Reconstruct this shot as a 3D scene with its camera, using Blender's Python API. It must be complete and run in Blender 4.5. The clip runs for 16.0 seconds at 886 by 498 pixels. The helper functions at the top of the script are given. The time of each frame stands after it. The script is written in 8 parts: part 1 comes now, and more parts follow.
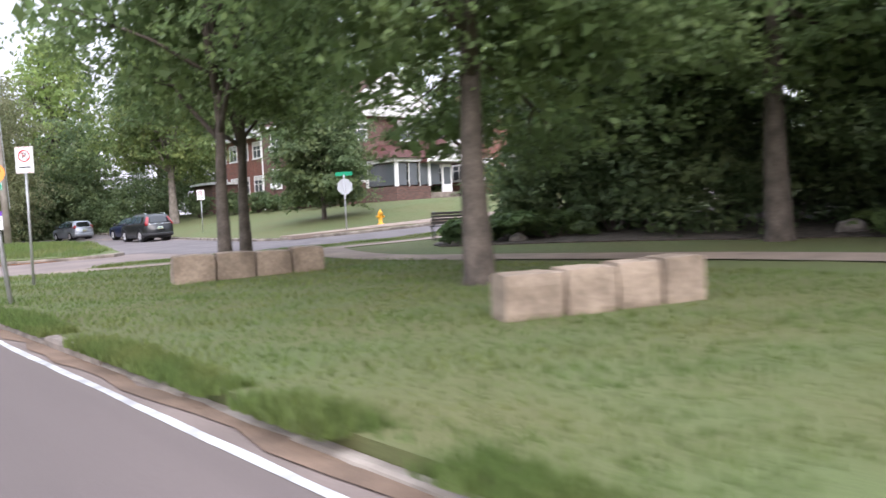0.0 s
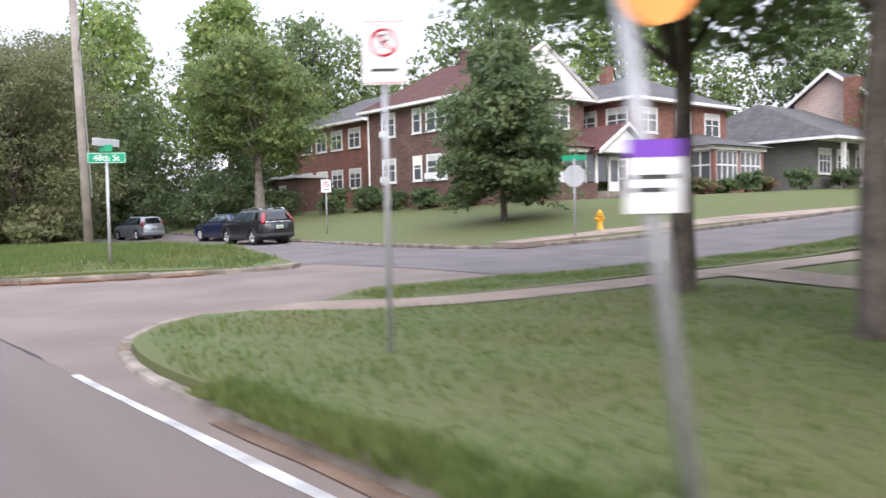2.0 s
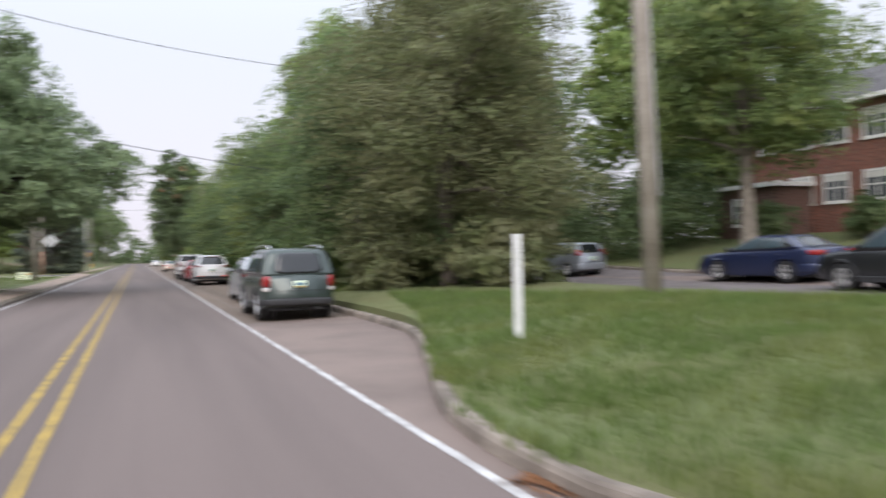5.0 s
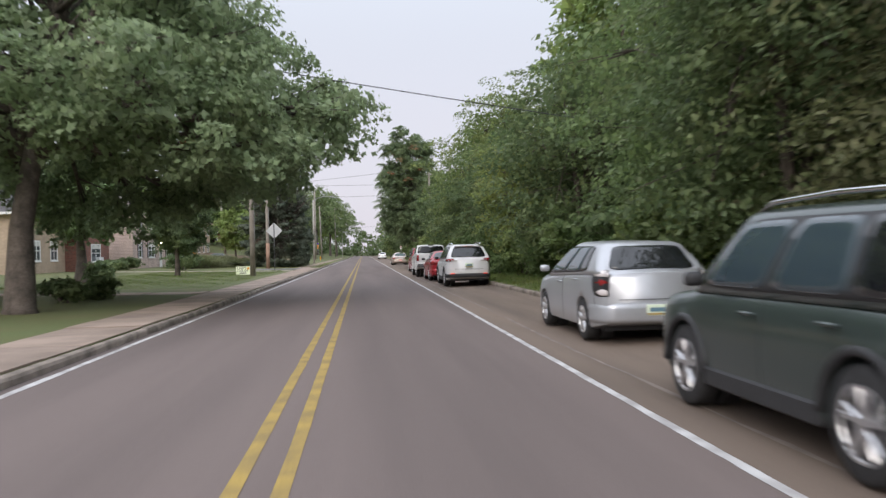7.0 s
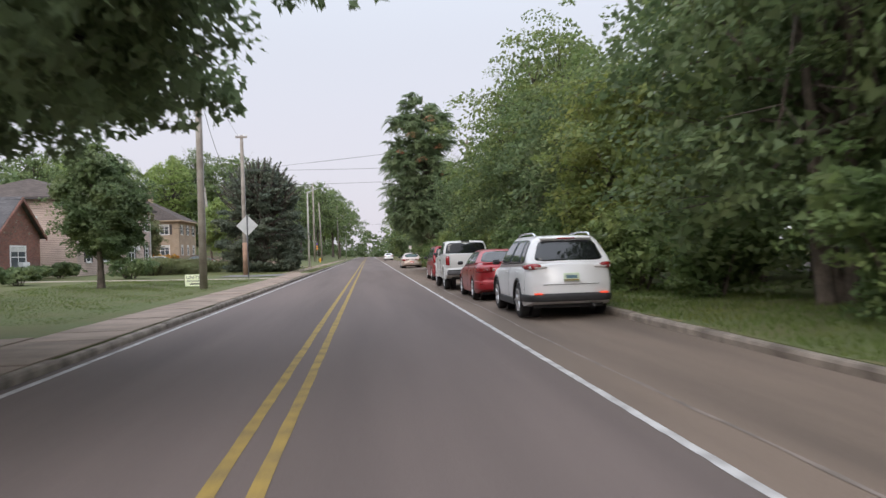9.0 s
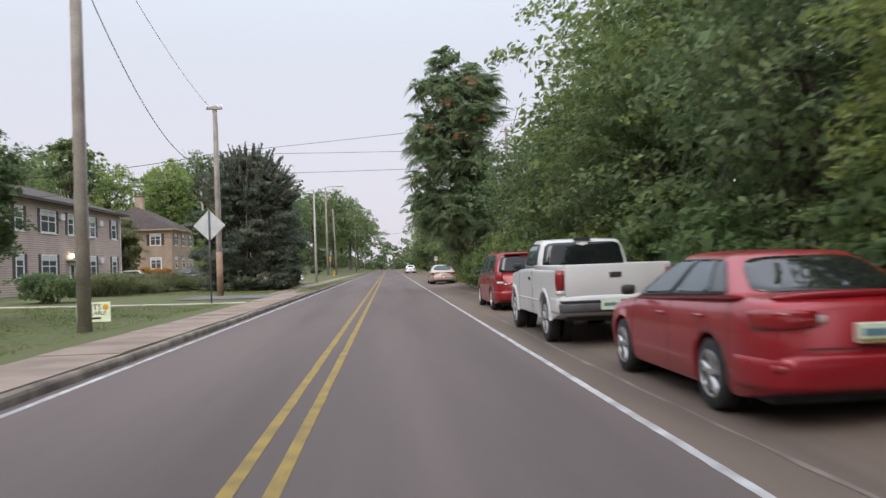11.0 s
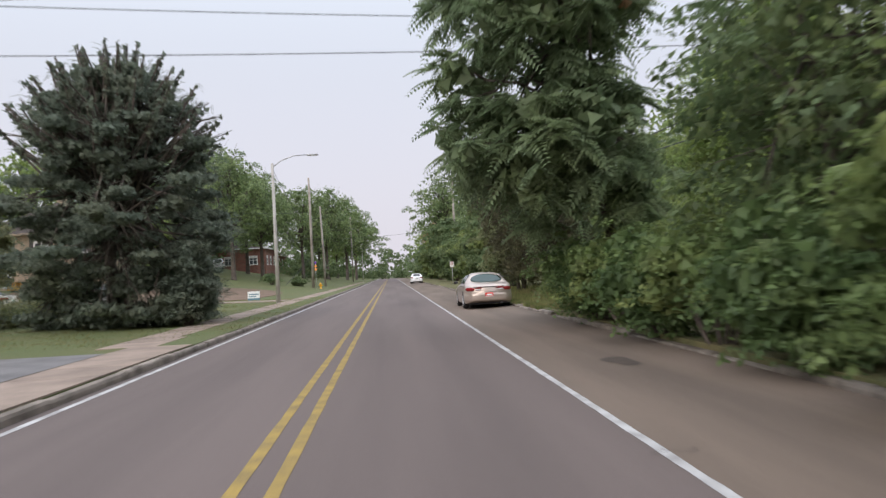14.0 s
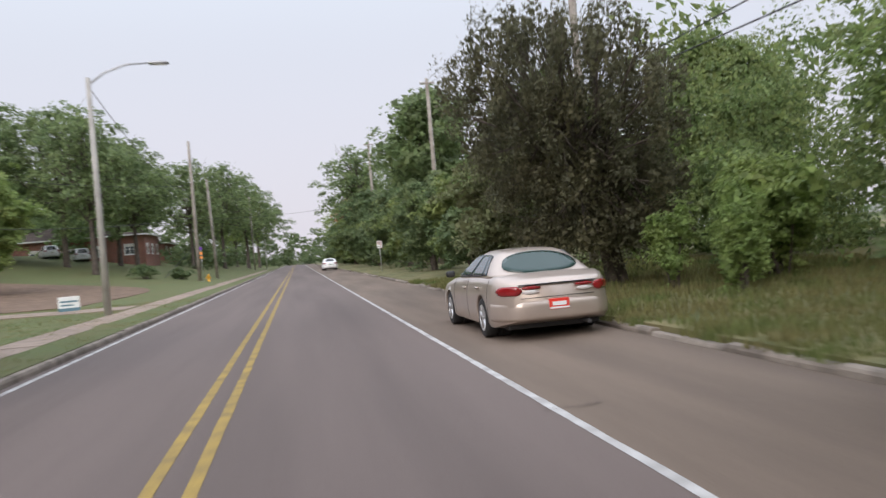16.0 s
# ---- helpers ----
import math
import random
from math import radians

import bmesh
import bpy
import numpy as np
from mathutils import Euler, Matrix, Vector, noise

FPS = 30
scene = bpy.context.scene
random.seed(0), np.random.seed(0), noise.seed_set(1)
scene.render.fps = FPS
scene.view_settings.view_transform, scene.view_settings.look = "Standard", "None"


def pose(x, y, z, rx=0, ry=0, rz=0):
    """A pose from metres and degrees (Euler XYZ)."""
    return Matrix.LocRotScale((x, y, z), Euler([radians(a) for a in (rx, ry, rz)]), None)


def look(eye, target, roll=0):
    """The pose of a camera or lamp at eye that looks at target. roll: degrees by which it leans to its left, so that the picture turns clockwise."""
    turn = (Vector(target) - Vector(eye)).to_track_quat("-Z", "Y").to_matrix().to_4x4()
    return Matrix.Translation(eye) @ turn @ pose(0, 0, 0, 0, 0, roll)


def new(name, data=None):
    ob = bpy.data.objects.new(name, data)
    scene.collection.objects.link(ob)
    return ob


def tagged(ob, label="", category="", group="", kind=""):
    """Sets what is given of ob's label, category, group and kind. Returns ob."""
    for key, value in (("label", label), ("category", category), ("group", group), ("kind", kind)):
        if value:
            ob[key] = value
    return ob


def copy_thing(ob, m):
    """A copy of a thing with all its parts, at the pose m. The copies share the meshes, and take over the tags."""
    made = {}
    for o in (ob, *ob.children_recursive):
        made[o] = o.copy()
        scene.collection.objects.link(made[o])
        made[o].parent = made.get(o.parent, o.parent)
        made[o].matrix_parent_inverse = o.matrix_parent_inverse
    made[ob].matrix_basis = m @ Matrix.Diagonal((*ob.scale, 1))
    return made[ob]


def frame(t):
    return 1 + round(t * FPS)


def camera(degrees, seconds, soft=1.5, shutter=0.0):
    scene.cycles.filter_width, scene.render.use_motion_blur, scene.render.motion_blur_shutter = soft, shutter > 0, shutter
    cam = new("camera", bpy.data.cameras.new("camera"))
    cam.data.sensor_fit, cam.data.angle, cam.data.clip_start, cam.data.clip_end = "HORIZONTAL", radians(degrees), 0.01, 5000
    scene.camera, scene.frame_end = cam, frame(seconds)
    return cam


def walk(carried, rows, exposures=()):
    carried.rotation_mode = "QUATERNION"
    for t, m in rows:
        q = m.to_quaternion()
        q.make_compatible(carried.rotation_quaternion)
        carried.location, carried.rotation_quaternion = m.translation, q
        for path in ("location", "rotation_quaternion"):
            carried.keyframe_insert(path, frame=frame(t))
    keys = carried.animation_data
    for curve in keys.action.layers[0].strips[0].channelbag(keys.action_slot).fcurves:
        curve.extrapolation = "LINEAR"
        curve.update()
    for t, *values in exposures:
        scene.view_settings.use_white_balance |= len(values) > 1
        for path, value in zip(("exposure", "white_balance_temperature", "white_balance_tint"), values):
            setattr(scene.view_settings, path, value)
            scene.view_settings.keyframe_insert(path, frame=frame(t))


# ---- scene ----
cam = camera(57.2, 16.0, soft=1.4, shutter=0.5)
PATH = [
    (0, pose(-0.1, -51.74, 1.5, 87.24, 2.58, -39.39)),
    (0.5, pose(-0.1, -48.12, 1.5, 86.75, 1.85, -39.16)),
    (1, pose(-0.1, -44.47, 1.5, 86.65, 1.67, -39.31)),
    (1.5, pose(-0.1, -40.87, 1.5, 87.13, 1.80, -39.13)),
    (2, pose(-0.1, -37.36, 1.5, 87.74, 1.17, -39.12)),
    (2.5, pose(-0.1, -33.89, 1.5, 87.87, 1.37, -38.57)),
    (3, pose(-0.1, -30.41, 1.5, 88.10, 1.30, -38.36)),
    (3.5, pose(-0.1, -26.86, 1.5, 88.66, 0.87, -38.56)),
    (4, pose(-0.1, -23.17, 1.5, 88.83, 0.48, -39.10)),
    (4.5, pose(-0.1, -19.48, 1.5, 89.48, 1.22, -32.42)),
    (5, pose(-0.1, -16.01, 1.5, 90.38, 1.09, -20.63)),
    (5.2, pose(-0.1, -14.59, 1.5, 90.50, 0.47, -16.12)),
    (7.5, look((-0.37, 3.296, 1.433), (-0.181, 5.287, 1.438), -1.4)),
    (8, look((-0.3, 7.437, 1.424), (-0.112, 9.428, 1.429), -1.7)),
    (10.5, look((-0.048, 27.453, 1.482), (0.116, 29.446, 1.497), -2.0)),
    (11, look((-0.072, 31.651, 1.44), (0.063, 33.646, 1.477), -2.1)),
    (11.5, look((-0.006, 35.843, 1.461), (0.126, 37.839, 1.506), -2.1)),
    (12, look((0.019, 40.155, 1.458), (0.152, 42.15, 1.521), -1.8)),
    (12.5, look((0.015, 44.727, 1.467), (0.149, 46.722, 1.531), -1.8)),
    (13, look((0.061, 49.103, 1.5), (0.189, 51.098, 1.566), -2.0)),
    (13.5, look((0.033, 53.691, 1.492), (0.162, 55.686, 1.556), -2.7)),
    (14, look((0.036, 58.18, 1.502), (0.168, 60.175, 1.558), -3.0)),
    (14.5, look((-0.029, 62.739, 1.518), (0.114, 64.733, 1.57), -3.1)),
    (15, look((-0.006, 67.53, 1.515), (0.181, 69.521, 1.556), -3.8)),
    (15.5, look((-0.042, 72.432, 1.494), (0.198, 74.417, 1.525), -3.9)),
    (16, look((-0.029, 77.371, 1.506), (0.325, 79.339, 1.504), -4.9)),
]
walk(cam, PATH, exposures=[(0, 0.98, 6250, 17), (1.5, 0.86, 6300, 16), (2.5, 0.74, 6300, 16), (4.0, 0.72, 6350, 14), (4.5, 0.78, 6400, 14), (5.0, 0.38, 6500, 13), (7.3, 0.14, 6550, 13), (16, 0.12, 6550, 13)])

# ---- world and sun: an even overcast evening sky ----
world = bpy.data.worlds.new("world")
scene.world = world
world.use_nodes = True
wn, wl = world.node_tree.nodes, world.node_tree.links
sky = wn.new("ShaderNodeTexSky")
sky.sky_type = "NISHITA"
sky.sun_disc = False
sky.sun_elevation = radians(28)
sky.sun_rotation = radians(207)
sky.air_density, sky.dust_density, sky.ozone_density = 1.0, 4.0, 1.5
cloud = wn.new("ShaderNodeMix")
cloud.data_type = "RGBA"
cloud.inputs["Factor"].default_value = 0.90
wl.new(sky.outputs["Color"], cloud.inputs["A"])
tone, low_sky = wn.new("ShaderNodeMix"), wn.new("ShaderNodeMapRange")
tone.data_type = "RGBA"
tone.inputs["A"].default_value, tone.inputs["B"].default_value = (7.15, 7.00, 7.70, 1), (6.85, 7.45, 8.30, 1)
low_sky.inputs["From Min"].default_value, low_sky.inputs["From Max"].default_value = 0.03, 0.32
wl.new(low_sky.outputs["Result"], tone.inputs["Factor"])
wl.new(tone.outputs["Result"], cloud.inputs["B"])
bg = wn["Background"]
bg.inputs["Strength"].default_value = 0.104
# an overcast sky grows brighter towards the zenith
way, height, climb, lift_ = wn.new("ShaderNodeTexCoord"), wn.new("ShaderNodeSeparateXYZ"), wn.new("ShaderNodeMapRange"), wn.new("ShaderNodeVectorMath")
climb.interpolation_type = "SMOOTHSTEP"
climb.inputs["From Min"].default_value, climb.inputs["From Max"].default_value = 0.22, 1.0
climb.inputs["To Min"].default_value, climb.inputs["To Max"].default_value = 1.0, 2.5
lift_.operation = "SCALE"
wl.new(way.outputs["Generated"], height.inputs["Vector"])
wl.new(height.outputs["Z"], climb.inputs["Value"])
wl.new(height.outputs["Z"], low_sky.inputs["Value"])
wl.new(cloud.outputs["Result"], lift_.inputs[0])
wl.new(climb.outputs["Result"], lift_.inputs["Scale"])
wl.new(lift_.outputs["Vector"], bg.inputs["Color"])
sun = new("sun", bpy.data.lights.new("sun", "SUN"))
sun.data.energy, sun.data.angle, sun.data.color = 1.5, radians(40), (1.0, 0.94, 0.88)
sun.matrix_world = look((-34, -60, 42), (0, 0, 0))

# ---- materials ----
def mat(name, base, rough=0.8, var=0.25, scale=6.0, bump=0.15, metal=0.0, fine=40.0, alt=None, coat=0.0, island=0.0, spec=0.5, object_random=0.0, stretch=1.0):
    """A surface with two scales of variation; alt is the colour of its stains."""
    m = bpy.data.materials.new(name)
    m.use_nodes = True
    n, l = m.node_tree.nodes, m.node_tree.links
    b = n["Principled BSDF"]
    b.inputs["Roughness"].default_value = rough
    b.inputs["Metallic"].default_value = metal
    b.inputs["Coat Weight"].default_value = coat
    b.inputs["Specular IOR Level"].default_value = spec
    tc = n.new("ShaderNodeTexCoord")
    big, small = n.new("ShaderNodeTexNoise"), n.new("ShaderNodeTexNoise")
    big.inputs["Scale"].default_value, big.inputs["Detail"].default_value = scale, 5
    small.inputs["Scale"].default_value, small.inputs["Detail"].default_value = fine, 3
    long_way = n.new("ShaderNodeMapping")
    long_way.inputs["Scale"].default_value = (1, stretch, 1)
    l.new(tc.outputs["Object"], long_way.inputs["Vector"])
    l.new(long_way.outputs["Vector"], big.inputs["Vector"])
    l.new(tc.outputs["Object"], small.inputs["Vector"])
    mix = n.new("ShaderNodeMix")
    mix.data_type = "RGBA"
    dark = [c * (1 - var) for c in base]
    mix.inputs["A"].default_value = (*(alt or dark), 1)
    mix.inputs["B"].default_value = (*[min(1, c * (1 + var * 0.5)) for c in base], 1)
    ramp = n.new("ShaderNodeMapRange")
    ramp.inputs["From Min"].default_value, ramp.inputs["From Max"].default_value = 0.35, 0.62
    l.new(big.outputs["Fac"], ramp.inputs["Value"])
    l.new(ramp.outputs["Result"], mix.inputs["Factor"])
    grain = n.new("ShaderNodeMix")
    grain.data_type, grain.blend_type = "RGBA", "MULTIPLY"
    grain.inputs["Factor"].default_value = min(1.0, var * 1.6)
    l.new(mix.outputs["Result"], grain.inputs["A"])
    l.new(small.outputs["Fac"], grain.inputs["B"])
    gain = n.new("ShaderNodeHueSaturation")
    gain.inputs["Value"].default_value = 1 + min(1.0, var * 1.6) * 0.75
    l.new(grain.outputs["Result"], gain.inputs["Color"])
    if island or object_random:
        src = n.new("ShaderNodeNewGeometry") if island else n.new("ShaderNodeObjectInfo")
        rng = n.new("ShaderNodeMapRange")
        amount = island or object_random
        v = gain.inputs["Value"].default_value
        rng.inputs["To Min"].default_value, rng.inputs["To Max"].default_value = v * (1 - amount), v * (1 + amount)
        l.new(src.outputs["Random Per Island"] if island else src.outputs["Random"], rng.inputs["Value"])
        l.new(rng.outputs["Result"], gain.inputs["Value"])
    l.new(gain.outputs["Color"], b.inputs["Base Color"])
    if bump:
        bp = n.new("ShaderNodeBump")
        bp.inputs["Strength"].default_value, bp.inputs["Distance"].default_value = bump, 0.02
        l.new(small.outputs["Fac"], bp.inputs["Height"])
        l.new(bp.outputs["Normal"], b.inputs["Normal"])
    return m


def leaf_mat(name, base, alt):
    """Leaves: each its own shade, light shining through."""
    m = bpy.data.materials.new(name)
    m.use_nodes = True
    n, l = m.node_tree.nodes, m.node_tree.links
    out = n["Material Output"]
    b = n["Principled BSDF"]
    b.inputs["Roughness"].default_value, b.inputs["Specular IOR Level"].default_value = 0.55, 0.3
    geo = n.new("ShaderNodeNewGeometry")
    tc = n.new("ShaderNodeTexCoord")
    patch_noise = n.new("ShaderNodeTexNoise")
    patch_noise.inputs["Scale"].default_value = 0.8
    l.new(tc.outputs["Object"], patch_noise.inputs["Vector"])
    ramp = n.new("ShaderNodeMapRange")
    ramp.inputs["From Min"].default_value, ramp.inputs["From Max"].default_value = 0.42, 0.68
    l.new(patch_noise.outputs["Fac"], ramp.inputs["Value"])
    mix = n.new("ShaderNodeMix")
    mix.data_type = "RGBA"
    mix.inputs["A"].default_value, mix.inputs["B"].default_value = (*base, 1), (*alt, 1)
    l.new(ramp.outputs["Result"], mix.inputs["Factor"])
    hs = n.new("ShaderNodeHueSaturation")
    rng = n.new("ShaderNodeMapRange")
    rng.inputs["To Min"].default_value, rng.inputs["To Max"].default_value = 0.68, 1.36
    l.new(geo.outputs["Random Per Island"], rng.inputs["Value"])
    l.new(rng.outputs["Result"], hs.inputs["Value"])
    l.new(mix.outputs["Result"], hs.inputs["Color"])
    l.new(hs.outputs["Color"], b.inputs["Base Color"])
    tr = n.new("ShaderNodeBsdfTranslucent")
    l.new(hs.outputs["Color"], tr.inputs["Color"])
    ms = n.new("ShaderNodeMixShader")
    ms.inputs["Fac"].default_value = 0.5
    l.new(b.outputs["BSDF"], ms.inputs[1])
    l.new(tr.outputs["BSDF"], ms.inputs[2])
    l.new(ms.outputs["Shader"], out.inputs["Surface"])
    return m


def course_mat(name, base, joint, width, height, offset=0.5, gap=0.012, rough=0.85, bump=0.4, vary=0.35):
    """Brick courses, lap boards or shingles on walls that face x or y, or on roofs."""
    m = bpy.data.materials.new(name)
    m.use_nodes = True
    n, l = m.node_tree.nodes, m.node_tree.links
    b = n["Principled BSDF"]
    b.inputs["Roughness"].default_value = rough
    tc, sep, comb, add = n.new("ShaderNodeTexCoord"), n.new("ShaderNodeSeparateXYZ"), n.new("ShaderNodeCombineXYZ"), n.new("ShaderNodeMath")
    l.new(tc.outputs["Object"], sep.inputs["Vector"])
    add.operation = "ADD"
    l.new(sep.outputs["X"], add.inputs[0])
    l.new(sep.outputs["Y"], add.inputs[1])
    l.new(add.outputs["Value"], comb.inputs["X"])
    l.new(sep.outputs["Z"], comb.inputs["Y"])
    br = n.new("ShaderNodeTexBrick")
    br.offset = offset
    br.inputs["Scale"].default_value = 1.0
    br.inputs["Brick Width"].default_value, br.inputs["Row Height"].default_value = width, height
    br.inputs["Mortar Size"].default_value = gap
    br.inputs["Color1"].default_value = (*[c * (1 - vary) for c in base], 1)
    br.inputs["Color2"].default_value = (*[min(1, c * (1 + vary)) for c in base], 1)
    br.inputs["Mortar"].default_value = (*joint, 1)
    l.new(comb.outputs["Vector"], br.inputs["Vector"])
    stain = n.new("ShaderNodeTexNoise")
    stain.inputs["Scale"].default_value, stain.inputs["Detail"].default_value = 0.9, 6
    l.new(tc.outputs["Object"], stain.inputs["Vector"])
    mul = n.new("ShaderNodeMix")
    mul.data_type, mul.blend_type = "RGBA", "MULTIPLY"
    mul.inputs["Factor"].default_value = 0.5
    l.new(br.outputs["Color"], mul.inputs["A"])
    l.new(stain.outputs["Fac"], mul.inputs["B"])
    hs = n.new("ShaderNodeHueSaturation")
    hs.inputs["Value"].default_value = 1.3
    l.new(mul.outputs["Result"], hs.inputs["Color"])
    l.new(hs.outputs["Color"], b.inputs["Base Color"])
    bp = n.new("ShaderNodeBump")
    bp.invert = True
    bp.inputs["Strength"].default_value, bp.inputs["Distance"].default_value = bump, 0.01
    l.new(br.outputs["Fac"], bp.inputs["Height"])
    l.new(bp.outputs["Normal"], b.inputs["Normal"])
    return m


def glass_mat(name, tint, rough=0.03, gloss=0.75):
    m = bpy.data.materials.new(name)
    m.use_nodes = True
    b = m.node_tree.nodes["Principled BSDF"]
    b.inputs["Base Color"].default_value = (*tint, 1)
    b.inputs["Roughness"].default_value = rough
    b.inputs["Specular IOR Level"].default_value = gloss
    return m


def glow_mat(name, color, strength):
    m = bpy.data.materials.new(name)
    m.use_nodes = True
    b = m.node_tree.nodes["Principled BSDF"]
    b.inputs["Base Color"].default_value = (*color, 1)
    b.inputs["Emission Color"].default_value = (*color, 1)
    b.inputs["Emission Strength"].default_value = strength
    return m


ASPHALT = mat("asphalt", (0.126, 0.098, 0.089), 0.9, 0.26, 0.75, 0.25, fine=60, alt=(0.104, 0.081, 0.074), stretch=0.05)
LANE = mat("parking_asphalt", (0.150, 0.112, 0.086), 0.92, 0.3, 0.9, 0.25, fine=50, alt=(0.112, 0.084, 0.065), stretch=0.09)
CONCRETE = mat("concrete", (0.172, 0.131, 0.113), 0.9, 0.2, 0.5, 0.15, fine=30, alt=(0.140, 0.107, 0.093))
WALKWAY = mat("walk_concrete", (0.262, 0.200, 0.160), 0.92, 0.22, 1.0, 0.2, fine=30, object_random=0.1)
# dark bark mulch, with the trees' shade put into its colour as well
MULCH = mat("shaded_bark_mulch", (0.075, 0.058, 0.045), 0.97, 0.5, 5.0, 0.9, fine=30, alt=(0.038, 0.030, 0.024))
KERB = mat("kerb_concrete", (0.225, 0.190, 0.158), 0.92, 0.35, 2.0, 0.4, fine=25, alt=(0.120, 0.098, 0.080), object_random=0.15)
WHITE_LINE = mat("white_road_paint", (0.459, 0.453, 0.446), 0.8, 0.2, 3.0, 0.1, alt=(0.298, 0.285, 0.279))
YELLOW_LINE = mat("yellow_road_paint", (0.30, 0.205, 0.05), 0.85, 0.3, 2.5, 0.1, alt=(0.21, 0.15, 0.055))
PALE_WALK = mat("pale_concrete", (0.40, 0.345, 0.295), 0.92, 0.22, 1.0, 0.2, fine=30, object_random=0.1)
DRIVE = mat("drive_asphalt", (0.150, 0.142, 0.140), 0.92, 0.25, 0.9, 0.25, fine=50)
SIDE_ASPHALT = mat("side_street_asphalt", (0.128, 0.108, 0.105), 0.92, 0.28, 0.8, 0.25, fine=55, alt=(0.104, 0.089, 0.087))
TAR = mat("tar", (0.03, 0.028, 0.027), 0.7, 0.3, 3)
CRACK = mat("road_crack", (0.062, 0.050, 0.045), 0.9, 0.3, 3)
SEAM = mat("pale_joint", (0.185, 0.152, 0.130), 0.9, 0.3, 2)
TAR_STAIN = mat("oil_stained_asphalt", (0.067, 0.049, 0.038), 0.8, 0.3, 3)
GRASS = mat("grass", (0.076, 0.094, 0.030), 0.95, 0.5, 0.5, 0.5, fine=45, alt=(0.108, 0.110, 0.038))
DRY_GRASS = mat("dry_grass", (0.150, 0.128, 0.056), 0.95, 0.35, 0.8, 0.5, fine=40, alt=(0.083, 0.098, 0.034))
EARTH = mat("soil", (0.156, 0.102, 0.069), 0.97, 0.3, 1.5, 0.5, fine=30)
BLADE = leaf_mat("grass_blades", (0.124, 0.180, 0.052), (0.170, 0.195, 0.062))
BLADE_DRY = leaf_mat("dry_blades", (0.225, 0.200, 0.085), (0.135, 0.182, 0.058))
STONE = mat("limestone", (0.265, 0.205, 0.155), 0.93, 0.35, 1.6, 0.6, fine=14, alt=(0.165, 0.125, 0.092), object_random=0.15)
BOULDER = mat("boulder", (0.234, 0.202, 0.176), 0.93, 0.35, 2.2, 0.6, fine=14)
BARK = mat("bark", (0.105, 0.085, 0.07), 0.95, 0.4, 3.0, 0.8, fine=18)
PALE_BARK = mat("pale_bark", (0.19, 0.165, 0.14), 0.95, 0.35, 3.0, 0.8, fine=18)
POLE_WOOD = mat("pole_wood", (0.30, 0.268, 0.235), 0.92, 0.3, 1.2, 0.4, fine=22, alt=(0.22, 0.188, 0.16))
POLE_BASE = mat("pole_wood_red", (0.30, 0.19, 0.135), 0.92, 0.3, 1.5, 0.4, fine=22)
STEEL = mat("galvanised_steel", (0.42, 0.42, 0.43), 0.5, 0.15, 4, 0.05, metal=0.6)
DARK_STEEL = mat("dark_steel", (0.10, 0.10, 0.105), 0.55, 0.2, 4, 0.05, metal=0.5)
WIRE = mat("wire", (0.035, 0.035, 0.04), 0.6, 0.1)
BRICK_DARK = course_mat("brown_brick", (0.152, 0.077, 0.060), (0.135, 0.098, 0.086), 0.215, 0.075)
BRICK_RED = course_mat("red_brick", (0.245, 0.090, 0.062), (0.22, 0.145, 0.122), 0.215, 0.075)
BRICK_TAN = course_mat("tan_brick", (0.47, 0.35, 0.25), (0.42, 0.34, 0.26), 0.215, 0.075, vary=0.12)
DARK_SIDING = course_mat("dark_lap_siding", (0.15, 0.15, 0.135), (0.07, 0.07, 0.065), 40.0, 0.14, 0.0, 0.014, 0.7, 0.6, 0.04)
SIDING = course_mat("tan_lap_siding", (0.56, 0.435, 0.38), (0.26, 0.20, 0.175), 40.0, 0.14, 0.0, 0.014, 0.7, 0.6, 0.04)
ROOF_RED = course_mat("red_shingle", (0.090, 0.030, 0.024), (0.041, 0.017, 0.014), 0.33, 0.10, 0.5, 0.006, 0.9, 0.3, 0.25)
ROOF_GREY = course_mat("grey_shingle", (0.099, 0.093, 0.096), (0.046, 0.045, 0.046), 0.33, 0.10, 0.5, 0.006, 0.9, 0.3, 0.2)
ROOF_BROWN = course_mat("brown_shingle", (0.087, 0.067, 0.058), (0.041, 0.032, 0.029), 0.33, 0.10, 0.5, 0.006, 0.9, 0.3, 0.2)
TRIM = mat("white_trim", (0.78, 0.77, 0.75), 0.6, 0.1, 2, 0.05)
SHUTTER = mat("dark_shutter", (0.075, 0.062, 0.06), 0.7, 0.15, 2, 0.05)
PANE = glass_mat("house_glass", (0.10, 0.11, 0.12))
LIT_PANE = glow_mat("lit_window", (1.0, 0.80, 0.38), 0.9)
LAMP_GLOW = glow_mat("lamp_glow", (1.0, 0.85, 0.6), 8)
BLIND = mat("window_blind", (0.62, 0.61, 0.58), 0.8, 0.1, 3, 0)
SIGN_WHITE = mat("sign_white", (0.80, 0.80, 0.80), 0.45, 0.08, 3, 0)
SIGN_GREEN = mat("sign_green", (0.0, 0.30, 0.145), 0.45, 0.08, 3, 0)
SIGN_RED = mat("sign_red", (0.52, 0.02, 0.03), 0.45, 0.08, 3, 0)
SIGN_BLACK = mat("sign_black", (0.02, 0.02, 0.022), 0.5, 0.1, 3, 0)
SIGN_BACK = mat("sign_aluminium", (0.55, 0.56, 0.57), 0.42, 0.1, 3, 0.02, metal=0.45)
ORANGE = mat("orange_card", (0.92, 0.33, 0.07), 0.6, 0.08, 3, 0)
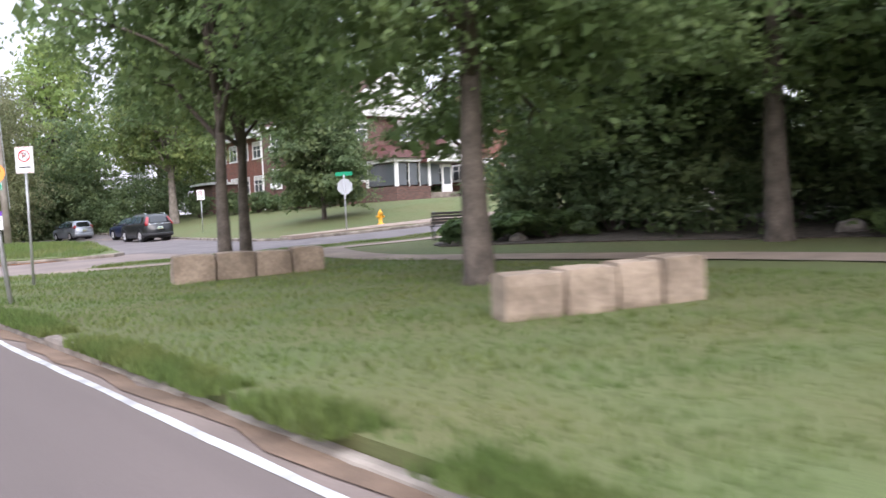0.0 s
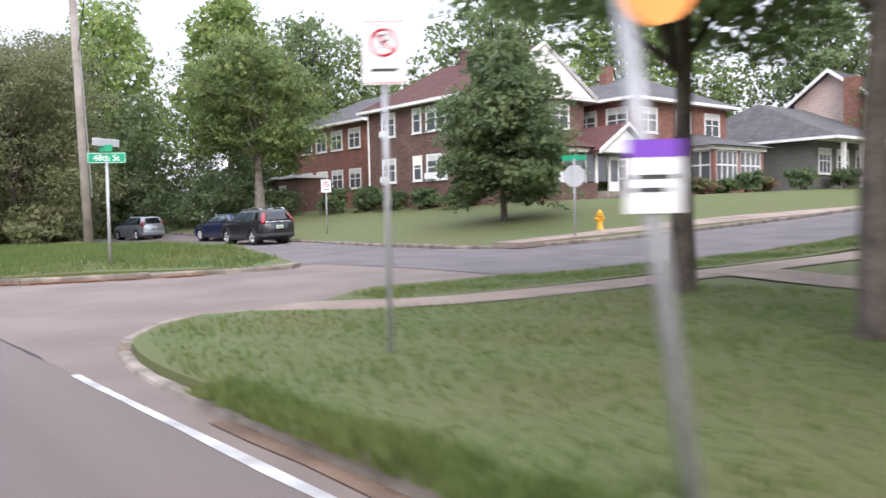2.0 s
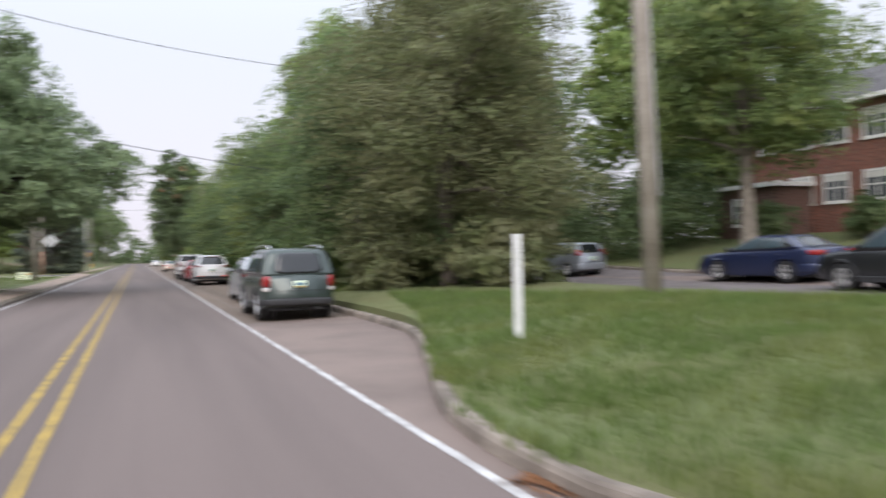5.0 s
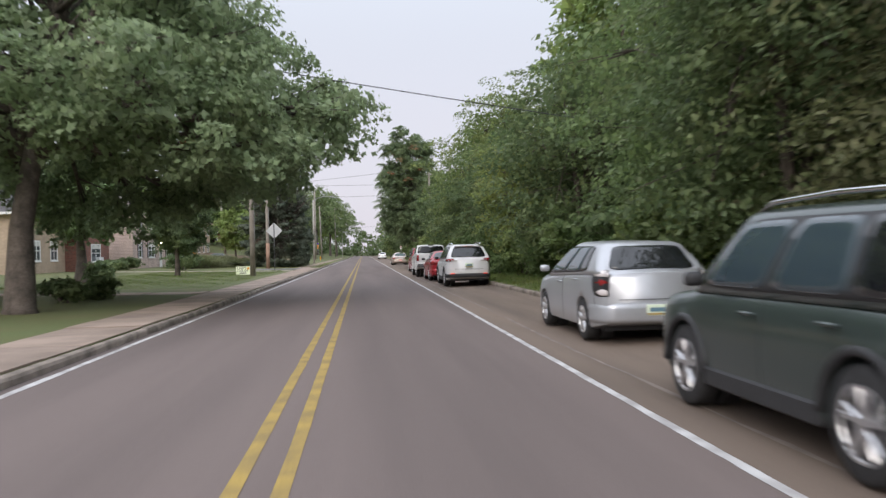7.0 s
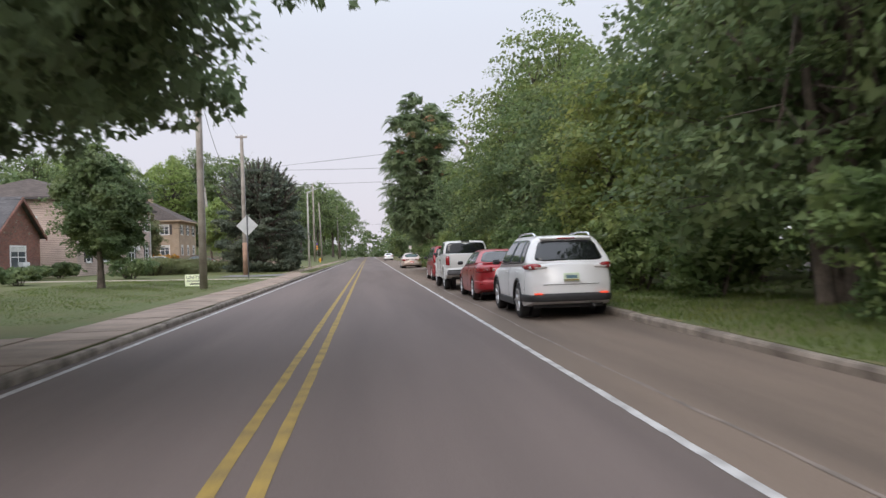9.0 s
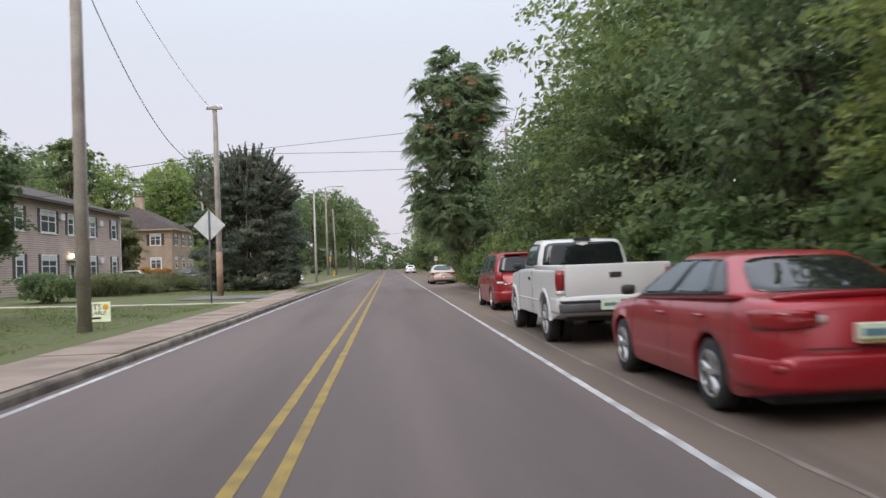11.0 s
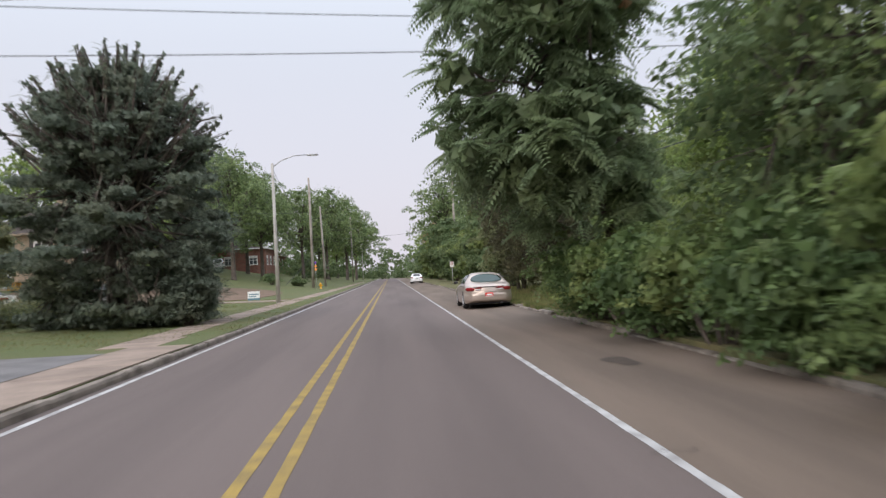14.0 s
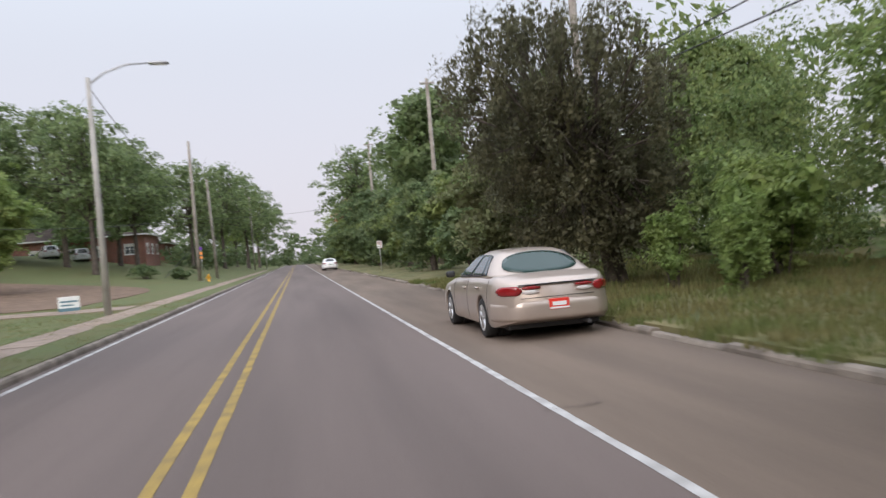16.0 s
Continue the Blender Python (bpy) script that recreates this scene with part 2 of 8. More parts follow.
PURPLE = mat("purple_card", (0.17, 0.045, 0.42), 0.6, 0.08, 3, 0)
YELLOW_PAINT = mat("hydrant_yellow", (0.80, 0.40, 0.03), 0.5, 0.2, 5, 0.05)
LIME = mat("yard_sign_card", (0.90, 0.96, 0.70), 0.6, 0.06, 3, 0)
TYRE = mat("tyre_rubber", (0.022, 0.022, 0.023), 0.85, 0.2, 10, 0.2)
RIM = mat("alloy_rim", (0.55, 0.55, 0.56), 0.3, 0.1, 6, 0, metal=0.85)
CAR_GLASS = glass_mat("car_glass", (0.012, 0.014, 0.016))
CAR_GLASS_SIDE = glass_mat("car_side_glass", (0.040, 0.060, 0.072))
TAIL_RED = mat("tail_lamp_red", (0.26, 0.012, 0.014), 0.15, 0.1, 8, 0, coat=0.6)
# reflectors get a red glow of their own, in place of returned light
REFLECTOR_GLOW = glow_mat("glowing_reflector", (1.0, 0.10, 0.05), 0.5)
TAIL_CLEAR = mat("tail_lamp_clear", (0.62, 0.58, 0.57), 0.12, 0.05, 8, 0, coat=0.6)
BLACK_PLASTIC = mat("black_plastic", (0.024, 0.024, 0.026), 0.6, 0.15, 8, 0.05)
CHROME = mat("chrome", (0.75, 0.75, 0.76), 0.15, 0.05, 8, 0, metal=1.0)
PLATE = mat("plate_pale_green", (0.66, 0.76, 0.60), 0.4, 0.05, 8, 0)
PLATE_BAR = mat("plate_bar", (0.12, 0.22, 0.28), 0.5, 0.05, 8, 0)
PLATE_RED = mat("paper_plate_red", (0.70, 0.045, 0.03), 0.4, 0.05, 8, 0)


def paint(name, base, metal=0.3, rough=0.34):
    m = mat(name, base, rough, 0.05, 1.5, 0, metal=metal, coat=0.6)
    m.node_tree.nodes["Principled BSDF"].inputs["Coat Roughness"].default_value = 0.12
    return m


LEAF_MAPLE = leaf_mat("maple_leaves", (0.162, 0.232, 0.099), (0.225, 0.3, 0.12))
# the maple leaf colour again, painted lighter to brighten the great maple's dark crown
LEAF_MAPLE_LIT = leaf_mat("lit_maple_leaves", (0.215, 0.282, 0.150), (0.262, 0.325, 0.175))
LEAF_DARK = leaf_mat("dark_leaves", (0.123, 0.175, 0.081), (0.182, 0.224, 0.098))
LEAF_BRIGHT = leaf_mat("bright_leaves", (0.228, 0.312, 0.102), (0.3, 0.36, 0.12))
LEAF_MIX = leaf_mat("mixed_leaves", (0.155, 0.216, 0.081), (0.25, 0.29, 0.103))
LEAF_YELLOW = leaf_mat("yellowing_leaves", (0.200, 0.252, 0.078), (0.290, 0.300, 0.090))
LEAF_BROWN = leaf_mat("brownish_leaves", (0.190, 0.192, 0.098), (0.175, 0.205, 0.092))
LEAF_YEW = leaf_mat("yew_needles", (0.140, 0.172, 0.130), (0.185, 0.205, 0.145))
LEAF_OAK = leaf_mat("oak_leaves", (0.167, 0.229, 0.102), (0.232, 0.287, 0.124))
LEAF_PURPLE = leaf_mat("dull_dark_leaves", (0.118, 0.118, 0.070), (0.150, 0.140, 0.078))
LEAF_AIL = leaf_mat("compound_leaves", (0.170, 0.228, 0.124), (0.228, 0.285, 0.148))
LEAF_AUTUMN = leaf_mat("autumn_leaves", (0.451, 0.217, 0.133), (0.289, 0.291, 0.141))
PINK_BLOOM = leaf_mat("pink_flowers_and_leaves", (0.16, 0.17, 0.075), (0.36, 0.20, 0.16))
FLOWER = leaf_mat("orange_flowers", (0.62, 0.30, 0.05), (0.40, 0.30, 0.08))
LEAF_RED = leaf_mat("turning_leaves", (0.420, 0.130, 0.060), (0.360, 0.160, 0.070))
LITTER = leaf_mat("fallen_leaves", (0.36, 0.16, 0.07), (0.24, 0.13, 0.07))
LEAF_SHRUB = leaf_mat("shrub_leaves", (0.112, 0.172, 0.066), (0.155, 0.205, 0.074))


# ---- mesh helpers ----
def finish(name, me, material, parent=None, label="", smooth=False):
    if material is not None:
        for m in (material if isinstance(material, (list, tuple)) else [material]):
            me.materials.append(m)
    if smooth:
        me.polygons.foreach_set("use_smooth", [True] * len(me.polygons))
    ob = new(name, me)
    if parent is not None:
        ob.parent = parent
    if label:
        ob["label"] = label
    return ob


def part(name, bm, material, parent=None, label="", smooth=False):
    me = bpy.data.meshes.new(name)
    bm.normal_update()
    bm.to_mesh(me)
    bm.free()
    return finish(name, me, material, parent, label, smooth)


def thing(name, m, label, category, group="", kind=""):
    e = new(name)
    e.matrix_world = m
    e.empty_display_size = 0.3
    return tagged(e, label, category, group, kind)


def box(bm, x0, x1, y0, y1, z0, z1, bevel=0.0, seg=2):
    """A box with softened edges, added to bm."""
    r = bmesh.ops.create_cube(bm, size=1.0, matrix=Matrix.LocRotScale(((x0 + x1) / 2, (y0 + y1) / 2, (z0 + z1) / 2), None, (x1 - x0, y1 - y0, z1 - z0)))
    if bevel:
        edges = list({e for v in r["verts"] for e in v.link_edges})
        bmesh.ops.bevel(bm, geom=edges, offset=bevel, segments=seg, affect="EDGES", profile=0.5)
    return bm


def boxes(*rows, bevel=0.0):
    bm = bmesh.new()
    for r in rows:
        box(bm, *r, bevel=bevel, seg=1)
    return bm


def tube(bm, points, radii, sides=8, cap=True):
    """A tapered tube through points."""
    rings = []
    n = len(points)
    pts = [Vector(p) for p in points]
    if isinstance(radii, (int, float)):
        radii = [radii] * n
    for i, p in enumerate(pts):
        d = (pts[min(i + 1, n - 1)] - pts[max(i - 1, 0)]).normalized()
        ref = Vector((1, 0, 0)) if abs(d.x) < 0.8 else Vector((0, 1, 0))
        u = d.cross(ref).normalized()
        v = d.cross(u)
        rings.append([bm.verts.new(p + (u * math.cos(a) + v * math.sin(a)) * radii[i]) for a in [2 * math.pi * k / sides for k in range(sides)]])
    for a, b in zip(rings, rings[1:]):
        for k in range(sides):
            bm.faces.new((a[k], a[(k + 1) % sides], b[(k + 1) % sides], b[k]))
    if cap:
        bm.faces.new(rings[0][::-1])
        bm.faces.new(rings[-1])
    return bm


def disc(bm, centre, axis, radius, depth, sides=24, bevel=0.0):
    """A flat round plate, its axis x, y or z."""
    c = Vector(centre)
    d = {"x": Vector((1, 0, 0)), "y": Vector((0, 1, 0)), "z": Vector((0, 0, 1))}[axis]
    b = bevel or depth * 0.1
    return tube(bm, [c - d * depth / 2, c - d * (depth / 2 - b * 0.01), c + d * (depth / 2 - b * 0.01), c + d * depth / 2], [radius - b, radius, radius, radius - b], sides)


def extrude_poly(bm, pts, axis, lo, hi):
    """A flat outline (pairs) given thickness along an axis."""
    def at(p, t):
        return {"x": (t, p[0], p[1]), "y": (p[0], t, p[1]), "z": (p[0], p[1], t)}[axis]
    a, b = [bm.verts.new(at(p, lo)) for p in pts], [bm.verts.new(at(p, hi)) for p in pts]
    bm.faces.new(a)
    bm.faces.new(b[::-1])
    for i in range(len(pts)):
        j = (i + 1) % len(pts)
        bm.faces.new((a[i], b[i], b[j], a[j]))
    bmesh.ops.recalc_face_normals(bm, faces=bm.faces)
    return bm


def words(body, size, material, parent, m, name="lettering"):
    """Raised letters in the built-in font."""
    cu = bpy.data.curves.new(name, "FONT")
    cu.body, cu.size, cu.extrude, cu.align_x, cu.align_y = body, size, 0.002, "CENTER", "CENTER"
    tmp = bpy.data.objects.new(name, cu)
    me = bpy.data.meshes.new_from_object(tmp)
    bpy.data.objects.remove(tmp)
    me.materials.clear()
    ob = finish(name, me, material, parent)
    ob.matrix_basis = m
    return ob


# ---- the lie of the land ----
def smooth01(t):
    t = max(0.0, min(1.0, t))
    return t * t * (3 - 2 * t)


def base(x, y):
    """Height of the road surface and of the land under it."""
    near = 1 - smooth01((y - 25) / 30)
    rise = 0.028 * max(0.0, min(x, 60) - 3) * (0.25 + 0.75 * near)
    hill = smooth01((y + 19.5) / 7) * near * 0.105 * max(0.0, min(x, 31) - 18.6)
    street = (1 - smooth01((y + 23) / 6)) * 0.030 * max(0.0, min(x, 60) - 17)
    left = (0.02 + 0.17 * smooth01((y - 115) / 75)) * max(0.0, min(-x, 34) - 8)
    return rise + hill + street + left


def lawn_z(x, y):
    return base(x, y) + 0.13


from mathutils.geometry import delaunay_2d_cdt


def inside(x, y, poly):
    hit = False
    j = len(poly) - 1
    for i in range(len(poly)):
        (xi, yi), (xj, yj) = poly[i], poly[j]
        if (yi > y) != (yj > y) and x < (xj - xi) * (y - yi) / (yj - yi) + xi:
            hit = not hit
        j = i
    return hit


def rounded(pts, step=0.5):
    """A smooth open line through points (Catmull-Rom)."""
    out = []
    P = [Vector(p) for p in pts]
    P = [2 * P[0] - P[1]] + P + [2 * P[-1] - P[-2]]
    for i in range(1, len(P) - 2):
        a, b, c, d = P[i - 1:i + 3]
        n = max(1, int((c - b).length / step))
        for k in range(n):
            t = k / n
            out.append(tuple(0.5 * ((2 * b) + (c - a) * t + (2 * a - 5 * b + 4 * c - d) * t * t + (3 * b - a - 3 * c + d) * t ** 3)))
    out.append(tuple(P[-2]))
    return out


def patch(name, poly, zfun, material, spacing=1.0, skirt=0.25, rough=0.0):
    """A sheet of ground with any outline, following the land."""
    xs, ys = [p[0] for p in poly], [p[1] for p in poly]
    pts = [Vector(p) for p in poly]
    nb = len(pts)
    rnd = random.Random(len(poly))
    x = min(xs) + spacing / 2
    while x < max(xs):
        y = min(ys) + spacing / 2
        while y < max(ys):
            q = (x + rnd.uniform(-0.2, 0.2) * spacing, y + rnd.uniform(-0.2, 0.2) * spacing)
            if inside(*q, poly):
                pts.append(Vector(q))
            y += spacing
        x += spacing
    v, _, f, _, _, _ = delaunay_2d_cdt(pts, [(i, (i + 1) % nb) for i in range(nb)], [], 1, 1e-4)
    bm = bmesh.new()
    bv = [bm.verts.new((p.x, p.y, zfun(p.x, p.y) + (rough * noise.noise(Vector((p.x * 0.9, p.y * 0.9, 3))) if i >= nb else 0))) for i, p in enumerate(v)]
    for face in f:
        try:
            bm.faces.new([bv[i] for i in face])
        except ValueError:
            pass
    bmesh.ops.recalc_face_normals(bm, faces=bm.faces)
    if sum(fc.normal.z for fc in bm.faces) < 0:
        bmesh.ops.reverse_faces(bm, faces=bm.faces)
    if skirt:
        edge = [e for e in bm.edges if e.is_boundary]
        r = bmesh.ops.extrude_edge_only(bm, edges=edge)
        for g in r["geom"]:
            if isinstance(g, bmesh.types.BMVert):
                g.co.z -= skirt
    return part(name, bm, material, smooth=not skirt)


def inset(line, d):
    """A line shifted sideways by d (to its left for d > 0)."""
    P = [Vector(p) for p in line]
    out = []
    for i, p in enumerate(P):
        t = (P[min(i + 1, len(P) - 1)] - P[max(i - 1, 0)]).normalized()
        out.append((p.x - t.y * d, p.y + t.x * d))
    return out


def kerb_run(name, line, width, top, side=1, piece=3.0, worn=0.0):
    """Kerb stones end to end along a line, each one a piece with worn edges and a narrow joint."""
    parent = thing(name, Matrix.Identity(4), "", "", kind="structure")
    pts = [Vector((p[0], p[1])) for p in line]
    acc, cur = 0.0, [pts[0]]
    runs = []
    for a, b in zip(pts, pts[1:]):
        cur.append(b)
        acc += (b - a).length
        if acc >= piece:
            runs.append(cur)
            cur, acc = [b], 0.0
    if len(cur) > 1:
        runs.append(cur)
    rnd = random.Random(5)
    for run in runs:
        bm = bmesh.new()
        rings = []
        jig = rnd.uniform(-0.015, 0.012) - (rnd.uniform(0.03, 0.11) if rnd.random() < worn else 0.0)
        for i, p in enumerate(run):
            d = (run[min(i + 1, len(run) - 1)] - run[max(i - 1, 0)]).normalized()
            if i == 0:
                p = p + d * 0.008
            if i == len(run) - 1:
                p = p - d * 0.008
            nrm = Vector((-d.y, d.x)) * side
            zb = base(p.x, p.y)
            w = width
            prof = [(0, -0.25), (0.0, top - 0.05 + jig), (0.02, top - 0.01 + jig), (0.05, top + jig), (w - 0.02, top + jig), (w, top - 0.02 + jig), (w, -0.25)]
            rings.append([bm.verts.new((p.x + nrm.x * o, p.y + nrm.y * o, zb + z + rnd.uniform(-0.006, 0.006))) for o, z in prof])
        for a, b in zip(rings, rings[1:]):
            for k in range(len(a) - 1):
                bm.faces.new((a[k], a[k + 1], b[k + 1], b[k]))
        bm.faces.new(rings[0])
        bm.faces.new(rings[-1][::-1])
        bmesh.ops.recalc_face_normals(bm, faces=bm.faces)
        part("kerb_stone", bm, KERB, parent)
    return parent


def ribbon(name, line, width, lift, material, zfun=base, wear=0.0):
    """A painted line or seal lying on the road."""
    bm = bmesh.new()
    prev = None
    rnd = random.Random(int(width * 1000) + len(line))
    pts = [Vector((p[0], p[1])) for p in line]
    for i, p in enumerate(pts):
        d = (pts[min(i + 1, len(pts) - 1)] - pts[max(i - 1, 0)]).normalized()
        nr = Vector((-d.y, d.x)) * width / 2
        j1, j2 = rnd.uniform(-wear, wear), rnd.uniform(-wear, wear)
        a, b = p + nr * (1 + j1), p - nr * (1 + j2)
        cur = (bm.verts.new((a.x, a.y, zfun(a.x, a.y) + lift)), bm.verts.new((b.x, b.y, zfun(b.x, b.y) + lift)))
        if prev:
            bm.faces.new((prev[0], prev[1], cur[1], cur[0]))
        prev = cur
    bmesh.ops.recalc_face_normals(bm, faces=bm.faces)
    for fc in bm.faces:
        if fc.normal.z < 0:
            fc.normal_flip()
    ob = part(name, bm, material)
    ob["kind"] = "structure"
    return ob


# ---- ground and roads ----
def ground_sheet():
    xs = sorted({*np.linspace(-2500, -80, 14), *np.linspace(-80, 70, 76), *np.linspace(70, 2500, 14)})
    ys = sorted({*np.linspace(-2500, -90, 14), *np.linspace(-90, 90, 91), *np.linspace(90, 320, 47), *np.linspace(320, 3500, 14)})
    bm = bmesh.new()
    v = [[bm.verts.new((x, y, base(x, y) - 0.06 + (0.12 if x > 60 or x < -40 or y > 330 else 0))) for y in ys] for x in xs]
    for i in range(len(xs) - 1):
        for j in range(len(ys) - 1):
            bm.faces.new((v[i][j], v[i + 1][j], v[i + 1][j + 1], v[i][j + 1]))
    return tagged(part("ground", bm, GRASS, smooth=True), kind="structure")


ground_sheet()
# one paved sheet carries the junction; the lawns stand on it
tagged(patch("pavement", [(2.1, -75), (62, -75), (62, -14), (40, -14), (30, 0), (26, 60), (10, 60), (9, 3), (2.1, 3)], lambda x, y: base(x, y) - 0.002, CONCRETE, 1.5, 0), kind="structure")
tagged(patch("side_street", rounded([(10.4, -17.2), (11.6, -17.3), (11.9, -20.5), (11.85, -23.0), (11.6, -25.0), (11.4, -27.0)], 0.6) + [(30, -29.0), (62, -30.5), (62, -14), (40, -14), (30, 0), (26, 60), (10, 60), (10.2, 3), (10.6, -15.5)], lambda x, y: base(x, y) + 0.004, SIDE_ASPHALT, 1.5, 0), kind="structure")
tagged(patch("road", [(-4.6, -75), (2.1, -75), (2.1, 420), (-4.6, 420)], lambda x, y: base(x, y) + 0.002, ASPHALT, 2.0, 0), kind="structure")
tagged(patch("parking_strip", [(2.1, 3), (4.9, 3), (4.9, 420), (2.1, 420)], lambda x, y: base(x, y) + 0.001, LANE, 2.0, 0), kind="structure")
long_y = [(-75 + i * 0.7) for i in range(int(495 / 0.7))]
ribbon("edge_line_right_near", [(2.1, y) for y in long_y if y < -28.6], 0.088, 0.006, WHITE_LINE, wear=0.28)
fine_y = [-13.6 + i * 0.22 for i in range(640)]
ribbon("edge_line_right", [(2.1, y) for y in fine_y], 0.088, 0.006, WHITE_LINE, wear=0.13)
ribbon("edge_line_right_far", [(2.1, y) for y in long_y if y > fine_y[-1]], 0.088, 0.006, WHITE_LINE, wear=0.28)
for k in range(9):
    y_ = -3.5 + 11.3 * k + 3.0 * math.sin(k * 2.1)
    ribbon("line_crack_%d" % (k + 1), rounded([(1.98, y_), (2.12, y_ + 0.10), (2.3, y_ + 0.02), (2.38 + 0.08 * (k % 3), y_ + 0.10)], 0.08), 0.018, 0.008, CRACK, wear=0.8)
ribbon("edge_line_left", [(-4.2, y) for y in long_y], 0.10, 0.006, WHITE_LINE, wear=0.15)
ribbon("centre_line_left", [(-1.17, y) for y in long_y], 0.11, 0.006, YELLOW_LINE, wear=0.1)
ribbon("centre_line_right", [(-0.865, y) for y in long_y], 0.11, 0.006, YELLOW_LINE, wear=0.1)

# outlines of the lawns
corner_a = rounded([(2.45, -75), (2.45, -60), (2.45, -45), (2.45, -32), (2.62, -28.7), (3.05, -27.3), (3.65, -26.5), (4.5, -26.0), (5.2, -26.25)])
lawn_a = inset(corner_a, -0.155) + rounded([(5.5, -26.8), (6.4, -27.85), (7.4, -28.5), (10.6, -29.45), (16, -30.2), (24, -31.2), (60, -33)]) + [(60, -75)]
tongue = rounded([(6.6, -25.7), (8.2, -25.35), (10.2, -25.8), (12.0, -26.4), (16.2, -27.1), (30, -28.5), (60, -29.6)]) + rounded([(60, -30.9), (30, -29.9), (16, -28.9), (13.0, -28.45), (8.4, -27.8), (7.0, -27.0), (6.5, -26.2)])
isl_front = rounded([(4.72, 62), (4.72, 30), (4.72, 6), (4.72, 1.5), (4.5, -2.0), (3.4, -6.0), (2.5, -9.2), (2.38, -11.8), (2.9, -13.2), (4.4, -15.2), (6.5, -16.6), (9.0, -17.8), (10.3, -18.2), (10.9, -17.6), (11.3, -14), (12.0, -8), (13.2, 0), (14.4, 12), (15.5, 30), (16.5, 62)])
isl = inset(isl_front, 0.155) + [(5.5, 62)]
house_edge = rounded([(25.5, 62), (22.0, 30), (20.0, 12), (18.9, 0), (18.1, -8), (17.4, -14), (17.6, -17.2), (19.2, -19.0), (24, -20.1), (34, -20.8), (60, -22)])
lawn_c = inset(house_edge, 0.155) + [(60, 62)]
tagged(patch("lawn_park", lawn_a, lawn_z, GRASS, 1.2, 0.3, 0.02), kind="structure")
tagged(patch("lawn_tongue", tongue, lambda x, y: base(x, y) + 0.03 + 0.11 * smooth01((x - 6.5) / 1.5), GRASS, 0.6, 0.3, 0.02), kind="structure")
tagged(patch("lawn_island", isl, lambda x, y: lawn_z(x, y) + 0.33 * smooth01((x - 3) / 4) * smooth01((13.5 - x) / 3) * smooth01((y + 18) / 5) * smooth01((14 - y) / 10), GRASS, 0.7, 0.3, 0.05), kind="structure")
tagged(patch("lawn_houses", lawn_c, lawn_z, GRASS, 1.5, 0.3, 0.02), kind="structure")
tagged(patch("shrub_bed", rounded([(14.4, -33.9), (15.2, -32.6), (17.2, -31.9), (20.5, -32.2), (27, -31.5), (27, -52), (19.5, -52), (17.2, -44.0), (16.2, -38.5), (14.4, -33.9)], 0.6)[:-1], lambda x, y: lawn_z(x, y) + 0.035, MULCH, 0.7, 0.3, 0.04), kind="structure")
kerb_run("kerb_park", corner_a, 0.16, 0.13, -1, 1.8, worn=0.55)
ribbon("gutter_soil", [(2.36 + 0.05 * math.sin(y * 0.9), y) for y in long_y if -60 < y < -31], 0.26, 0.010, EARTH, wear=0.7)
kerb_run("kerb_island", isl_front, 0.16, 0.14, 1)
kerb_run("kerb_houses", house_edge, 0.16, 0.14, 1)
verge_r = [(4.72, 6.05 + i * 1.0) for i in range(315)]
tagged(patch("verge_right", [(4.88, 6.5), (4.88, 320), (60, 320), (60, 62.2), (5.6, 62.2), (4.95, 6.5)], lawn_z, DRY_GRASS, 2.0, 0.3, 0.04), kind="structure")
kerb_run("kerb_right", [p for p in verge_r if p[1] > 62], 0.16, 0.13, -1, 2.0, worn=0.35)
left_edge = [(-4.40, -75 + i * 1.0) for i in range(395)]
kerb_run("kerb_left", left_edge[::3], 0.15, 0.13, 1)
tagged(patch("lawn_left", [(-4.56, -75), (-4.56, 320), (-60, 320), (-60, -75)], lawn_z, GRASS, 2.5, 0.3, 0.03), kind="structure")


def slab_run(name, x0, x1, y0, y1, step, zfun=lawn_z, lift=0.02, along="y", material=WALKWAY):
    """A walk of concrete slabs with open joints."""
    parent = thing(name, Matrix.Identity(4), "", "", kind="structure")
    rnd = random.Random(int(abs(x0) * 10 + abs(y0)))
    a = y0 if along == "y" else x0
    end = y1 if along == "y" else x1
    while a < end - 0.2:
        b = min(a + step, end) - 0.02
        q = [(x0, a), (x1, a), (x1, b), (x0, b)] if along == "y" else [(a, y0), (b, y0), (b, y1), (a, y1)]
        dz = rnd.uniform(-0.008, 0.008)
        bm = bmesh.new()
        lo, hi = [bm.verts.new((*p, zfun(*p) - 0.1)) for p in q], [bm.verts.new((*p, zfun(*p) + lift + dz)) for p in q]
        bm.faces.new(hi)
        for i in range(4):
            bm.faces.new((lo[i], lo[(i + 1) % 4], hi[(i + 1) % 4], hi[i]))
        bmesh.ops.recalc_face_normals(bm, faces=bm.faces)
        part("slab", bm, material, parent)
        a += step
    return parent


slab_run("sidewalk_left", -6.0, -4.57, -20, 77.2, 1.6)
slab_run("sidewalk_bend", -6.75, -5.4, 77.2, 80.2, 1.5)
slab_run("sidewalk_left_far", -6.75, -5.62, 80.2, 240, 1.6)
slab_run("parking_pad", -25, -15.5, 101.4, 105.6, 3.2, along="x", lift=0.025)
slab_run("garden_walk", -21.5, -6.05, 65.5, 66.5, 1.6, along="x", lift=0.03, material=PALE_WALK)
slab_run("garden_path_left", -19, -6.05, 28.6, 30.4, 1.8, along="x")
ribbon("side_drive", [(-10.2, 73.2), (-8, 73.2), (-6.02, 73.2)], 5.0, 0.03, DRIVE, lawn_z)
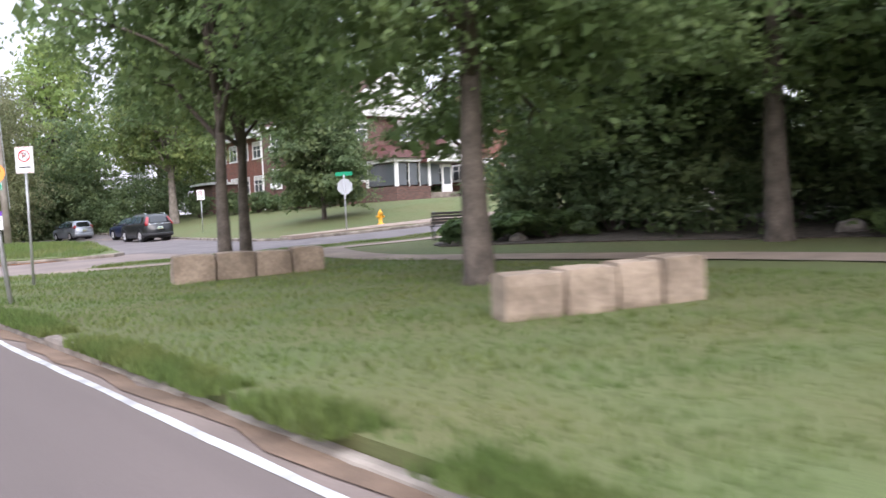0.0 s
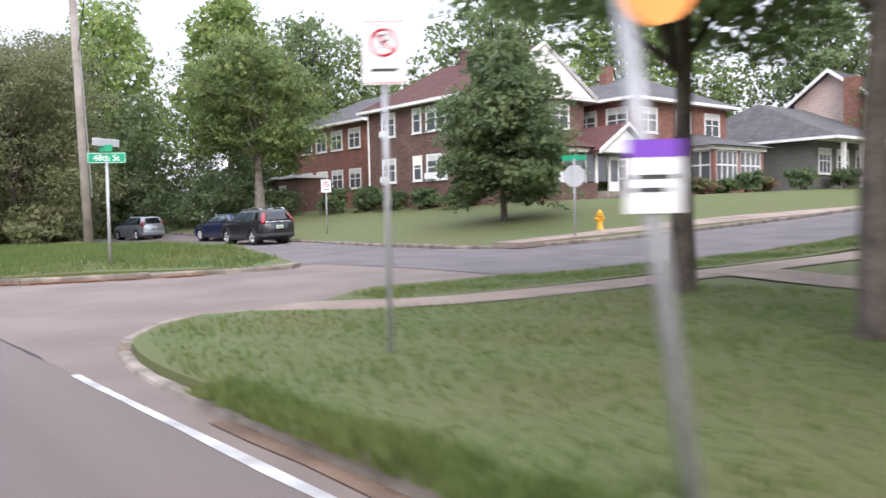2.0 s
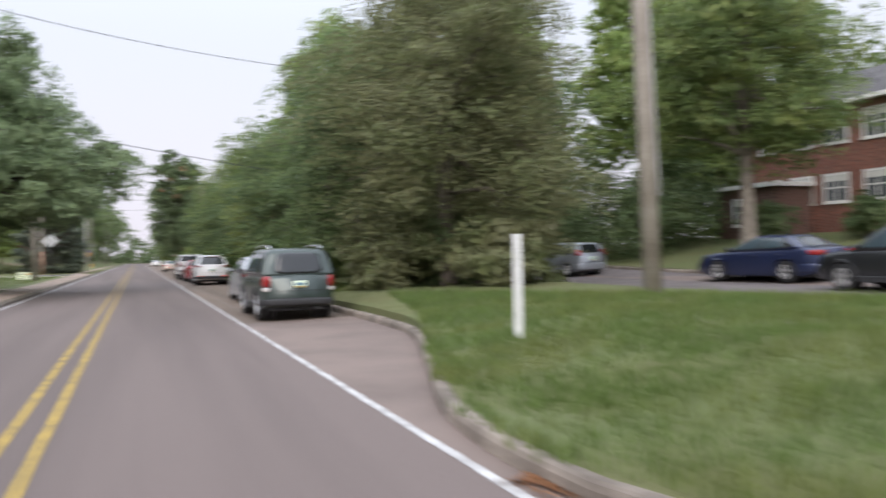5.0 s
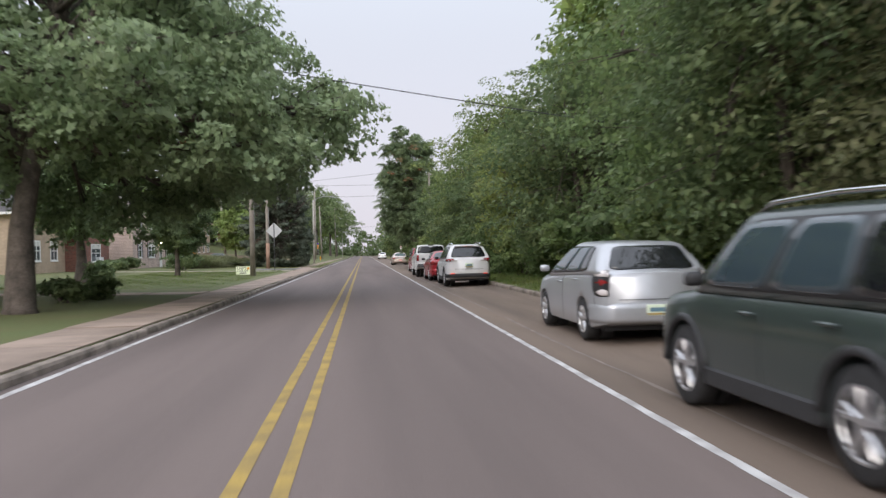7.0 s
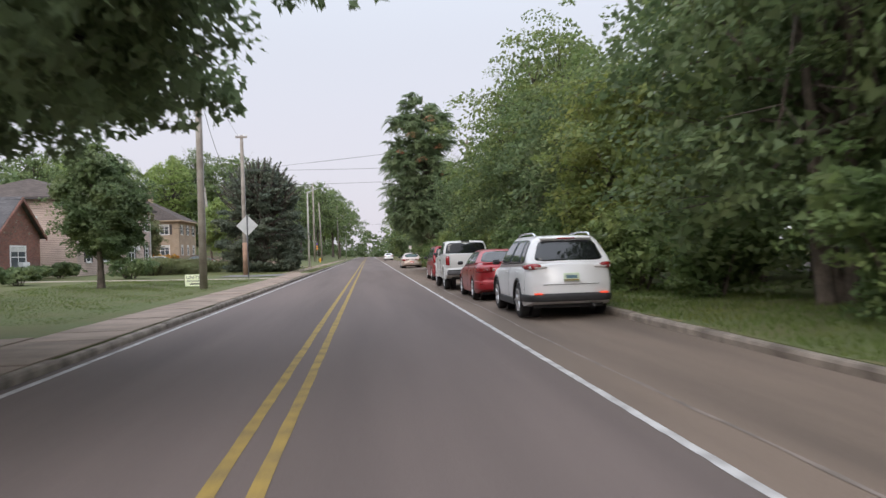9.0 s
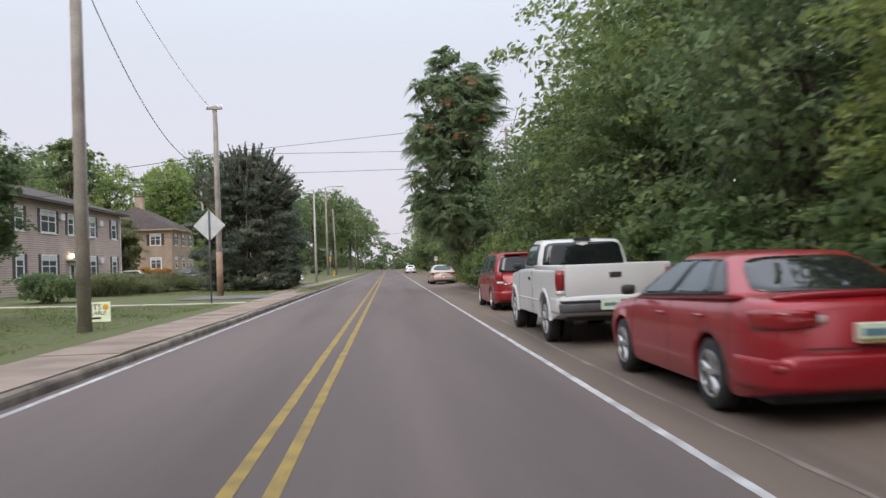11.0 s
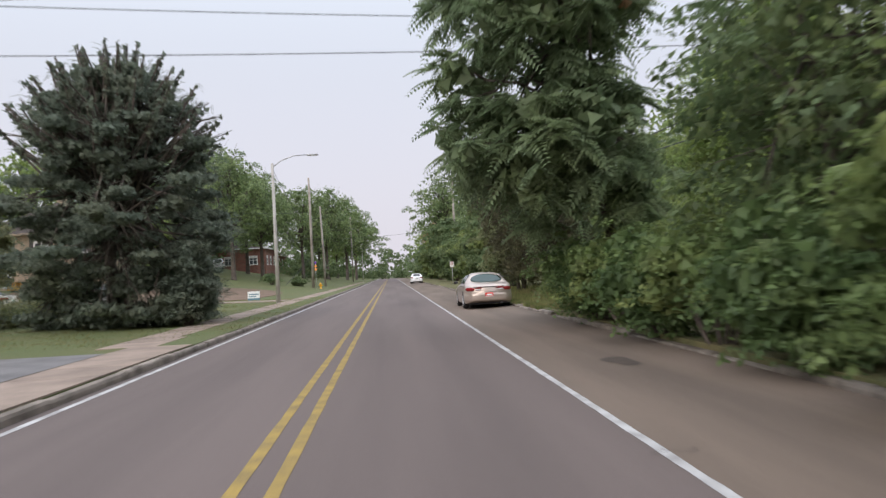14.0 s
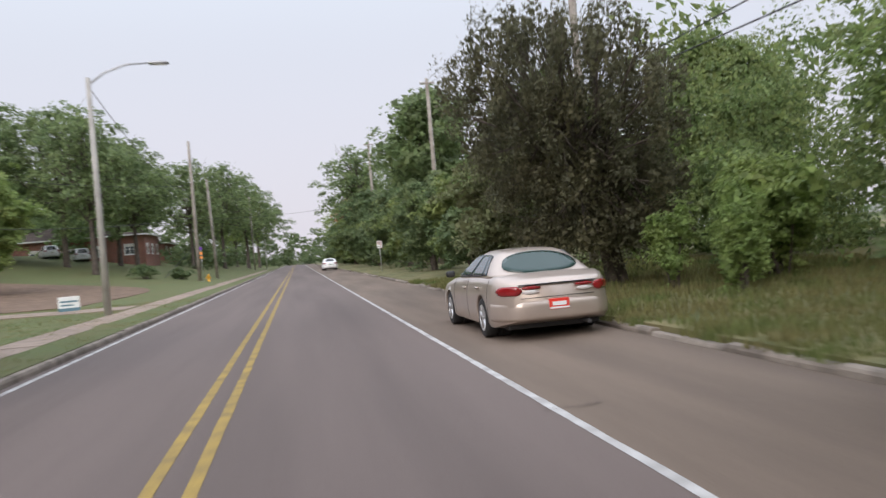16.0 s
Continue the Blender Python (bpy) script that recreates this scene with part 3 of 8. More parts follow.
slab_run("far_drive", -30, -6.95, 111.6, 114.8, 4.0, along="x", lift=0.025)
slab_run("house_walk", 18.1, 60, -18.9, -17.5, 1.6, along="x", lift=0.075)
ribbon("park_walk", rounded([(5.45, -25.85), (5.95, -26.55), (6.75, -27.55), (8.1, -28.3), (11.5, -29.0), (16, -29.6), (24, -30.6), (40, -31.6)]), 1.05, 0.02, WALKWAY, lambda x, y: base(x, y) + 0.125 * smooth01((x - 5.2) / 1.6))
ribbon("garden_path", rounded([(13.2, -29.3), (12.0, -32.5), (11.6, -35.5), (12.6, -40), (13.4, -45.5), (13.4, -60)]), 1.3, 0.024, WALKWAY, lawn_z)
tagged(patch("bare_soil", rounded([(-10.5, 119), (-14, 117.0), (-22, 116.6), (-23.4, 120), (-23.4, 129.5), (-34, 131), (-34, 150), (-16, 147), (-10.5, 138), (-10.5, 119)], 1.5)[:-1], lambda x, y: lawn_z(x, y) + 0.03, EARTH, 1.5, 0.1, 0.03), kind="structure")
ribbon("street_joint", rounded([(10.7, -17.3), (11.6, -17.35), (11.9, -20.5), (11.85, -23.0), (11.6, -25.3)]), 0.03, 0.009, CRACK, wear=0.7)
ribbon("pavement_seam", rounded([(2.1, -27.5), (2.06, -24), (2.12, -20), (2.08, -16), (2.1, -13.8)]), 0.035, 0.009, TAR, wear=0.6)
for k, line in enumerate(([(8.6, -17.6), (8.45, -18.3), (8.35, -19.4)], [(5.6, -18.0), (6.6, -18.15), (7.3, -18.1)])):
    ribbon("pavement_crack_%d" % (k + 1), rounded(line), 0.022, 0.008, TAR, wear=0.7)
ribbon("gutter_seam", [(2.64 + 0.03 * math.sin(y * 0.4), y) for y in long_y if 4 < y < 60], 0.05, 0.005, SEAM, wear=0.8)
tagged(patch("oil_stain", [(3.5 + 0.26 * math.cos(a) * (1 + 0.3 * math.sin(3 * a)), 70.4 + 0.6 * math.sin(a)) for a in [k * 0.35 for k in range(18)]], lambda x, y: base(x, y) + 0.006, TAR_STAIN, 0.5, 0), kind="structure")

# ---- plants ----
def leaves_mesh(name, sets, material, parent):
    """Sets of separate leaves, each a row of three or four corners."""
    sets = [s for s in sets if len(s)]
    verts = np.concatenate([s.reshape(-1, 3) for s in sets])
    totals = np.concatenate([np.full(len(s), s.shape[1]) for s in sets])
    me = bpy.data.meshes.new(name)
    me.vertices.add(len(verts))
    me.vertices.foreach_set("co", verts.ravel())
    me.loops.add(len(verts))
    me.loops.foreach_set("vertex_index", np.arange(len(verts)))
    me.polygons.add(len(totals))
    me.polygons.foreach_set("loop_start", np.concatenate([[0], np.cumsum(totals)[:-1]]))
    me.polygons.foreach_set("loop_total", totals)
    me.update()
    return finish(name, me, material, parent)


def leaf_cloud(name, lobes, count, size, material, seed, parent=None, droop=0.2, aspect=0.58, shell=0.55, core=0.42, fronds=0, inner=0, simple=False, leaflet=0.36, spray=55, flatten=0.5, lobed=False, face=0.5, rosette=False):
    """Many separate leaves, gathered in uneven clumps. lobes: rows of x, y, z, rx, ry, rz. fronds: leaflets on each compound leaf. rosette: these spread like spokes from each twig's end."""
    rng = np.random.default_rng(seed)
    L = np.array(lobes, float)
    w = (L[:, 3] * L[:, 4] + L[:, 4] * L[:, 5] + L[:, 3] * L[:, 5])
    clumps = max(8, count // (fronds * 9 if rosette else 9 if fronds else 16 if simple else spray))
    li = rng.choice(len(L), clumps, p=w / w.sum())
    d = rng.normal(size=(clumps, 3))
    d /= np.linalg.norm(d, axis=1)[:, None]
    r = shell + (1.08 - shell) * rng.random(clumps) ** 0.5
    bump = 1 + 0.14 * np.sin(d[:, 0] * 5 + li) * np.cos(d[:, 2] * 6 + li * 2)
    cc = L[li, :3] + d * L[li, 3:] * (r * bump)[:, None]
    cs = rng.uniform(0.5, 1.15, clumps) * np.clip(L[li, 3:].mean(1) * 0.42, 0.2, 0.85)
    n = count // fronds if fronds else count
    ci = rng.integers(0, clumps, n)
    e = rng.normal(size=(n, 3)) * np.array([1, 1, 0.55])
    e *= (rng.random(n) ** 0.4 / (np.linalg.norm(e, axis=1) + 1e-9))[:, None]
    if not fronds:
        # each clump is a flat spray that hangs a little towards its outer edge
        e[:, 2] = e[:, 2] * (1.1 if simple else flatten) - (0.12 if simple else 0.30) * (e * d[ci])[:, :2].sum(1) - 0.22 * (e[:, :2] ** 2).sum(1)
    c = cc[ci] + e * (cs[ci] * (0.7 if fronds else 1.15))[:, None]
    out = d[ci] * (0.7 if fronds else face) + rng.normal(size=(n, 3)) * (0.45 if fronds else 0.5)
    out[:, 2] += 0.6 if fronds else 1.1 - 0.5 * face
    nrm = out / np.linalg.norm(out, axis=1)[:, None]
    t = d[ci] * np.array([1, 1, 0.35]) + rng.normal(size=(n, 3)) * 0.5 if fronds else np.cross(nrm, rng.normal(size=(n, 3)))
    if rosette:
        spoke = rng.uniform(0, 2 * np.pi, n)
        c = cc[ci] + e * 0.08
        t = np.stack([np.cos(spoke), np.sin(spoke), rng.uniform(-0.5, 0.6, n)], 1) + d[ci] * 0.5
        nrm = np.stack([rng.normal(0, 0.55, n), rng.normal(0, 0.55, n), np.ones(n)], 1) + d[ci] * 0.5
    t /= np.linalg.norm(t, axis=1)[:, None] + 1e-9
    t[:, 2] -= droop
    t /= np.linalg.norm(t, axis=1)[:, None] + 1e-9
    if fronds:
        nrm = nrm - t * (nrm * t).sum(1)[:, None]
        nrm /= np.linalg.norm(nrm, axis=1)[:, None] + 1e-9
    b = np.cross(nrm, t)
    s = (size * rng.uniform(0.6, 1.3, n))[:, None]
    if fronds:
        half = fronds // 2
        rows = []
        for k in range(half):
            f = (k + 0.6) / half
            p = c + t * s * f - nrm * 0.0 + np.array([0, 0, -1.0]) * s * 0.35 * f * f
            ln = s * leaflet * (1 - 0.55 * abs(f - 0.35) / 0.65)
            for sg in (-1, 1):
                dirn = (b * sg * 0.92 + t * 0.35)
                tip = p + dirn * ln + np.array([0, 0, -1.0]) * ln * 0.25
                wd = t * ln * aspect * 0.5
                q = np.empty((n, 4, 3))
                q[:, 0], q[:, 1], q[:, 2], q[:, 3] = p, p + dirn * ln * 0.45 + wd, tip, p + dirn * ln * 0.45 - wd
                rows.append(q)
        v = np.concatenate(rows)
    else:
        v = np.empty((n, 4, 3))
        v[:, 0], v[:, 2] = c - t * s * 0.5, c + t * s * 0.55
        v[:, 1], v[:, 3] = c + b * s * aspect * 0.5 + nrm * s * 0.06, c - b * s * aspect * 0.5 + nrm * s * 0.06
        if simple:
            v[:, 0], v[:, 1], v[:, 2] = c - t * s * 0.6, c + t * s * 0.45 + b * s * 0.42, c + t * s * 0.45 - b * s * 0.42
        elif lobed:
            # a leaf with three points
            v = np.stack([c + t * s * a + b * s * w_ + nrm * s * h_ for a, w_, h_ in ((-0.5, 0, 0), (-0.12, 0.30, 0.04), (0.10, 0.55, 0.10), (0.12, 0.20, 0.03), (0.60, 0.0, 0.0), (0.12, -0.20, 0.03), (0.10, -0.55, 0.10), (-0.12, -0.30, 0.04))], 1)
    sets = [v[:, :3] * 1.0 if simple else v]
    if core:
        # the shaded leaves inside
        m = int(count * core)
        ki = rng.choice(len(L), m, p=w / w.sum())
        dd = rng.normal(size=(m, 3))
        dd /= np.linalg.norm(dd, axis=1)[:, None]
        p = L[ki, :3] + dd * L[ki, 3:] * (0.72 * rng.random(m) ** 0.4)[:, None]
        nn = dd * 0.8 + rng.normal(size=(m, 3)) * 0.6
        nn /= np.linalg.norm(nn, axis=1)[:, None]
        tt = np.cross(nn, rng.normal(size=(m, 3)))
        tt /= np.linalg.norm(tt, axis=1)[:, None] + 1e-9
        uu = np.cross(nn, tt)
        ss = (inner or size * 1.8) * rng.uniform(0.7, 1.3, m)[:, None]
        q = np.empty((m, 3, 3))
        q[:, 0], q[:, 1], q[:, 2] = p - tt * ss * 0.5, p + tt * ss * 0.4 + uu * ss * 0.45, p + tt * ss * 0.4 - uu * ss * 0.45
        sets.append(q)
    return leaves_mesh(name, sets, material, parent)


def limbs(height, radius, lobes, seed, fork=0.35, lean=(0, 0), stems=1):
    """Trunk and boughs that reach into the lobes."""
    rnd = random.Random(seed)
    bm = bmesh.new()
    for s in range(stems):
        ox, oy = (rnd.uniform(-0.35, 0.35), rnd.uniform(-0.35, 0.35)) if stems > 1 else (0, 0)
        top = Vector((lean[0] + ox * 3, lean[1] + oy * 3, height * 0.82))
        pts = [(ox, oy, -0.15), (ox, oy, 0.12)]
        for k in range(1, 6):
            f = k / 5
            pts.append((ox + (top.x - ox) * f ** 1.4 + rnd.uniform(-0.08, 0.08), oy + (top.y - oy) * f ** 1.4 + rnd.uniform(-0.08, 0.08), top.z * f))
        tube(bm, pts, [radius * 1.5, radius * 1.12] + [radius * (1 - 0.17 * k) for k in range(1, 6)], 10)
        for lb in lobes[s::stems]:
            f = rnd.uniform(fork, 0.75)
            a = Vector((ox + (top.x - ox) * f ** 1.4, oy + (top.y - oy) * f ** 1.4, top.z * f))
            b = Vector(lb[:3])
            m = a.lerp(b, 0.5) + Vector((rnd.uniform(-0.2, 0.2), rnd.uniform(-0.2, 0.2), rnd.uniform(-0.1, 0.4)))
            rr = radius * (0.5 - 0.25 * f)
            tube(bm, [a, m, b], [rr, rr * 0.7, rr * 0.25], 6)
            for _ in range(3):
                e = b + Vector((rnd.uniform(-1, 1) * lb[3], rnd.uniform(-1, 1) * lb[4], rnd.uniform(-0.3, 0.9) * lb[5])) * 0.8
                tube(bm, [m.lerp(b, 0.5), e], [rr * 0.35, rr * 0.08], 4)
    return bm


def crown_lobes(rx, ry, z0, z1, n, seed, shape="round"):
    """Boughs' foliage masses filling an outline between z0 and z1."""
    rnd = random.Random(seed)
    out = []
    for i in range(n):
        f = (i + 0.5) / n
        z = z0 + (z1 - z0) * f
        if shape == "round":
            env = math.sin(math.pi * min(1, max(0.06, 0.12 + 0.86 * f))) ** 0.6
        elif shape == "dome":
            env = (1 - f ** 2.6) ** 0.6 * 0.95 + 0.12
        elif shape == "cone":
            env = (1 - f) ** 0.75 * 0.95 + 0.08
        else:
            env = 0.62 + 0.38 * math.sin(math.pi * (0.30 + 0.66 * f))
        a = i * 2.399 + rnd.uniform(-0.5, 0.5)
        k = env * rnd.uniform(0.35, 0.72)
        s = rnd.uniform(0.42, 0.62)
        out.append((rx * k * math.cos(a), ry * k * math.sin(a), z, rx * s * (0.55 + 0.45 * env), ry * s * (0.55 + 0.45 * env), (z1 - z0) * rnd.uniform(0.15, 0.23)))
    return out


def tree(x, y, height, rx, ry, crown_from, leaf, label, count=14000, size=0.16, radius=0.2, lobes_n=16, seed=1, shape="round", flat=1.0, bark=None, lean=(0, 0), category="tree", group="", stems=1, aspect=0.58, name="tree", z=None, extra=(), droop=0.2, shell=0.55, core=0.42, fronds=0, inner=0, simple=False, leaflet=0.36, spray=55, flatten=0.5, lobed=False, lobes=None, face=0.5, rosette=False):
    zz = lawn_z(x, y) if z is None else z
    t = thing(name, pose(x, y, zz), label, category, group)
    lobes = lobes or crown_lobes(rx, ry, crown_from + (height - crown_from) * 0.12, height * 0.93, lobes_n, seed, shape)
    lobes = [(a + lean[0] * (c / height), b + lean[1] * (c / height), c, d, e, f) for a, b, c, d, e, f in lobes]
    lobes = [(a, b, c, d, e, f * flat) for a, b, c, d, e, f in lobes] + list(extra)
    part("trunk", limbs(height, radius, lobes, seed, lean=lean, stems=stems), bark or BARK, t, smooth=True)
    leaf_cloud("crown", lobes, count if fronds else int(count * 0.66), size if fronds else size * 1.25, leaf, seed, t, aspect=aspect, droop=droop, shell=max(shell, 0.58), core=core, fronds=fronds, inner=inner, simple=simple, leaflet=leaflet, spray=spray, flatten=flatten, lobed=lobed, face=face, rosette=rosette)
    return t


def bush(x, y, r, h, leaf, label, count=3000, size=0.10, seed=1, group="", name="bush", ry=None, z=None):
    zz = lawn_z(x, y) if z is None else z
    t = thing(name, pose(x, y, zz), label, "bush", group)
    rnd = random.Random(seed)
    ry = ry or r
    lobes = [(rnd.uniform(-0.5, 0.5) * r, rnd.uniform(-0.5, 0.5) * ry, h * rnd.uniform(0.25, 0.72), r * rnd.uniform(0.4, 0.6), ry * rnd.uniform(0.4, 0.6), h * rnd.uniform(0.24, 0.34)) for _ in range(9)]
    bm = bmesh.new()
    for lb in lobes:
        tube(bm, [(lb[0] * 0.2, lb[1] * 0.2, -0.1), (lb[0] * 0.6, lb[1] * 0.6, lb[2] * 0.6), lb[:3]], [0.035, 0.025, 0.01], 5)
    part("stem", bm, BARK, t)
    leaf_cloud("foliage", lobes, int(count * 0.75), size * 1.1, leaf, seed, t, shell=0.55)
    return t


def blades(name, poly, count, height, material, seed, zfun=lawn_z, width=0.012, label="grass"):
    """Standing grass inside an outline; nobody could count it."""
    rng = np.random.default_rng(seed)
    P = np.array(poly)
    lo, hi = P.min(0), P.max(0)
    pts = rng.uniform(lo, hi, (count * 3, 2))
    pts = np.array([p for p in pts if inside(p[0], p[1], poly)][:count])
    n = len(pts)
    z = np.array([zfun(a, b) for a, b in pts])
    h = height * rng.uniform(0.45, 1.25, n) * (0.65 + 0.5 * np.sin(pts[:, 0] * 1.3 + pts[:, 1] * 0.7) ** 2)
    ang = rng.uniform(0, 2 * np.pi, n)
    w = width * rng.uniform(0.7, 1.5, n)
    v = np.empty((n, 3, 3))
    dx, dy = np.cos(ang) * w, np.sin(ang) * w
    v[:, 0] = np.stack([pts[:, 0] - dx, pts[:, 1] - dy, z - 0.02], 1)
    v[:, 1] = np.stack([pts[:, 0] + dx, pts[:, 1] + dy, z - 0.02], 1)
    v[:, 2] = np.stack([pts[:, 0] + rng.normal(0, 0.3, n) * h, pts[:, 1] + rng.normal(0, 0.3, n) * h, z + h], 1)
    me = bpy.data.meshes.new(name)
    me.vertices.add(n * 3)
    me.vertices.foreach_set("co", v.ravel())
    me.loops.add(n * 3)
    me.loops.foreach_set("vertex_index", np.arange(n * 3))
    me.polygons.add(n)
    me.polygons.foreach_set("loop_start", np.arange(n) * 3)
    me.polygons.foreach_set("loop_total", np.full(n, 3))
    me.update()
    return tagged(finish(name, me, material), label, "grass", kind="stuff")


# ---- vehicles ----
def lerp_line(pts, s):
    for (a, za), (b, zb) in zip(pts, pts[1:]):
        if s <= b:
            f = (s - a) / (b - a) if b > a else 0
            f = f * f * (3 - 2 * f) * 0.4 + f * 0.6
            return za + (zb - za) * f
    return pts[-1][1]


def vehicle(name, m, label, category, colour, L, W, wb, rear_over, top, cabin, roof_z, tyre_r=0.33, clearance=0.20, rear_window=(0.16, 0.84), side_split=(0.5,), lights=None, plate=PLATE, plate_z=0.6, low_black=False, rim_material=None, handles=True, rails=False, spoiler=False, rear_tint=None, group="cars parked along the kerb", plate_bar=PLATE_BAR, cab_round=0.11, glass_round=6, rear_round=0.14, side_from=0.075, mirror_painted=False, boxy=False, bow=0.05, rear_high=(0.10, 0.86), lip=0.0):
    """A parked car. Its frame: x across, y from the rear (0) forwards, z up; origin on the ground at the middle of the rear axle."""
    car = thing(name, m, label, category, group)
    o = -rear_over
    hw = W / 2
    axles = (0.0, wb)
    R = tyre_r * 1.16

    def half(s):
        e0, e1 = max(0, 1 - (s - o) / 0.55), max(0, 1 - (o + L - s) / 0.75)
        return hw * (1 - rear_round * e0 ** 2.4 - 0.22 * e1 ** 2.2)

    def low(s):
        z = clearance + 0.10 * max(0, 1 - (s - o) / 0.5) + 0.06 * max(0, 1 - (o + L - s) / 0.5)
        for a in axles:
            d = abs(s - a)
            if d < R:
                z = max(z, tyre_r + math.sqrt(R * R - d * d) * 0.98)
        return z

    bm = bmesh.new()
    stations = sorted({*[o + 0.0, o + 0.03, o + 0.08, o + L - 0.08, o + L - 0.03, o + L], *[o + 0.12 + i * 0.07 for i in range(int((L - 0.2) / 0.07))], *[round(a + R * math.cos(math.pi * k / 20), 4) for a in axles for k in range(21)]})
    rings = []
    for s in stations:
        w, zt, zl = half(s), lerp_line(top, s), low(s)
        sill = clearance + 0.10 * max(0, 1 - (s - o) / 0.5) + 0.06 * max(0, 1 - (o + L - s) / 0.5)
        end = min(1.0, 0.62 + min(s - o, o + L - s) / 0.08 * 0.38)
        mid = sill + (zt - sill) * 0.5
        zt2 = mid + (zt - mid) * (0.75 + 0.25 * end)
        zl2 = max(zl, mid + (sill - mid) * (0.75 + 0.25 * end))
        w *= 0.93 + 0.07 * end
        shape_ = ((0.86, 0.0), (0.975, 0.012), (0.995, 0.06), (1.0, 0.30), (1.0, 0.56), (0.997, 0.72), (0.99, 0.90), (0.98, 0.97), (0.955, 1.0)) if boxy else ((0.80, 0.0), (0.945, 0.015), (0.978, 0.10), (0.995, 0.34), (1.0, 0.52), (0.993, 0.66), (0.968, 0.83), (0.925, 0.945), (0.85, 1.0))
        sec = [(0, zl2)] + [(w * fx, max(zl2, sill + (zt2 - sill) * fz)) for fx, fz in shape_] + [(w * 0.45, zt2 + (0.004 if boxy else 0.022)), (0, zt2 + (0.006 if boxy else 0.03))]
        full = sec + [(-x, z) for x, z in sec[-2:0:-1]]
        back = bow * max(0, 1 - (s - o) / 0.35)
        rings.append([bm.verts.new((x, s - back * (1 - (x / hw) ** 2), z)) for x, z in full])
    for a, b in zip(rings, rings[1:]):
        n = len(a)
        for k in range(n):
            bm.faces.new((a[k], a[(k + 1) % n], b[(k + 1) % n], b[k]))
        for k in (2, n - 2):
            bm.edges.get((a[k], b[k])).smooth = False
    bm.faces.new(rings[0][::-1])
    bm.faces.new(rings[-1])
    bmesh.ops.recalc_face_normals(bm, faces=bm.faces)
    body = part("body", bm, colour, car, smooth=True)
    # cabin: rows of rear foot, rear roof, front roof, front foot along y, and the half widths at belt and roof
    y0, y1, y2, y3, wbelt, wroof = cabin
    zb0, zb3 = lerp_line(top, y0) - 0.02, lerp_line(top, y3) - 0.02
    bm = bmesh.new()
    zc = roof_z - 0.045
    low4 = [(-wbelt, y0, zb0), (wbelt, y0, zb0), (wbelt, y3, zb3), (-wbelt, y3, zb3)]
    hi4 = [(-wroof, y1, zc - 0.03), (wroof, y1, zc - 0.03), (wroof, y2, zc - 0.02), (-wroof, y2, zc - 0.02)]
    lo, hi = [bm.verts.new(p) for p in low4], [bm.verts.new(p) for p in hi4]
    bm.faces.new(lo[::-1])
    bm.faces.new(hi)
    for i in range(4):
        bm.faces.new((lo[i], lo[(i + 1) % 4], hi[(i + 1) % 4], hi[i]))
    top_edges = [e for e in bm.edges if all(v in hi for v in e.verts)]
    pillars = [e for e in bm.edges if (e.verts[0] in hi) != (e.verts[1] in hi)]
    bmesh.ops.bevel(bm, geom=top_edges + pillars, offset=cab_round, segments=5, affect="EDGES", profile=0.55)
    bmesh.ops.subdivide_edges(bm, edges=[e for e in bm.edges if e.calc_length() > 0.3], cuts=5, use_grid_fill=True)
    zfoot, ymid, ylong = min(zb0, zb3), (y0 + y3) / 2, (y3 - y0) / 2

    def swell(p):
        """Crowns the roof and bows the ends and flanks outwards."""
        v = min(1, max(0, (p.z - zfoot) / (zc - zfoot)))
        u, w = min(1, abs(p.x) / wroof), min(1, abs(p.y - ymid) / ylong)
        return Vector((p.x * (1 + 0.05 * math.sin(math.pi * v)), p.y + (0.10 if p.y > ymid else -0.08) * (1 - u * u) * w * (0.35 + 0.65 * v), p.z + 0.055 * v * (1 - w * w) * (1 - 0.5 * u * u)))

    for vert in bm.verts:
        vert.co = swell(vert.co)
    bmesh.ops.recalc_face_normals(bm, faces=bm.faces)
    part("cabin", bm, colour, car, smooth=True)

    def quad_on(a, b, c, d, u0, u1, v0, v1, lift, mat_, nm, inset_round=0.0, lab="", taper=(0, 0)):
        """A pane on the face a, b (foot), c, d (roof), between shares u of its length and v of its height."""
        A, B, C, D = map(Vector, (a, b, c, d))
        nrm = (B - A).cross(D - A).normalized()
        def at(u, v):
            return A.lerp(B, u).lerp(D.lerp(C, u), v)
        n = 10
        ring = []
        cu, cv = (u0 + u1) / 2, (v0 + v1) / 2
        for k in range(4 * n):
            ang = 2 * math.pi * (k + 0.5) / (4 * n)
            ca, sa = math.cos(ang), math.sin(ang)
            p = 2 / (6 if not inset_round else inset_round)
            uu, vv = abs(ca) ** p * (1 if ca > 0 else -1), abs(sa) ** p * (1 if sa > 0 else -1)
            fu = (u1 - u0) / 2 * uu
            shift = (taper[0] if fu < 0 else -taper[1]) * (vv + 1) / 2 * abs(uu)
            ring.append((fu + shift, (v1 - v0) / 2 * vv))
        g = bmesh.new()
        loops = [[g.verts.new(swell(at(cu + a_ * k_, cv + b_ * k_)) + nrm * lift) for a_, b_ in ring] for k_ in (1.0, 0.8, 0.55, 0.28)]
        loops.insert(0, [g.verts.new(swell(at(cu + a_, cv + b_)) - nrm * 0.02) for a_, b_ in ring])
        for la, lb in zip(loops, loops[1:]):
            for k in range(len(ring)):
                j = (k + 1) % len(ring)
                g.faces.new((la[k], la[j], lb[j], lb[k]))
        g.faces.new(loops[-1])
        bmesh.ops.recalc_face_normals(g, faces=g.faces)
        return part(nm, g, mat_, car, lab, smooth=True)

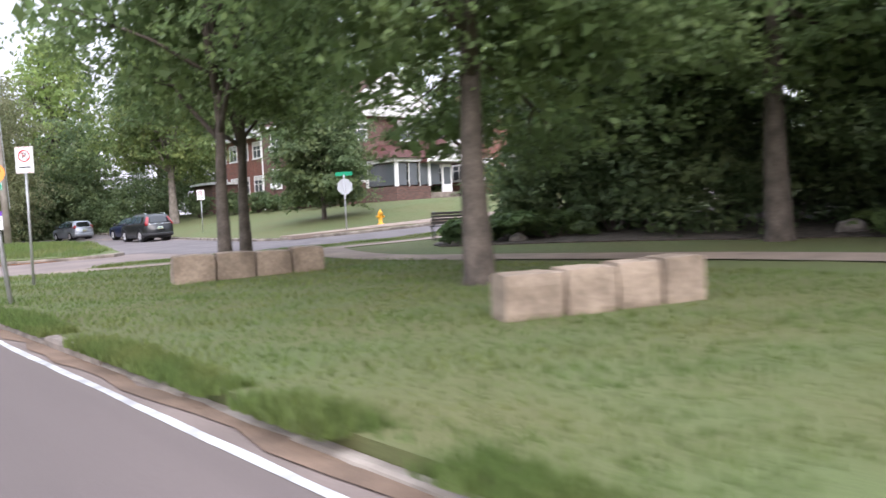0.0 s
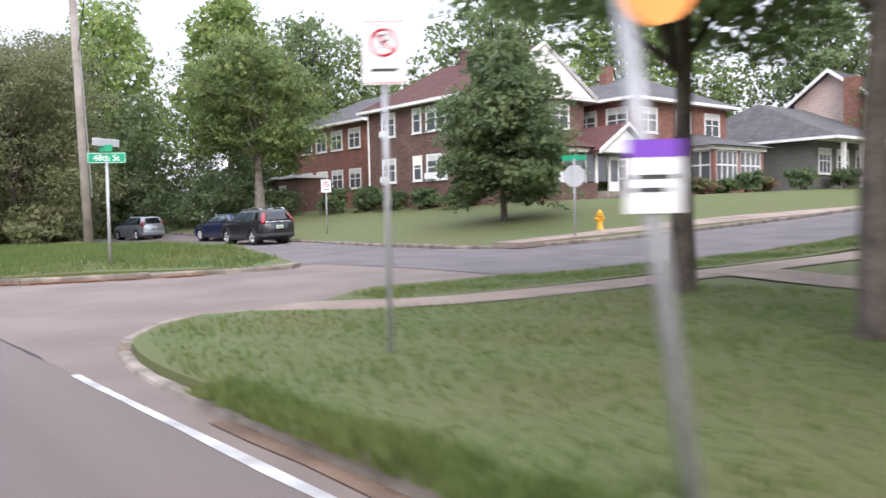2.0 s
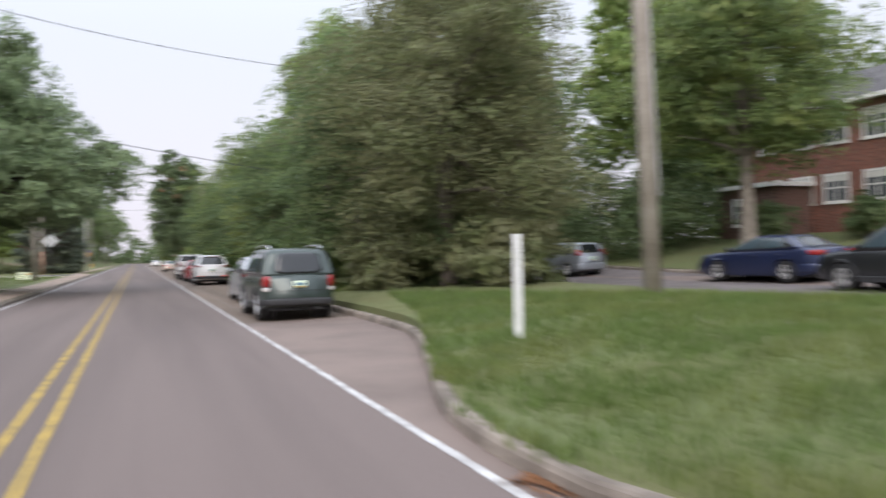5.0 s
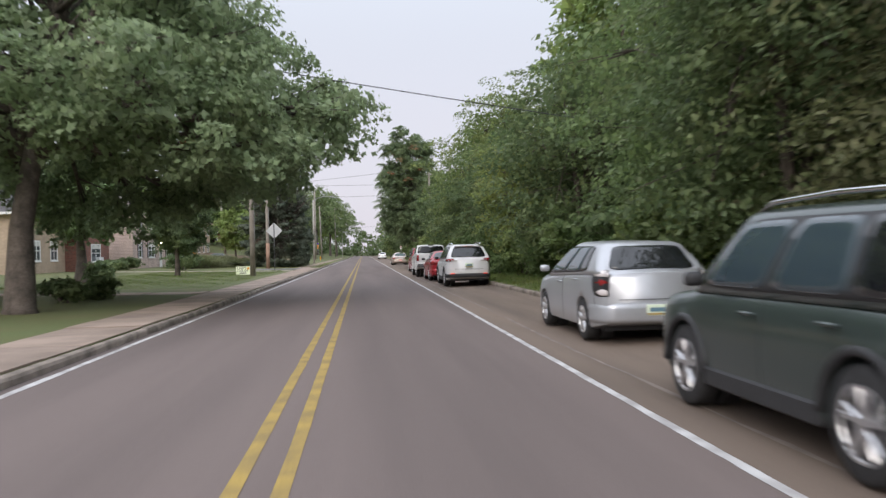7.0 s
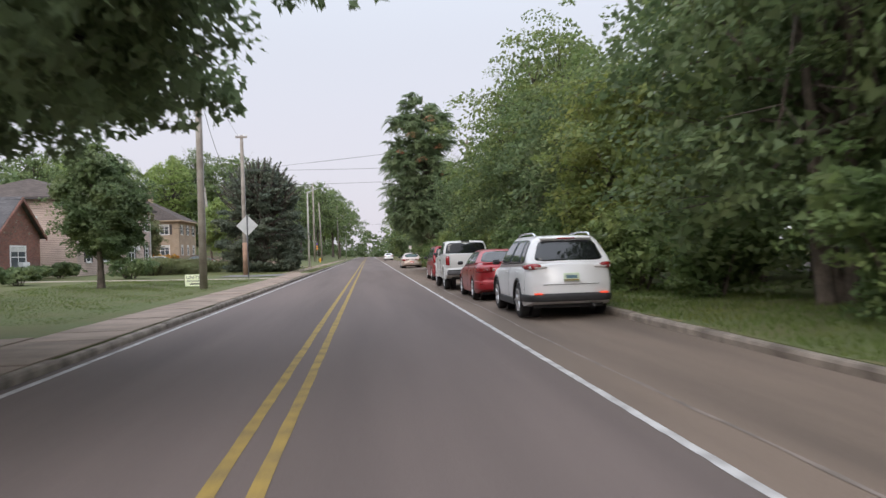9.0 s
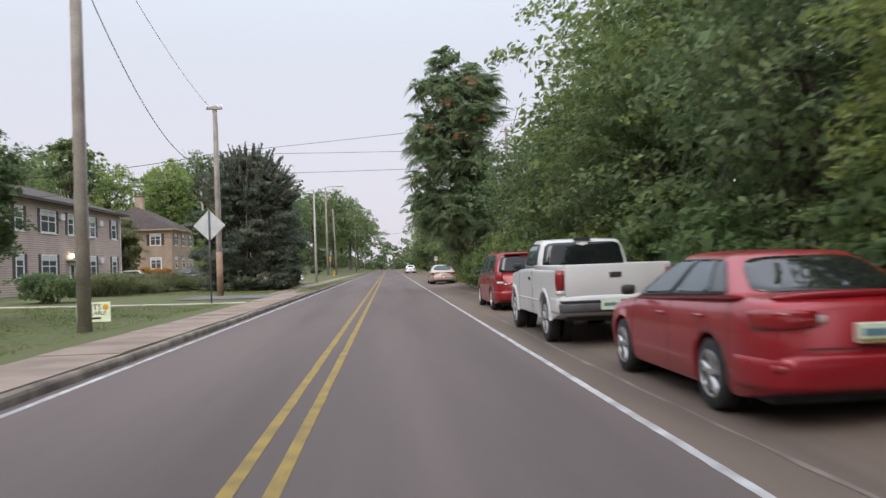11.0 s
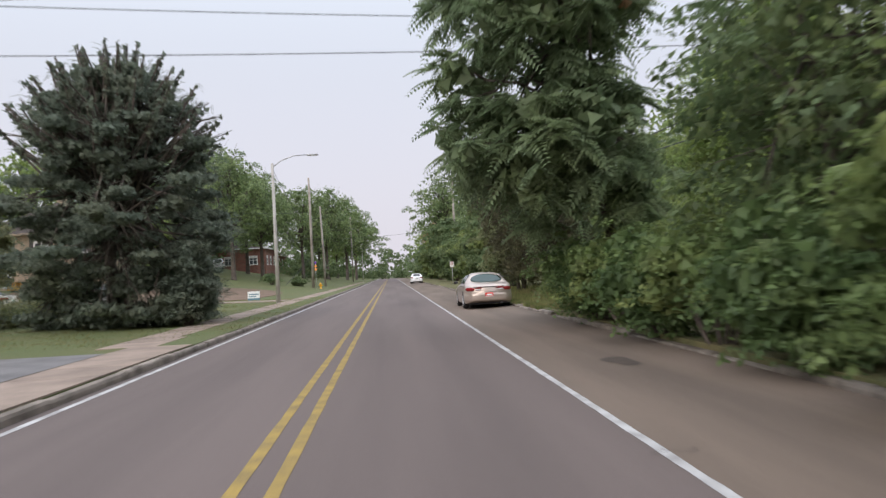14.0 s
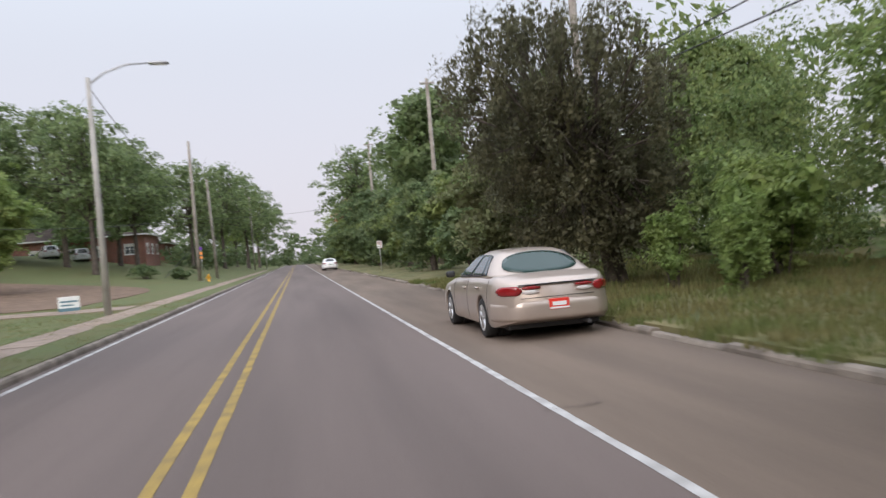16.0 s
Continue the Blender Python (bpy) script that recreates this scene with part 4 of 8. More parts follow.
    ba, bb, ra, rb = low4[0], low4[1], hi4[0], hi4[1]
    quad_on(ba, bb, rb, ra, rear_window[0], rear_window[1], *rear_high, 0.012 + (cab_round - 0.11) * 0.1, rear_tint or CAR_GLASS, "rear_window", glass_round)
    quad_on(low4[2], low4[3], hi4[3], hi4[2], 0.06, 0.94, 0.10, 0.92, 0.008, CAR_GLASS_SIDE, "windscreen")
    cuts = [0.0, *side_split, 1.0]
    for sgn in (-1, 1):
        i0, i3 = (0, 3) if sgn < 0 else (1, 2)
        A, B, C, D = low4[i0], low4[i3], hi4[i3], hi4[i0]
        if sgn < 0:
            A, B, C, D = B, A, D, C
        quad_on(A, B, C, D, *((side_from - 0.02, 0.945) if sgn > 0 else (0.055, 1.02 - side_from)), 0.07, 0.89, 0.006, BLACK_PLASTIC, "window_trim", 8)
        for k, (c0, c1) in enumerate(zip(cuts, cuts[1:])):
            u0 = c0 + (side_from if k == 0 else 0.012)
            u1 = c1 - (0.075 if k == len(cuts) - 2 else 0.012)
            if sgn < 0:
                u0, u1 = 1 - u1, 1 - u0
            quad_on(A, B, C, D, u0, u1, 0.10, 0.86, 0.012, CAR_GLASS if (k == 0 and rear_tint is None) else CAR_GLASS_SIDE, "side_window", 7)
    # wheels
    for a in axles:
        for sgn in (-1, 1):
            wx = sgn * (hw - 0.115)
            g = bmesh.new()
            tw = 0.105
            c = Vector((wx, a, tyre_r))
            prof = [(-tw, 0.62), (-tw, 0.9), (-tw * 0.8, 0.985), (-tw * 0.3, 1.0), (tw * 0.3, 1.0), (tw * 0.8, 0.985), (tw, 0.9), (tw, 0.62)]
            prev = None
            first = None
            N = 32
            for k in range(N):
                an = 2 * math.pi * k / N
                cur = [g.verts.new((c.x + px, c.y + math.cos(an) * pr * tyre_r, c.z + math.sin(an) * pr * tyre_r)) for px, pr in prof]
                if prev:
                    for q in range(len(prof) - 1):
                        g.faces.new((prev[q], prev[q + 1], cur[q + 1], cur[q]))
                first = first or cur
                prev = cur
            for q in range(len(prof) - 1):
                g.faces.new((prev[q], prev[q + 1], first[q + 1], first[q]))
            bmesh.ops.recalc_face_normals(g, faces=g.faces)
            ty = part("wheel", g, TYRE, car, smooth=True)
            g = bmesh.new()
            ox = wx + sgn * (tw - 0.012)
            disc(g, (ox - sgn * 0.05, a, tyre_r), "x", tyre_r * 0.64, 0.02, 28)
            g2 = bmesh.new()
            for k in range(5):
                an = 2 * math.pi * k / 5 + 0.3
                dy, dz = math.cos(an), math.sin(an)
                for dd in (-0.16, 0.16):
                    ey, ez = math.cos(an + dd), math.sin(an + dd)
                    tube(g2, [(ox - sgn * 0.008, a + dy * 0.04, tyre_r + dz * 0.04), (ox - sgn * 0.002, a + ey * tyre_r * 0.61, tyre_r + ez * tyre_r * 0.61)], [0.026, 0.02], 6)
            disc(g2, (ox, a, tyre_r), "x", 0.055, 0.03, 14)
            ringpts = [(ox, a + math.cos(2 * math.pi * k / 28) * tyre_r * 0.635, tyre_r + math.sin(2 * math.pi * k / 28) * tyre_r * 0.635) for k in range(29)]
            tube(g2, ringpts, 0.016, 6, False)
            part("brake_disc", g, DARK_STEEL, ty)
            part("rim", g2, rim_material or RIM, ty)
            # dark liner inside the arch
            g = bmesh.new()
            disc(g, (sgn * (hw - 0.34), a, tyre_r + 0.04), "x", R * 0.98, 0.16, 24)
            part("wheel_arch", g, BLACK_PLASTIC, car)
            if low_black:
                g = bmesh.new()
                arc = [(sgn * (half(a) * 0.985), a + math.cos(t) * R * 1.04, tyre_r + math.sin(t) * R * 1.04) for t in [math.pi * k / 16 for k in range(17)]]
                tube(g, arc, 0.035, 6)
                part("arch_trim", g, BLACK_PLASTIC, car, smooth=True)
    if low_black:
        for sgn in (-1, 1):
            a_, b_ = sorted((sgn * (hw - 0.10), sgn * (hw + 0.006)))
            g = bmesh.new()
            box(g, a_, b_, R + 0.02, wb - R - 0.02, clearance - 0.01, clearance + 0.15, 0.02, 1)
            part("sill", g, BLACK_PLASTIC, car)
    # underside
    part("underside", boxes((-hw * 0.78, hw * 0.78, o + 0.25, o + L - 0.3, clearance - 0.02, clearance + 0.25)), BLACK_PLASTIC, car)
    # bumper, plate, lamps
    bump_z = clearance + 0.12
    # the rear bumper wraps round both corners
    high = 0.16 if low_black else 0.30
    reach = max(0.12, min(0.5, rear_over - R - 0.06))
    corner = [(half(o + reach * (1 - k / 6)) + 0.004, o + reach * (1 - k / 6)) for k in range(6)] + [(half(o) * 0.955, o - 0.025), (half(o) * 0.82, o - 0.052), (half(o) * 0.5, o - 0.066), (0, o - 0.07)]
    plan = [(-px, py) for px, py in corner] + corner[-2::-1]
    g = bmesh.new()
    rows_ = []
    for k in range(7):
        f = k / 6
        out_ = 0.026 * math.sin(math.pi * min(1, 0.12 + f * 0.80)) ** 0.6 - 0.016 - (0.035 if k == 6 else 0.0)
        rows_.append([g.verts.new((px * (1 + out_ / hw), py - out_ * (1 if py < o + 0.03 else 0.2), bump_z + high * f)) for px, py in plan])
    for la, lb in zip(rows_, rows_[1:]):
        for q in range(len(plan) - 1):
            g.faces.new((la[q], la[q + 1], lb[q + 1], lb[q]))
    for la in (rows_[0], rows_[-1]):
        inner_ = [g.verts.new((v.co.x * 0.92, min(v.co.y + 0.07, o + reach), v.co.z)) for v in la]
        for q in range(len(plan) - 1):
            g.faces.new((la[q], la[q + 1], inner_[q + 1], inner_[q]))
    bmesh.ops.recalc_face_normals(g, faces=g.faces)
    part("rear_bumper", g, BLACK_PLASTIC if low_black else colour, car, smooth=True)
    g = bmesh.new()
    box(g, -hw * 0.80, hw * 0.80, o + L - 0.2, o + L + 0.05, bump_z, bump_z + 0.26, 0.06, 3)
    part("front_bumper", g, colour, car, smooth=True)
    if plate:
        g = bmesh.new()
        box(g, -0.155, 0.155, o - 0.085, o - 0.03, plate_z - 0.08, plate_z + 0.08, 0.006, 1)
        pl = part("licence_plate", g, plate, car)
        part("plate_bar", boxes((-0.11, 0.11, o - 0.091, o - 0.084, plate_z - 0.025, plate_z + 0.035)), plate_bar, pl)
        part("plate_edge", boxes((-0.15, 0.15, o - 0.090, o - 0.084, plate_z - 0.07, plate_z - 0.045)), YELLOW_LINE if plate is PLATE else SIGN_WHITE, pl)
    for row in (lights or []):
        # inner x, outer x, low z, high z, how far it wraps forwards, material, how far it narrows towards its ends
        xi, xo, z0, z1, wrap, ml = row[:6]
        oval = row[6] if len(row) > 6 else 0.22
        for sgn in (-1, 1):
            # follows the corner of the body, and above the waist the corner pillar
            xe = min(xo, half(o) * 0.97)
            way = [(xi + (xe - xi) * k / 3, o - 0.016 - bow * (1 - ((xi + (xe - xi) * k / 3) / hw) ** 2)) for k in range(4)]
            if xo > half(o) * 0.9 and wrap:
                way += [(half(o + wrap * k / 5) * (0.975 + 0.025 * min(1, k / 2)) + 0.012, o + wrap * k / 5) for k in range(1, 6)]
            g = bmesh.new()
            rows_ = []
            for depth in (0.0, -0.03):
                for k in range(5):
                    zz = z0 + (z1 - z0) * k / 4
                    over = max(0, zz - zb0)
                    dx, dy = over * (wbelt - wroof) / (zc - zb0), over * (y1 - y0) / (zc - zb0)
                    swell_ = depth + 0.012 * math.sin(math.pi * k / 4)
                    rows_.append([g.verts.new((sgn * (px - dx + (swell_ if py > o else 0)), py + dy - (swell_ if py <= o else 0), zz + ((z0 + z1) / 2 - zz) * oval * abs(2 * q / (len(way) - 1) - 1) ** 4)) for q, (px, py) in enumerate(way)])
            for k in range(4):
                for q in range(len(way) - 1):
                    g.faces.new((rows_[k][q], rows_[k][q + 1], rows_[k + 1][q + 1], rows_[k + 1][q]))
            for la, lb in ((0, 5), (4, 9)):
                for q in range(len(way) - 1):
                    g.faces.new((rows_[la][q], rows_[la][q + 1], rows_[lb][q + 1], rows_[lb][q]))
            for q in (0, -1):
                for k in range(4):
                    g.faces.new((rows_[k][q], rows_[k + 1][q], rows_[k + 6][q], rows_[k + 5][q]))
            bmesh.ops.recalc_face_normals(g, faces=g.faces)
            part("tail_lamp", g, ml, car, smooth=True)
    # seams: boot lid and doors
    zt_r = lerp_line(top, o + 0.05)
    part("lid_seam", boxes((-hw * 0.62, hw * 0.62, o - 0.008 - bow * 0.72, o + 0.02, bump_z + 0.33, bump_z + 0.338)), BLACK_PLASTIC, car)
    dcuts = [y0 + (y3 - y0) * c for c in ((0.06,) + tuple(side_split[:2]) + (0.93,))]
    for yy in dcuts:
        if any(abs(yy - a) < R for a in axles):
            continue
        zt = lerp_line(top, yy)
        for sgn in (-1, 1):
            g = bmesh.new()
            tube(g, [(sgn * (half(yy) * fx + 0.0006), yy, clearance + (zt - clearance) * fz) for fx, fz in shape_[2:8]], 0.0032, 5)
            part("door_seam", g, BLACK_PLASTIC, car)
    if handles:
        for yy in [y0 + (y3 - y0) * c + 0.16 for c in ((side_split[0], 0.16) if len(side_split) == 1 else (side_split[-1], side_split[0]))]:
            zt = lerp_line(top, yy)
            for sgn in (-1, 1):
                g = bmesh.new()
                x = sgn * half(yy)
                box(g, min(x - 0.01 * sgn, x + 0.03 * sgn), max(x - 0.01 * sgn, x + 0.03 * sgn), yy - 0.09, yy + 0.09, zt - 0.19, zt - 0.16, 0.01, 1)
                part("door_handle", g, colour, car)
    for sgn in (-1, 1):
        g = bmesh.new()
        ym = y3 - 0.35
        zt = lerp_line(top, ym)
        a, b = sorted((sgn * (hw - 0.02), sgn * (hw + 0.15)))
        box(g, a, b, ym - 0.05, ym + 0.05, zt + 0.01, zt + 0.13, 0.04, 2)
        part("wing_mirror", g, colour if mirror_painted else BLACK_PLASTIC, car, smooth=True)
    if rails:
        for sgn in (-1, 1):
            g = bmesh.new()
            tube(g, [(sgn * wroof * 0.92, y1 + 0.12, zc - 0.01), (sgn * wroof * 0.92, y1 + 0.3, zc + 0.055), (sgn * wroof * 0.92, (y1 + y2) / 2, zc + 0.075), (sgn * wroof * 0.92, y2 - 0.3, zc + 0.055), (sgn * wroof * 0.92, y2 - 0.1, zc - 0.01)], 0.022, 6)
            part("roof_rail", g, CHROME, car, smooth=True)
    if lip:
        # a thin raised edge across the boot lid
        g = bmesh.new()
        rows_ = [[g.verts.new((hw * 0.78 * k / 8, o + 0.10 + dy - bow * 0.8 * (1 - (k / 8) ** 2) + 0.05 * (abs(k) / 8) ** 3, lip - 0.01 + dz - 0.03 * (k / 8) ** 4)) for k in range(-8, 9)] for dy, dz in ((0.14, 0.0), (0.05, 0.022), (0.0, 0.038), (-0.012, 0.028), (0.02, -0.01))]
        for la, lb in zip(rows_, rows_[1:]):
            for q in range(16):
                g.faces.new((la[q], la[q + 1], lb[q + 1], lb[q]))
        bmesh.ops.recalc_face_normals(g, faces=g.faces)
        part("boot_lip", g, colour, car, smooth=True)
    if spoiler:
        g = bmesh.new()
        box(g, -wroof * 0.85, wroof * 0.85, y1 - 0.16, y1 + 0.16, zc - 0.075, zc - 0.03, 0.02, 2)
        part("roof_spoiler", g, colour, car, smooth=True)
        part("stop_lamp", boxes((-0.18, 0.18, y1 - 0.168, y1 - 0.15, zc - 0.065, zc - 0.045)), TAIL_RED, car)
    g = bmesh.new()
    tube(g, [(hw * 0.5, o - 0.04, clearance + 0.03), (hw * 0.5, o + 0.5, clearance + 0.05)], 0.032, 10)
    part("exhaust_pipe", g, DARK_STEEL, car)
    return car


def far_wood(name, spots, h, r, count, size, leaf, seed, label):
    """A distant mass of trees that nobody could count."""
    rng = random.Random(seed)
    lobes = []
    for x, y in spots:
        hh = h * rng.uniform(0.75, 1.15)
        g = base(x, y)
        for k in range(6):
            f = (k + 0.3) / 6
            env = 0.75 if k < 2 else 1.0 - 0.12 * (k - 2)
            lobes.append((x + rng.uniform(-0.6, 0.6) * r, y + rng.uniform(-0.6, 0.6) * r, g + hh * (0.06 + 0.86 * f), r * env * rng.uniform(0.7, 1.0), r * env * rng.uniform(0.7, 1.0), hh * rng.uniform(0.13, 0.2)))
    ob = leaf_cloud(name, lobes, int(count * 0.7), size * 1.15, leaf, seed, None, shell=0.7, core=0.5, inner=size * 1.35, simple=True)
    return tagged(ob, label, "trees", kind="stuff")

# ---- the parked cars: left wheels' line and rear axle's place along the road ----
SILVER = paint("silver_paint", (0.42, 0.435, 0.46), 0.45)
WHITE = paint("white_paint", (0.76, 0.76, 0.77), 0.0)
PALE_WHITE = paint("chalky_white_paint", (0.60, 0.60, 0.59), 0.0, 0.4)
RED = paint("red_paint", (0.32, 0.010, 0.018), 0.25)
RED_VAN = paint("van_red_paint", (0.255, 0.008, 0.014), 0.2)
DARK_GREEN = paint("dark_green_paint", (0.045, 0.062, 0.058), 0.4)
BLACK = paint("black_paint", (0.018, 0.019, 0.022), 0.3)
NAVY = paint("navy_paint", (0.02, 0.028, 0.075), 0.35)
GREY = paint("grey_paint", (0.30, 0.32, 0.36), 0.5)
CHAMPAGNE = paint("champagne_paint", (0.50, 0.415, 0.36), 0.5)


def at_kerb(left_wheel_x, y, W, turn=0.0):
    x = left_wheel_x + W / 2 - 0.02
    return pose(x, y, base(x, y) + 0.004, 0, 0, turn)


vehicle("suv", at_kerb(2.55, 3.7, 1.78), "dark green compact suv parked at the kerb", "suv", DARK_GREEN, 4.42, 1.78, 2.62, 0.85,
        [(-0.85, 1.06), (0.2, 1.10), (2.3, 1.08), (2.75, 1.02), (3.3, 0.96), (3.57, 0.82)], (-0.80, -0.55, 1.75, 2.55, 0.84, 0.66), 1.74, 0.36, 0.26, lights=[(0.68, 0.87, 0.80, 1.06, 0.14, TAIL_RED), (0.70, 0.86, 0.70, 0.79, 0.12, TAIL_CLEAR)], side_split=(0.28, 0.60), plate_z=0.86, low_black=True, rails=True)
vehicle("hatchback", at_kerb(3.04, 11.57, 1.74), "silver five-door hatchback parked at the kerb", "car", SILVER, 4.37, 1.74, 2.60, 0.86,
        [(-0.86, 1.05), (-0.5, 1.12), (0.2, 1.11), (2.2, 1.0), (2.6, 0.95), (3.2, 0.87), (3.51, 0.68)], (-0.80, -0.38, 1.20, 2.55, 0.83, 0.60), 1.55, 0.32, 0.20, lights=[(0.72, 0.85, 0.70, 1.09, 0.27, BLACK_PLASTIC, 0.35), (0.725, 0.852, 0.98, 1.085, 0.24, TAIL_CLEAR, 0.75), (0.715, 0.856, 0.83, 0.985, 0.22, TAIL_RED, 0.35), (0.70, 0.854, 0.715, 0.82, 0.17, TAIL_CLEAR, 0.7)], side_split=(0.30, 0.60), plate_z=0.50, rear_window=(0.11, 0.89), glass_round=9, cab_round=0.13, rear_round=0.17, side_from=0.18, mirror_painted=True)
vehicle("suv", at_kerb(2.94, 32.18, 1.82), "white compact suv with roof rails parked at the kerb", "suv", WHITE, 4.63, 1.82, 2.705, 0.95,
        [(-0.95, 1.10), (0.2, 1.13), (2.3, 1.06), (2.7, 1.02), (3.35, 0.95), (3.68, 0.78)], (-0.88, -0.50, 1.55, 2.60, 0.86, 0.62), 1.71, 0.36, 0.24, lights=[(0.60, 0.88, 1.00, 1.12, 0.30, TAIL_RED, 0.6), (0.48, 0.72, 1.01, 1.07, 0.05, TAIL_CLEAR, 0.5), (0.58, 0.74, 0.50, 0.535, 0.0, REFLECTOR_GLOW)], side_split=(0.20, 0.55), plate_z=0.84, low_black=True, rails=True, spoiler=True, rear_window=(0.09, 0.91), glass_round=9, rear_high=(0.14, 0.84))
vehicle("sedan", at_kerb(2.85, 38.97, 1.82), "bright red four-door sedan parked at the kerb", "car", RED, 4.81, 1.82, 2.775, 1.08,
        [(-1.08, 0.97), (-0.9, 1.03), (-0.5, 1.06), (0.1, 1.03), (2.2, 0.97), (2.6, 0.93), (3.4, 0.84), (3.73, 0.66)], (-0.62, 0.18, 1.30, 2.55, 0.84, 0.58), 1.47, 0.33, 0.19, lights=[(0.46, 0.86, 0.80, 0.96, 0.24, TAIL_RED), (0.40, 0.70, 0.84, 0.92, 0.06, TAIL_CLEAR), (0.62, 0.82, 0.46, 0.52, 0.03, TAIL_RED)], side_split=(0.20, 0.54), plate_z=0.76, rear_window=(0.08, 0.92), lip=1.06)
vehicle("minivan", at_kerb(2.98, 55.97, 2.0), "bright red minivan with tinted rear glass parked at the kerb", "minivan", RED_VAN, 5.15, 2.0, 3.08, 1.05,
        [(-1.05, 1.08), (0.2, 1.10), (2.8, 1.04), (3.3, 0.98), (3.8, 0.88), (4.10, 0.70)], (-0.98, -0.80, 1.90, 3.15, 0.95, 0.80), 1.75, 0.34, 0.19, lights=[(0.78, 0.97, 0.86, 1.12, 0.16, TAIL_RED, 0.35), (0.74, 0.95, 0.79, 0.86, 0.10, TAIL_CLEAR, 0.6), (0.50, 0.74, 0.76, 0.80, 0.0, CHROME)], side_split=(0.34, 0.62), plate=None, rear_window=(0.05, 0.95), glass_round=10, spoiler=True)
vehicle("sedan", at_kerb(2.85, 90.24, 1.85), "champagne rounded sedan with a red paper plate, parked at the kerb", "car", CHAMPAGNE, 5.0, 1.85, 2.76, 1.15,
        [(-1.15, 0.84), (-1.0, 0.91), (-0.7, 0.98), (0.1, 0.98), (2.1, 0.93), (2.6, 0.90), (3.4, 0.80), (3.85, 0.60)], (-0.62, 0.12, 1.15, 2.45, 0.82, 0.55), 1.41, 0.32, 0.19, lights=[(0.55, 0.85, 0.69, 0.835, 0.26, TAIL_RED, 0.85), (0.29, 0.55, 0.70, 0.765, 0.02, TAIL_CLEAR, 0.6), (0.27, 0.55, 0.77, 0.825, 0.02, TAIL_RED, 0.5), (0.0, 0.60, 0.832, 0.852, 0.02, BLACK_PLASTIC, 0.0)], side_split=(0.22, 0.55), plate=PLATE_RED, plate_bar=SIGN_WHITE, plate_z=0.53, rear_window=(0.09, 0.91), cab_round=0.19, glass_round=2.6, rear_round=0.27, side_from=0.15, rear_tint=glass_mat("green_tinted_glass", (0.03, 0.060, 0.056), gloss=0.35))
vehicle("sedan", at_kerb(2.95, 178, 1.8), "white sedan parked far along the kerb", "car", WHITE, 4.7, 1.8, 2.7, 1.05,
        [(-1.05, 0.98), (-0.5, 1.04), (0.1, 1.0), (2.2, 0.95), (2.6, 0.92), (3.3, 0.82), (3.65, 0.66)], (-0.6, 0.15, 1.25, 2.5, 0.83, 0.58), 1.46, 0.33, 0.19, lights=[(0.5, 0.84, 0.78, 0.92, 0.2, TAIL_RED)], side_split=(0.2, 0.54), plate_z=0.72)
# cars beside the apartment house
CREAM = paint("cream_paint", (0.58, 0.54, 0.44), 0.1)
for cx, cy, tone, lab in ((-20.4, 119.0, BLACK, "black sedan standing on a drive between two houses"), (-21.4, 103.4, CREAM, "cream sedan standing beside an apartment house")):
    vehicle("sedan", pose(cx, cy, lawn_z(cx, cy) + 0.03, 0, 0, 90), lab, "car", tone, 4.7, 1.8, 2.7, 1.05,
            [(-1.05, 0.98), (-0.5, 1.04), (0.1, 1.0), (2.2, 0.95), (2.6, 0.92), (3.3, 0.82), (3.65, 0.66)], (-0.6, 0.15, 1.25, 2.5, 0.83, 0.58), 1.46, 0.33, 0.19, lights=[(0.5, 0.84, 0.78, 0.92, 0.2, TAIL_RED)], side_split=(0.2, 0.54), plate_z=0.72, group="cars by the apartment house")
# cars in the side street
vehicle("suv", pose(17.45, -3.0, base(17.45, -3.0) + 0.004, 0, -1.5, 1), "black compact suv with tall red tail lamps", "suv", BLACK, 4.53, 1.82, 2.62, 0.95,
        [(-0.95, 1.06), (0.2, 1.08), (2.2, 1.04), (2.7, 1.0), (3.3, 0.93), (3.58, 0.76)], (-0.9, -0.55, 1.5, 2.5, 0.85, 0.62), 1.66, 0.35, 0.24, lights=[(0.70, 0.88, 0.95, 1.46, 0.12, TAIL_RED), (0.0, 0.70, 1.02, 1.06, 0.0, CHROME), (0.0, 0.66, 0.42, 0.50, 0.0, STEEL)], side_split=(0.22, 0.56), plate_z=0.80, low_black=True, rails=True, group="cars in the side street")
vehicle("sedan", pose(18.9, 3.2, base(18.9, 3.2) + 0.004, 0, -1.5, 5), "navy blue sedan parked in the side street", "car", NAVY, 4.8, 1.83, 2.75, 1.05,
        [(-1.05, 1.0), (-0.5, 1.06), (0.1, 1.02), (2.2, 0.96), (2.6, 0.93), (3.4, 0.84), (3.75, 0.66)], (-0.6, 0.15, 1.3, 2.5, 0.84, 0.58), 1.46, 0.33, 0.19, lights=[(0.45, 0.86, 0.82, 0.97, 0.2, TAIL_RED)], side_split=(0.2, 0.54), plate_z=0.74, group="cars in the side street")
vehicle("hatchback", pose(18.25, 15.4, base(18.0, 15.4) + 0.004, 0, -1.5, 9), "silver grey hatchback parked in the side street", "car", GREY, 4.1, 1.70, 2.50, 0.75,
        [(-0.75, 1.0), (0.0, 1.04), (2.1, 0.98), (2.5, 0.94), (3.0, 0.86), (3.35, 0.68)], (-0.7, -0.4, 1.3, 2.4, 0.80, 0.60), 1.53, 0.31, 0.19, lights=[(0.62, 0.82, 0.92, 1.18, 0.16, TAIL_RED)], side_split=(0.2, 0.54), plate_z=0.78, group="cars in the side street")


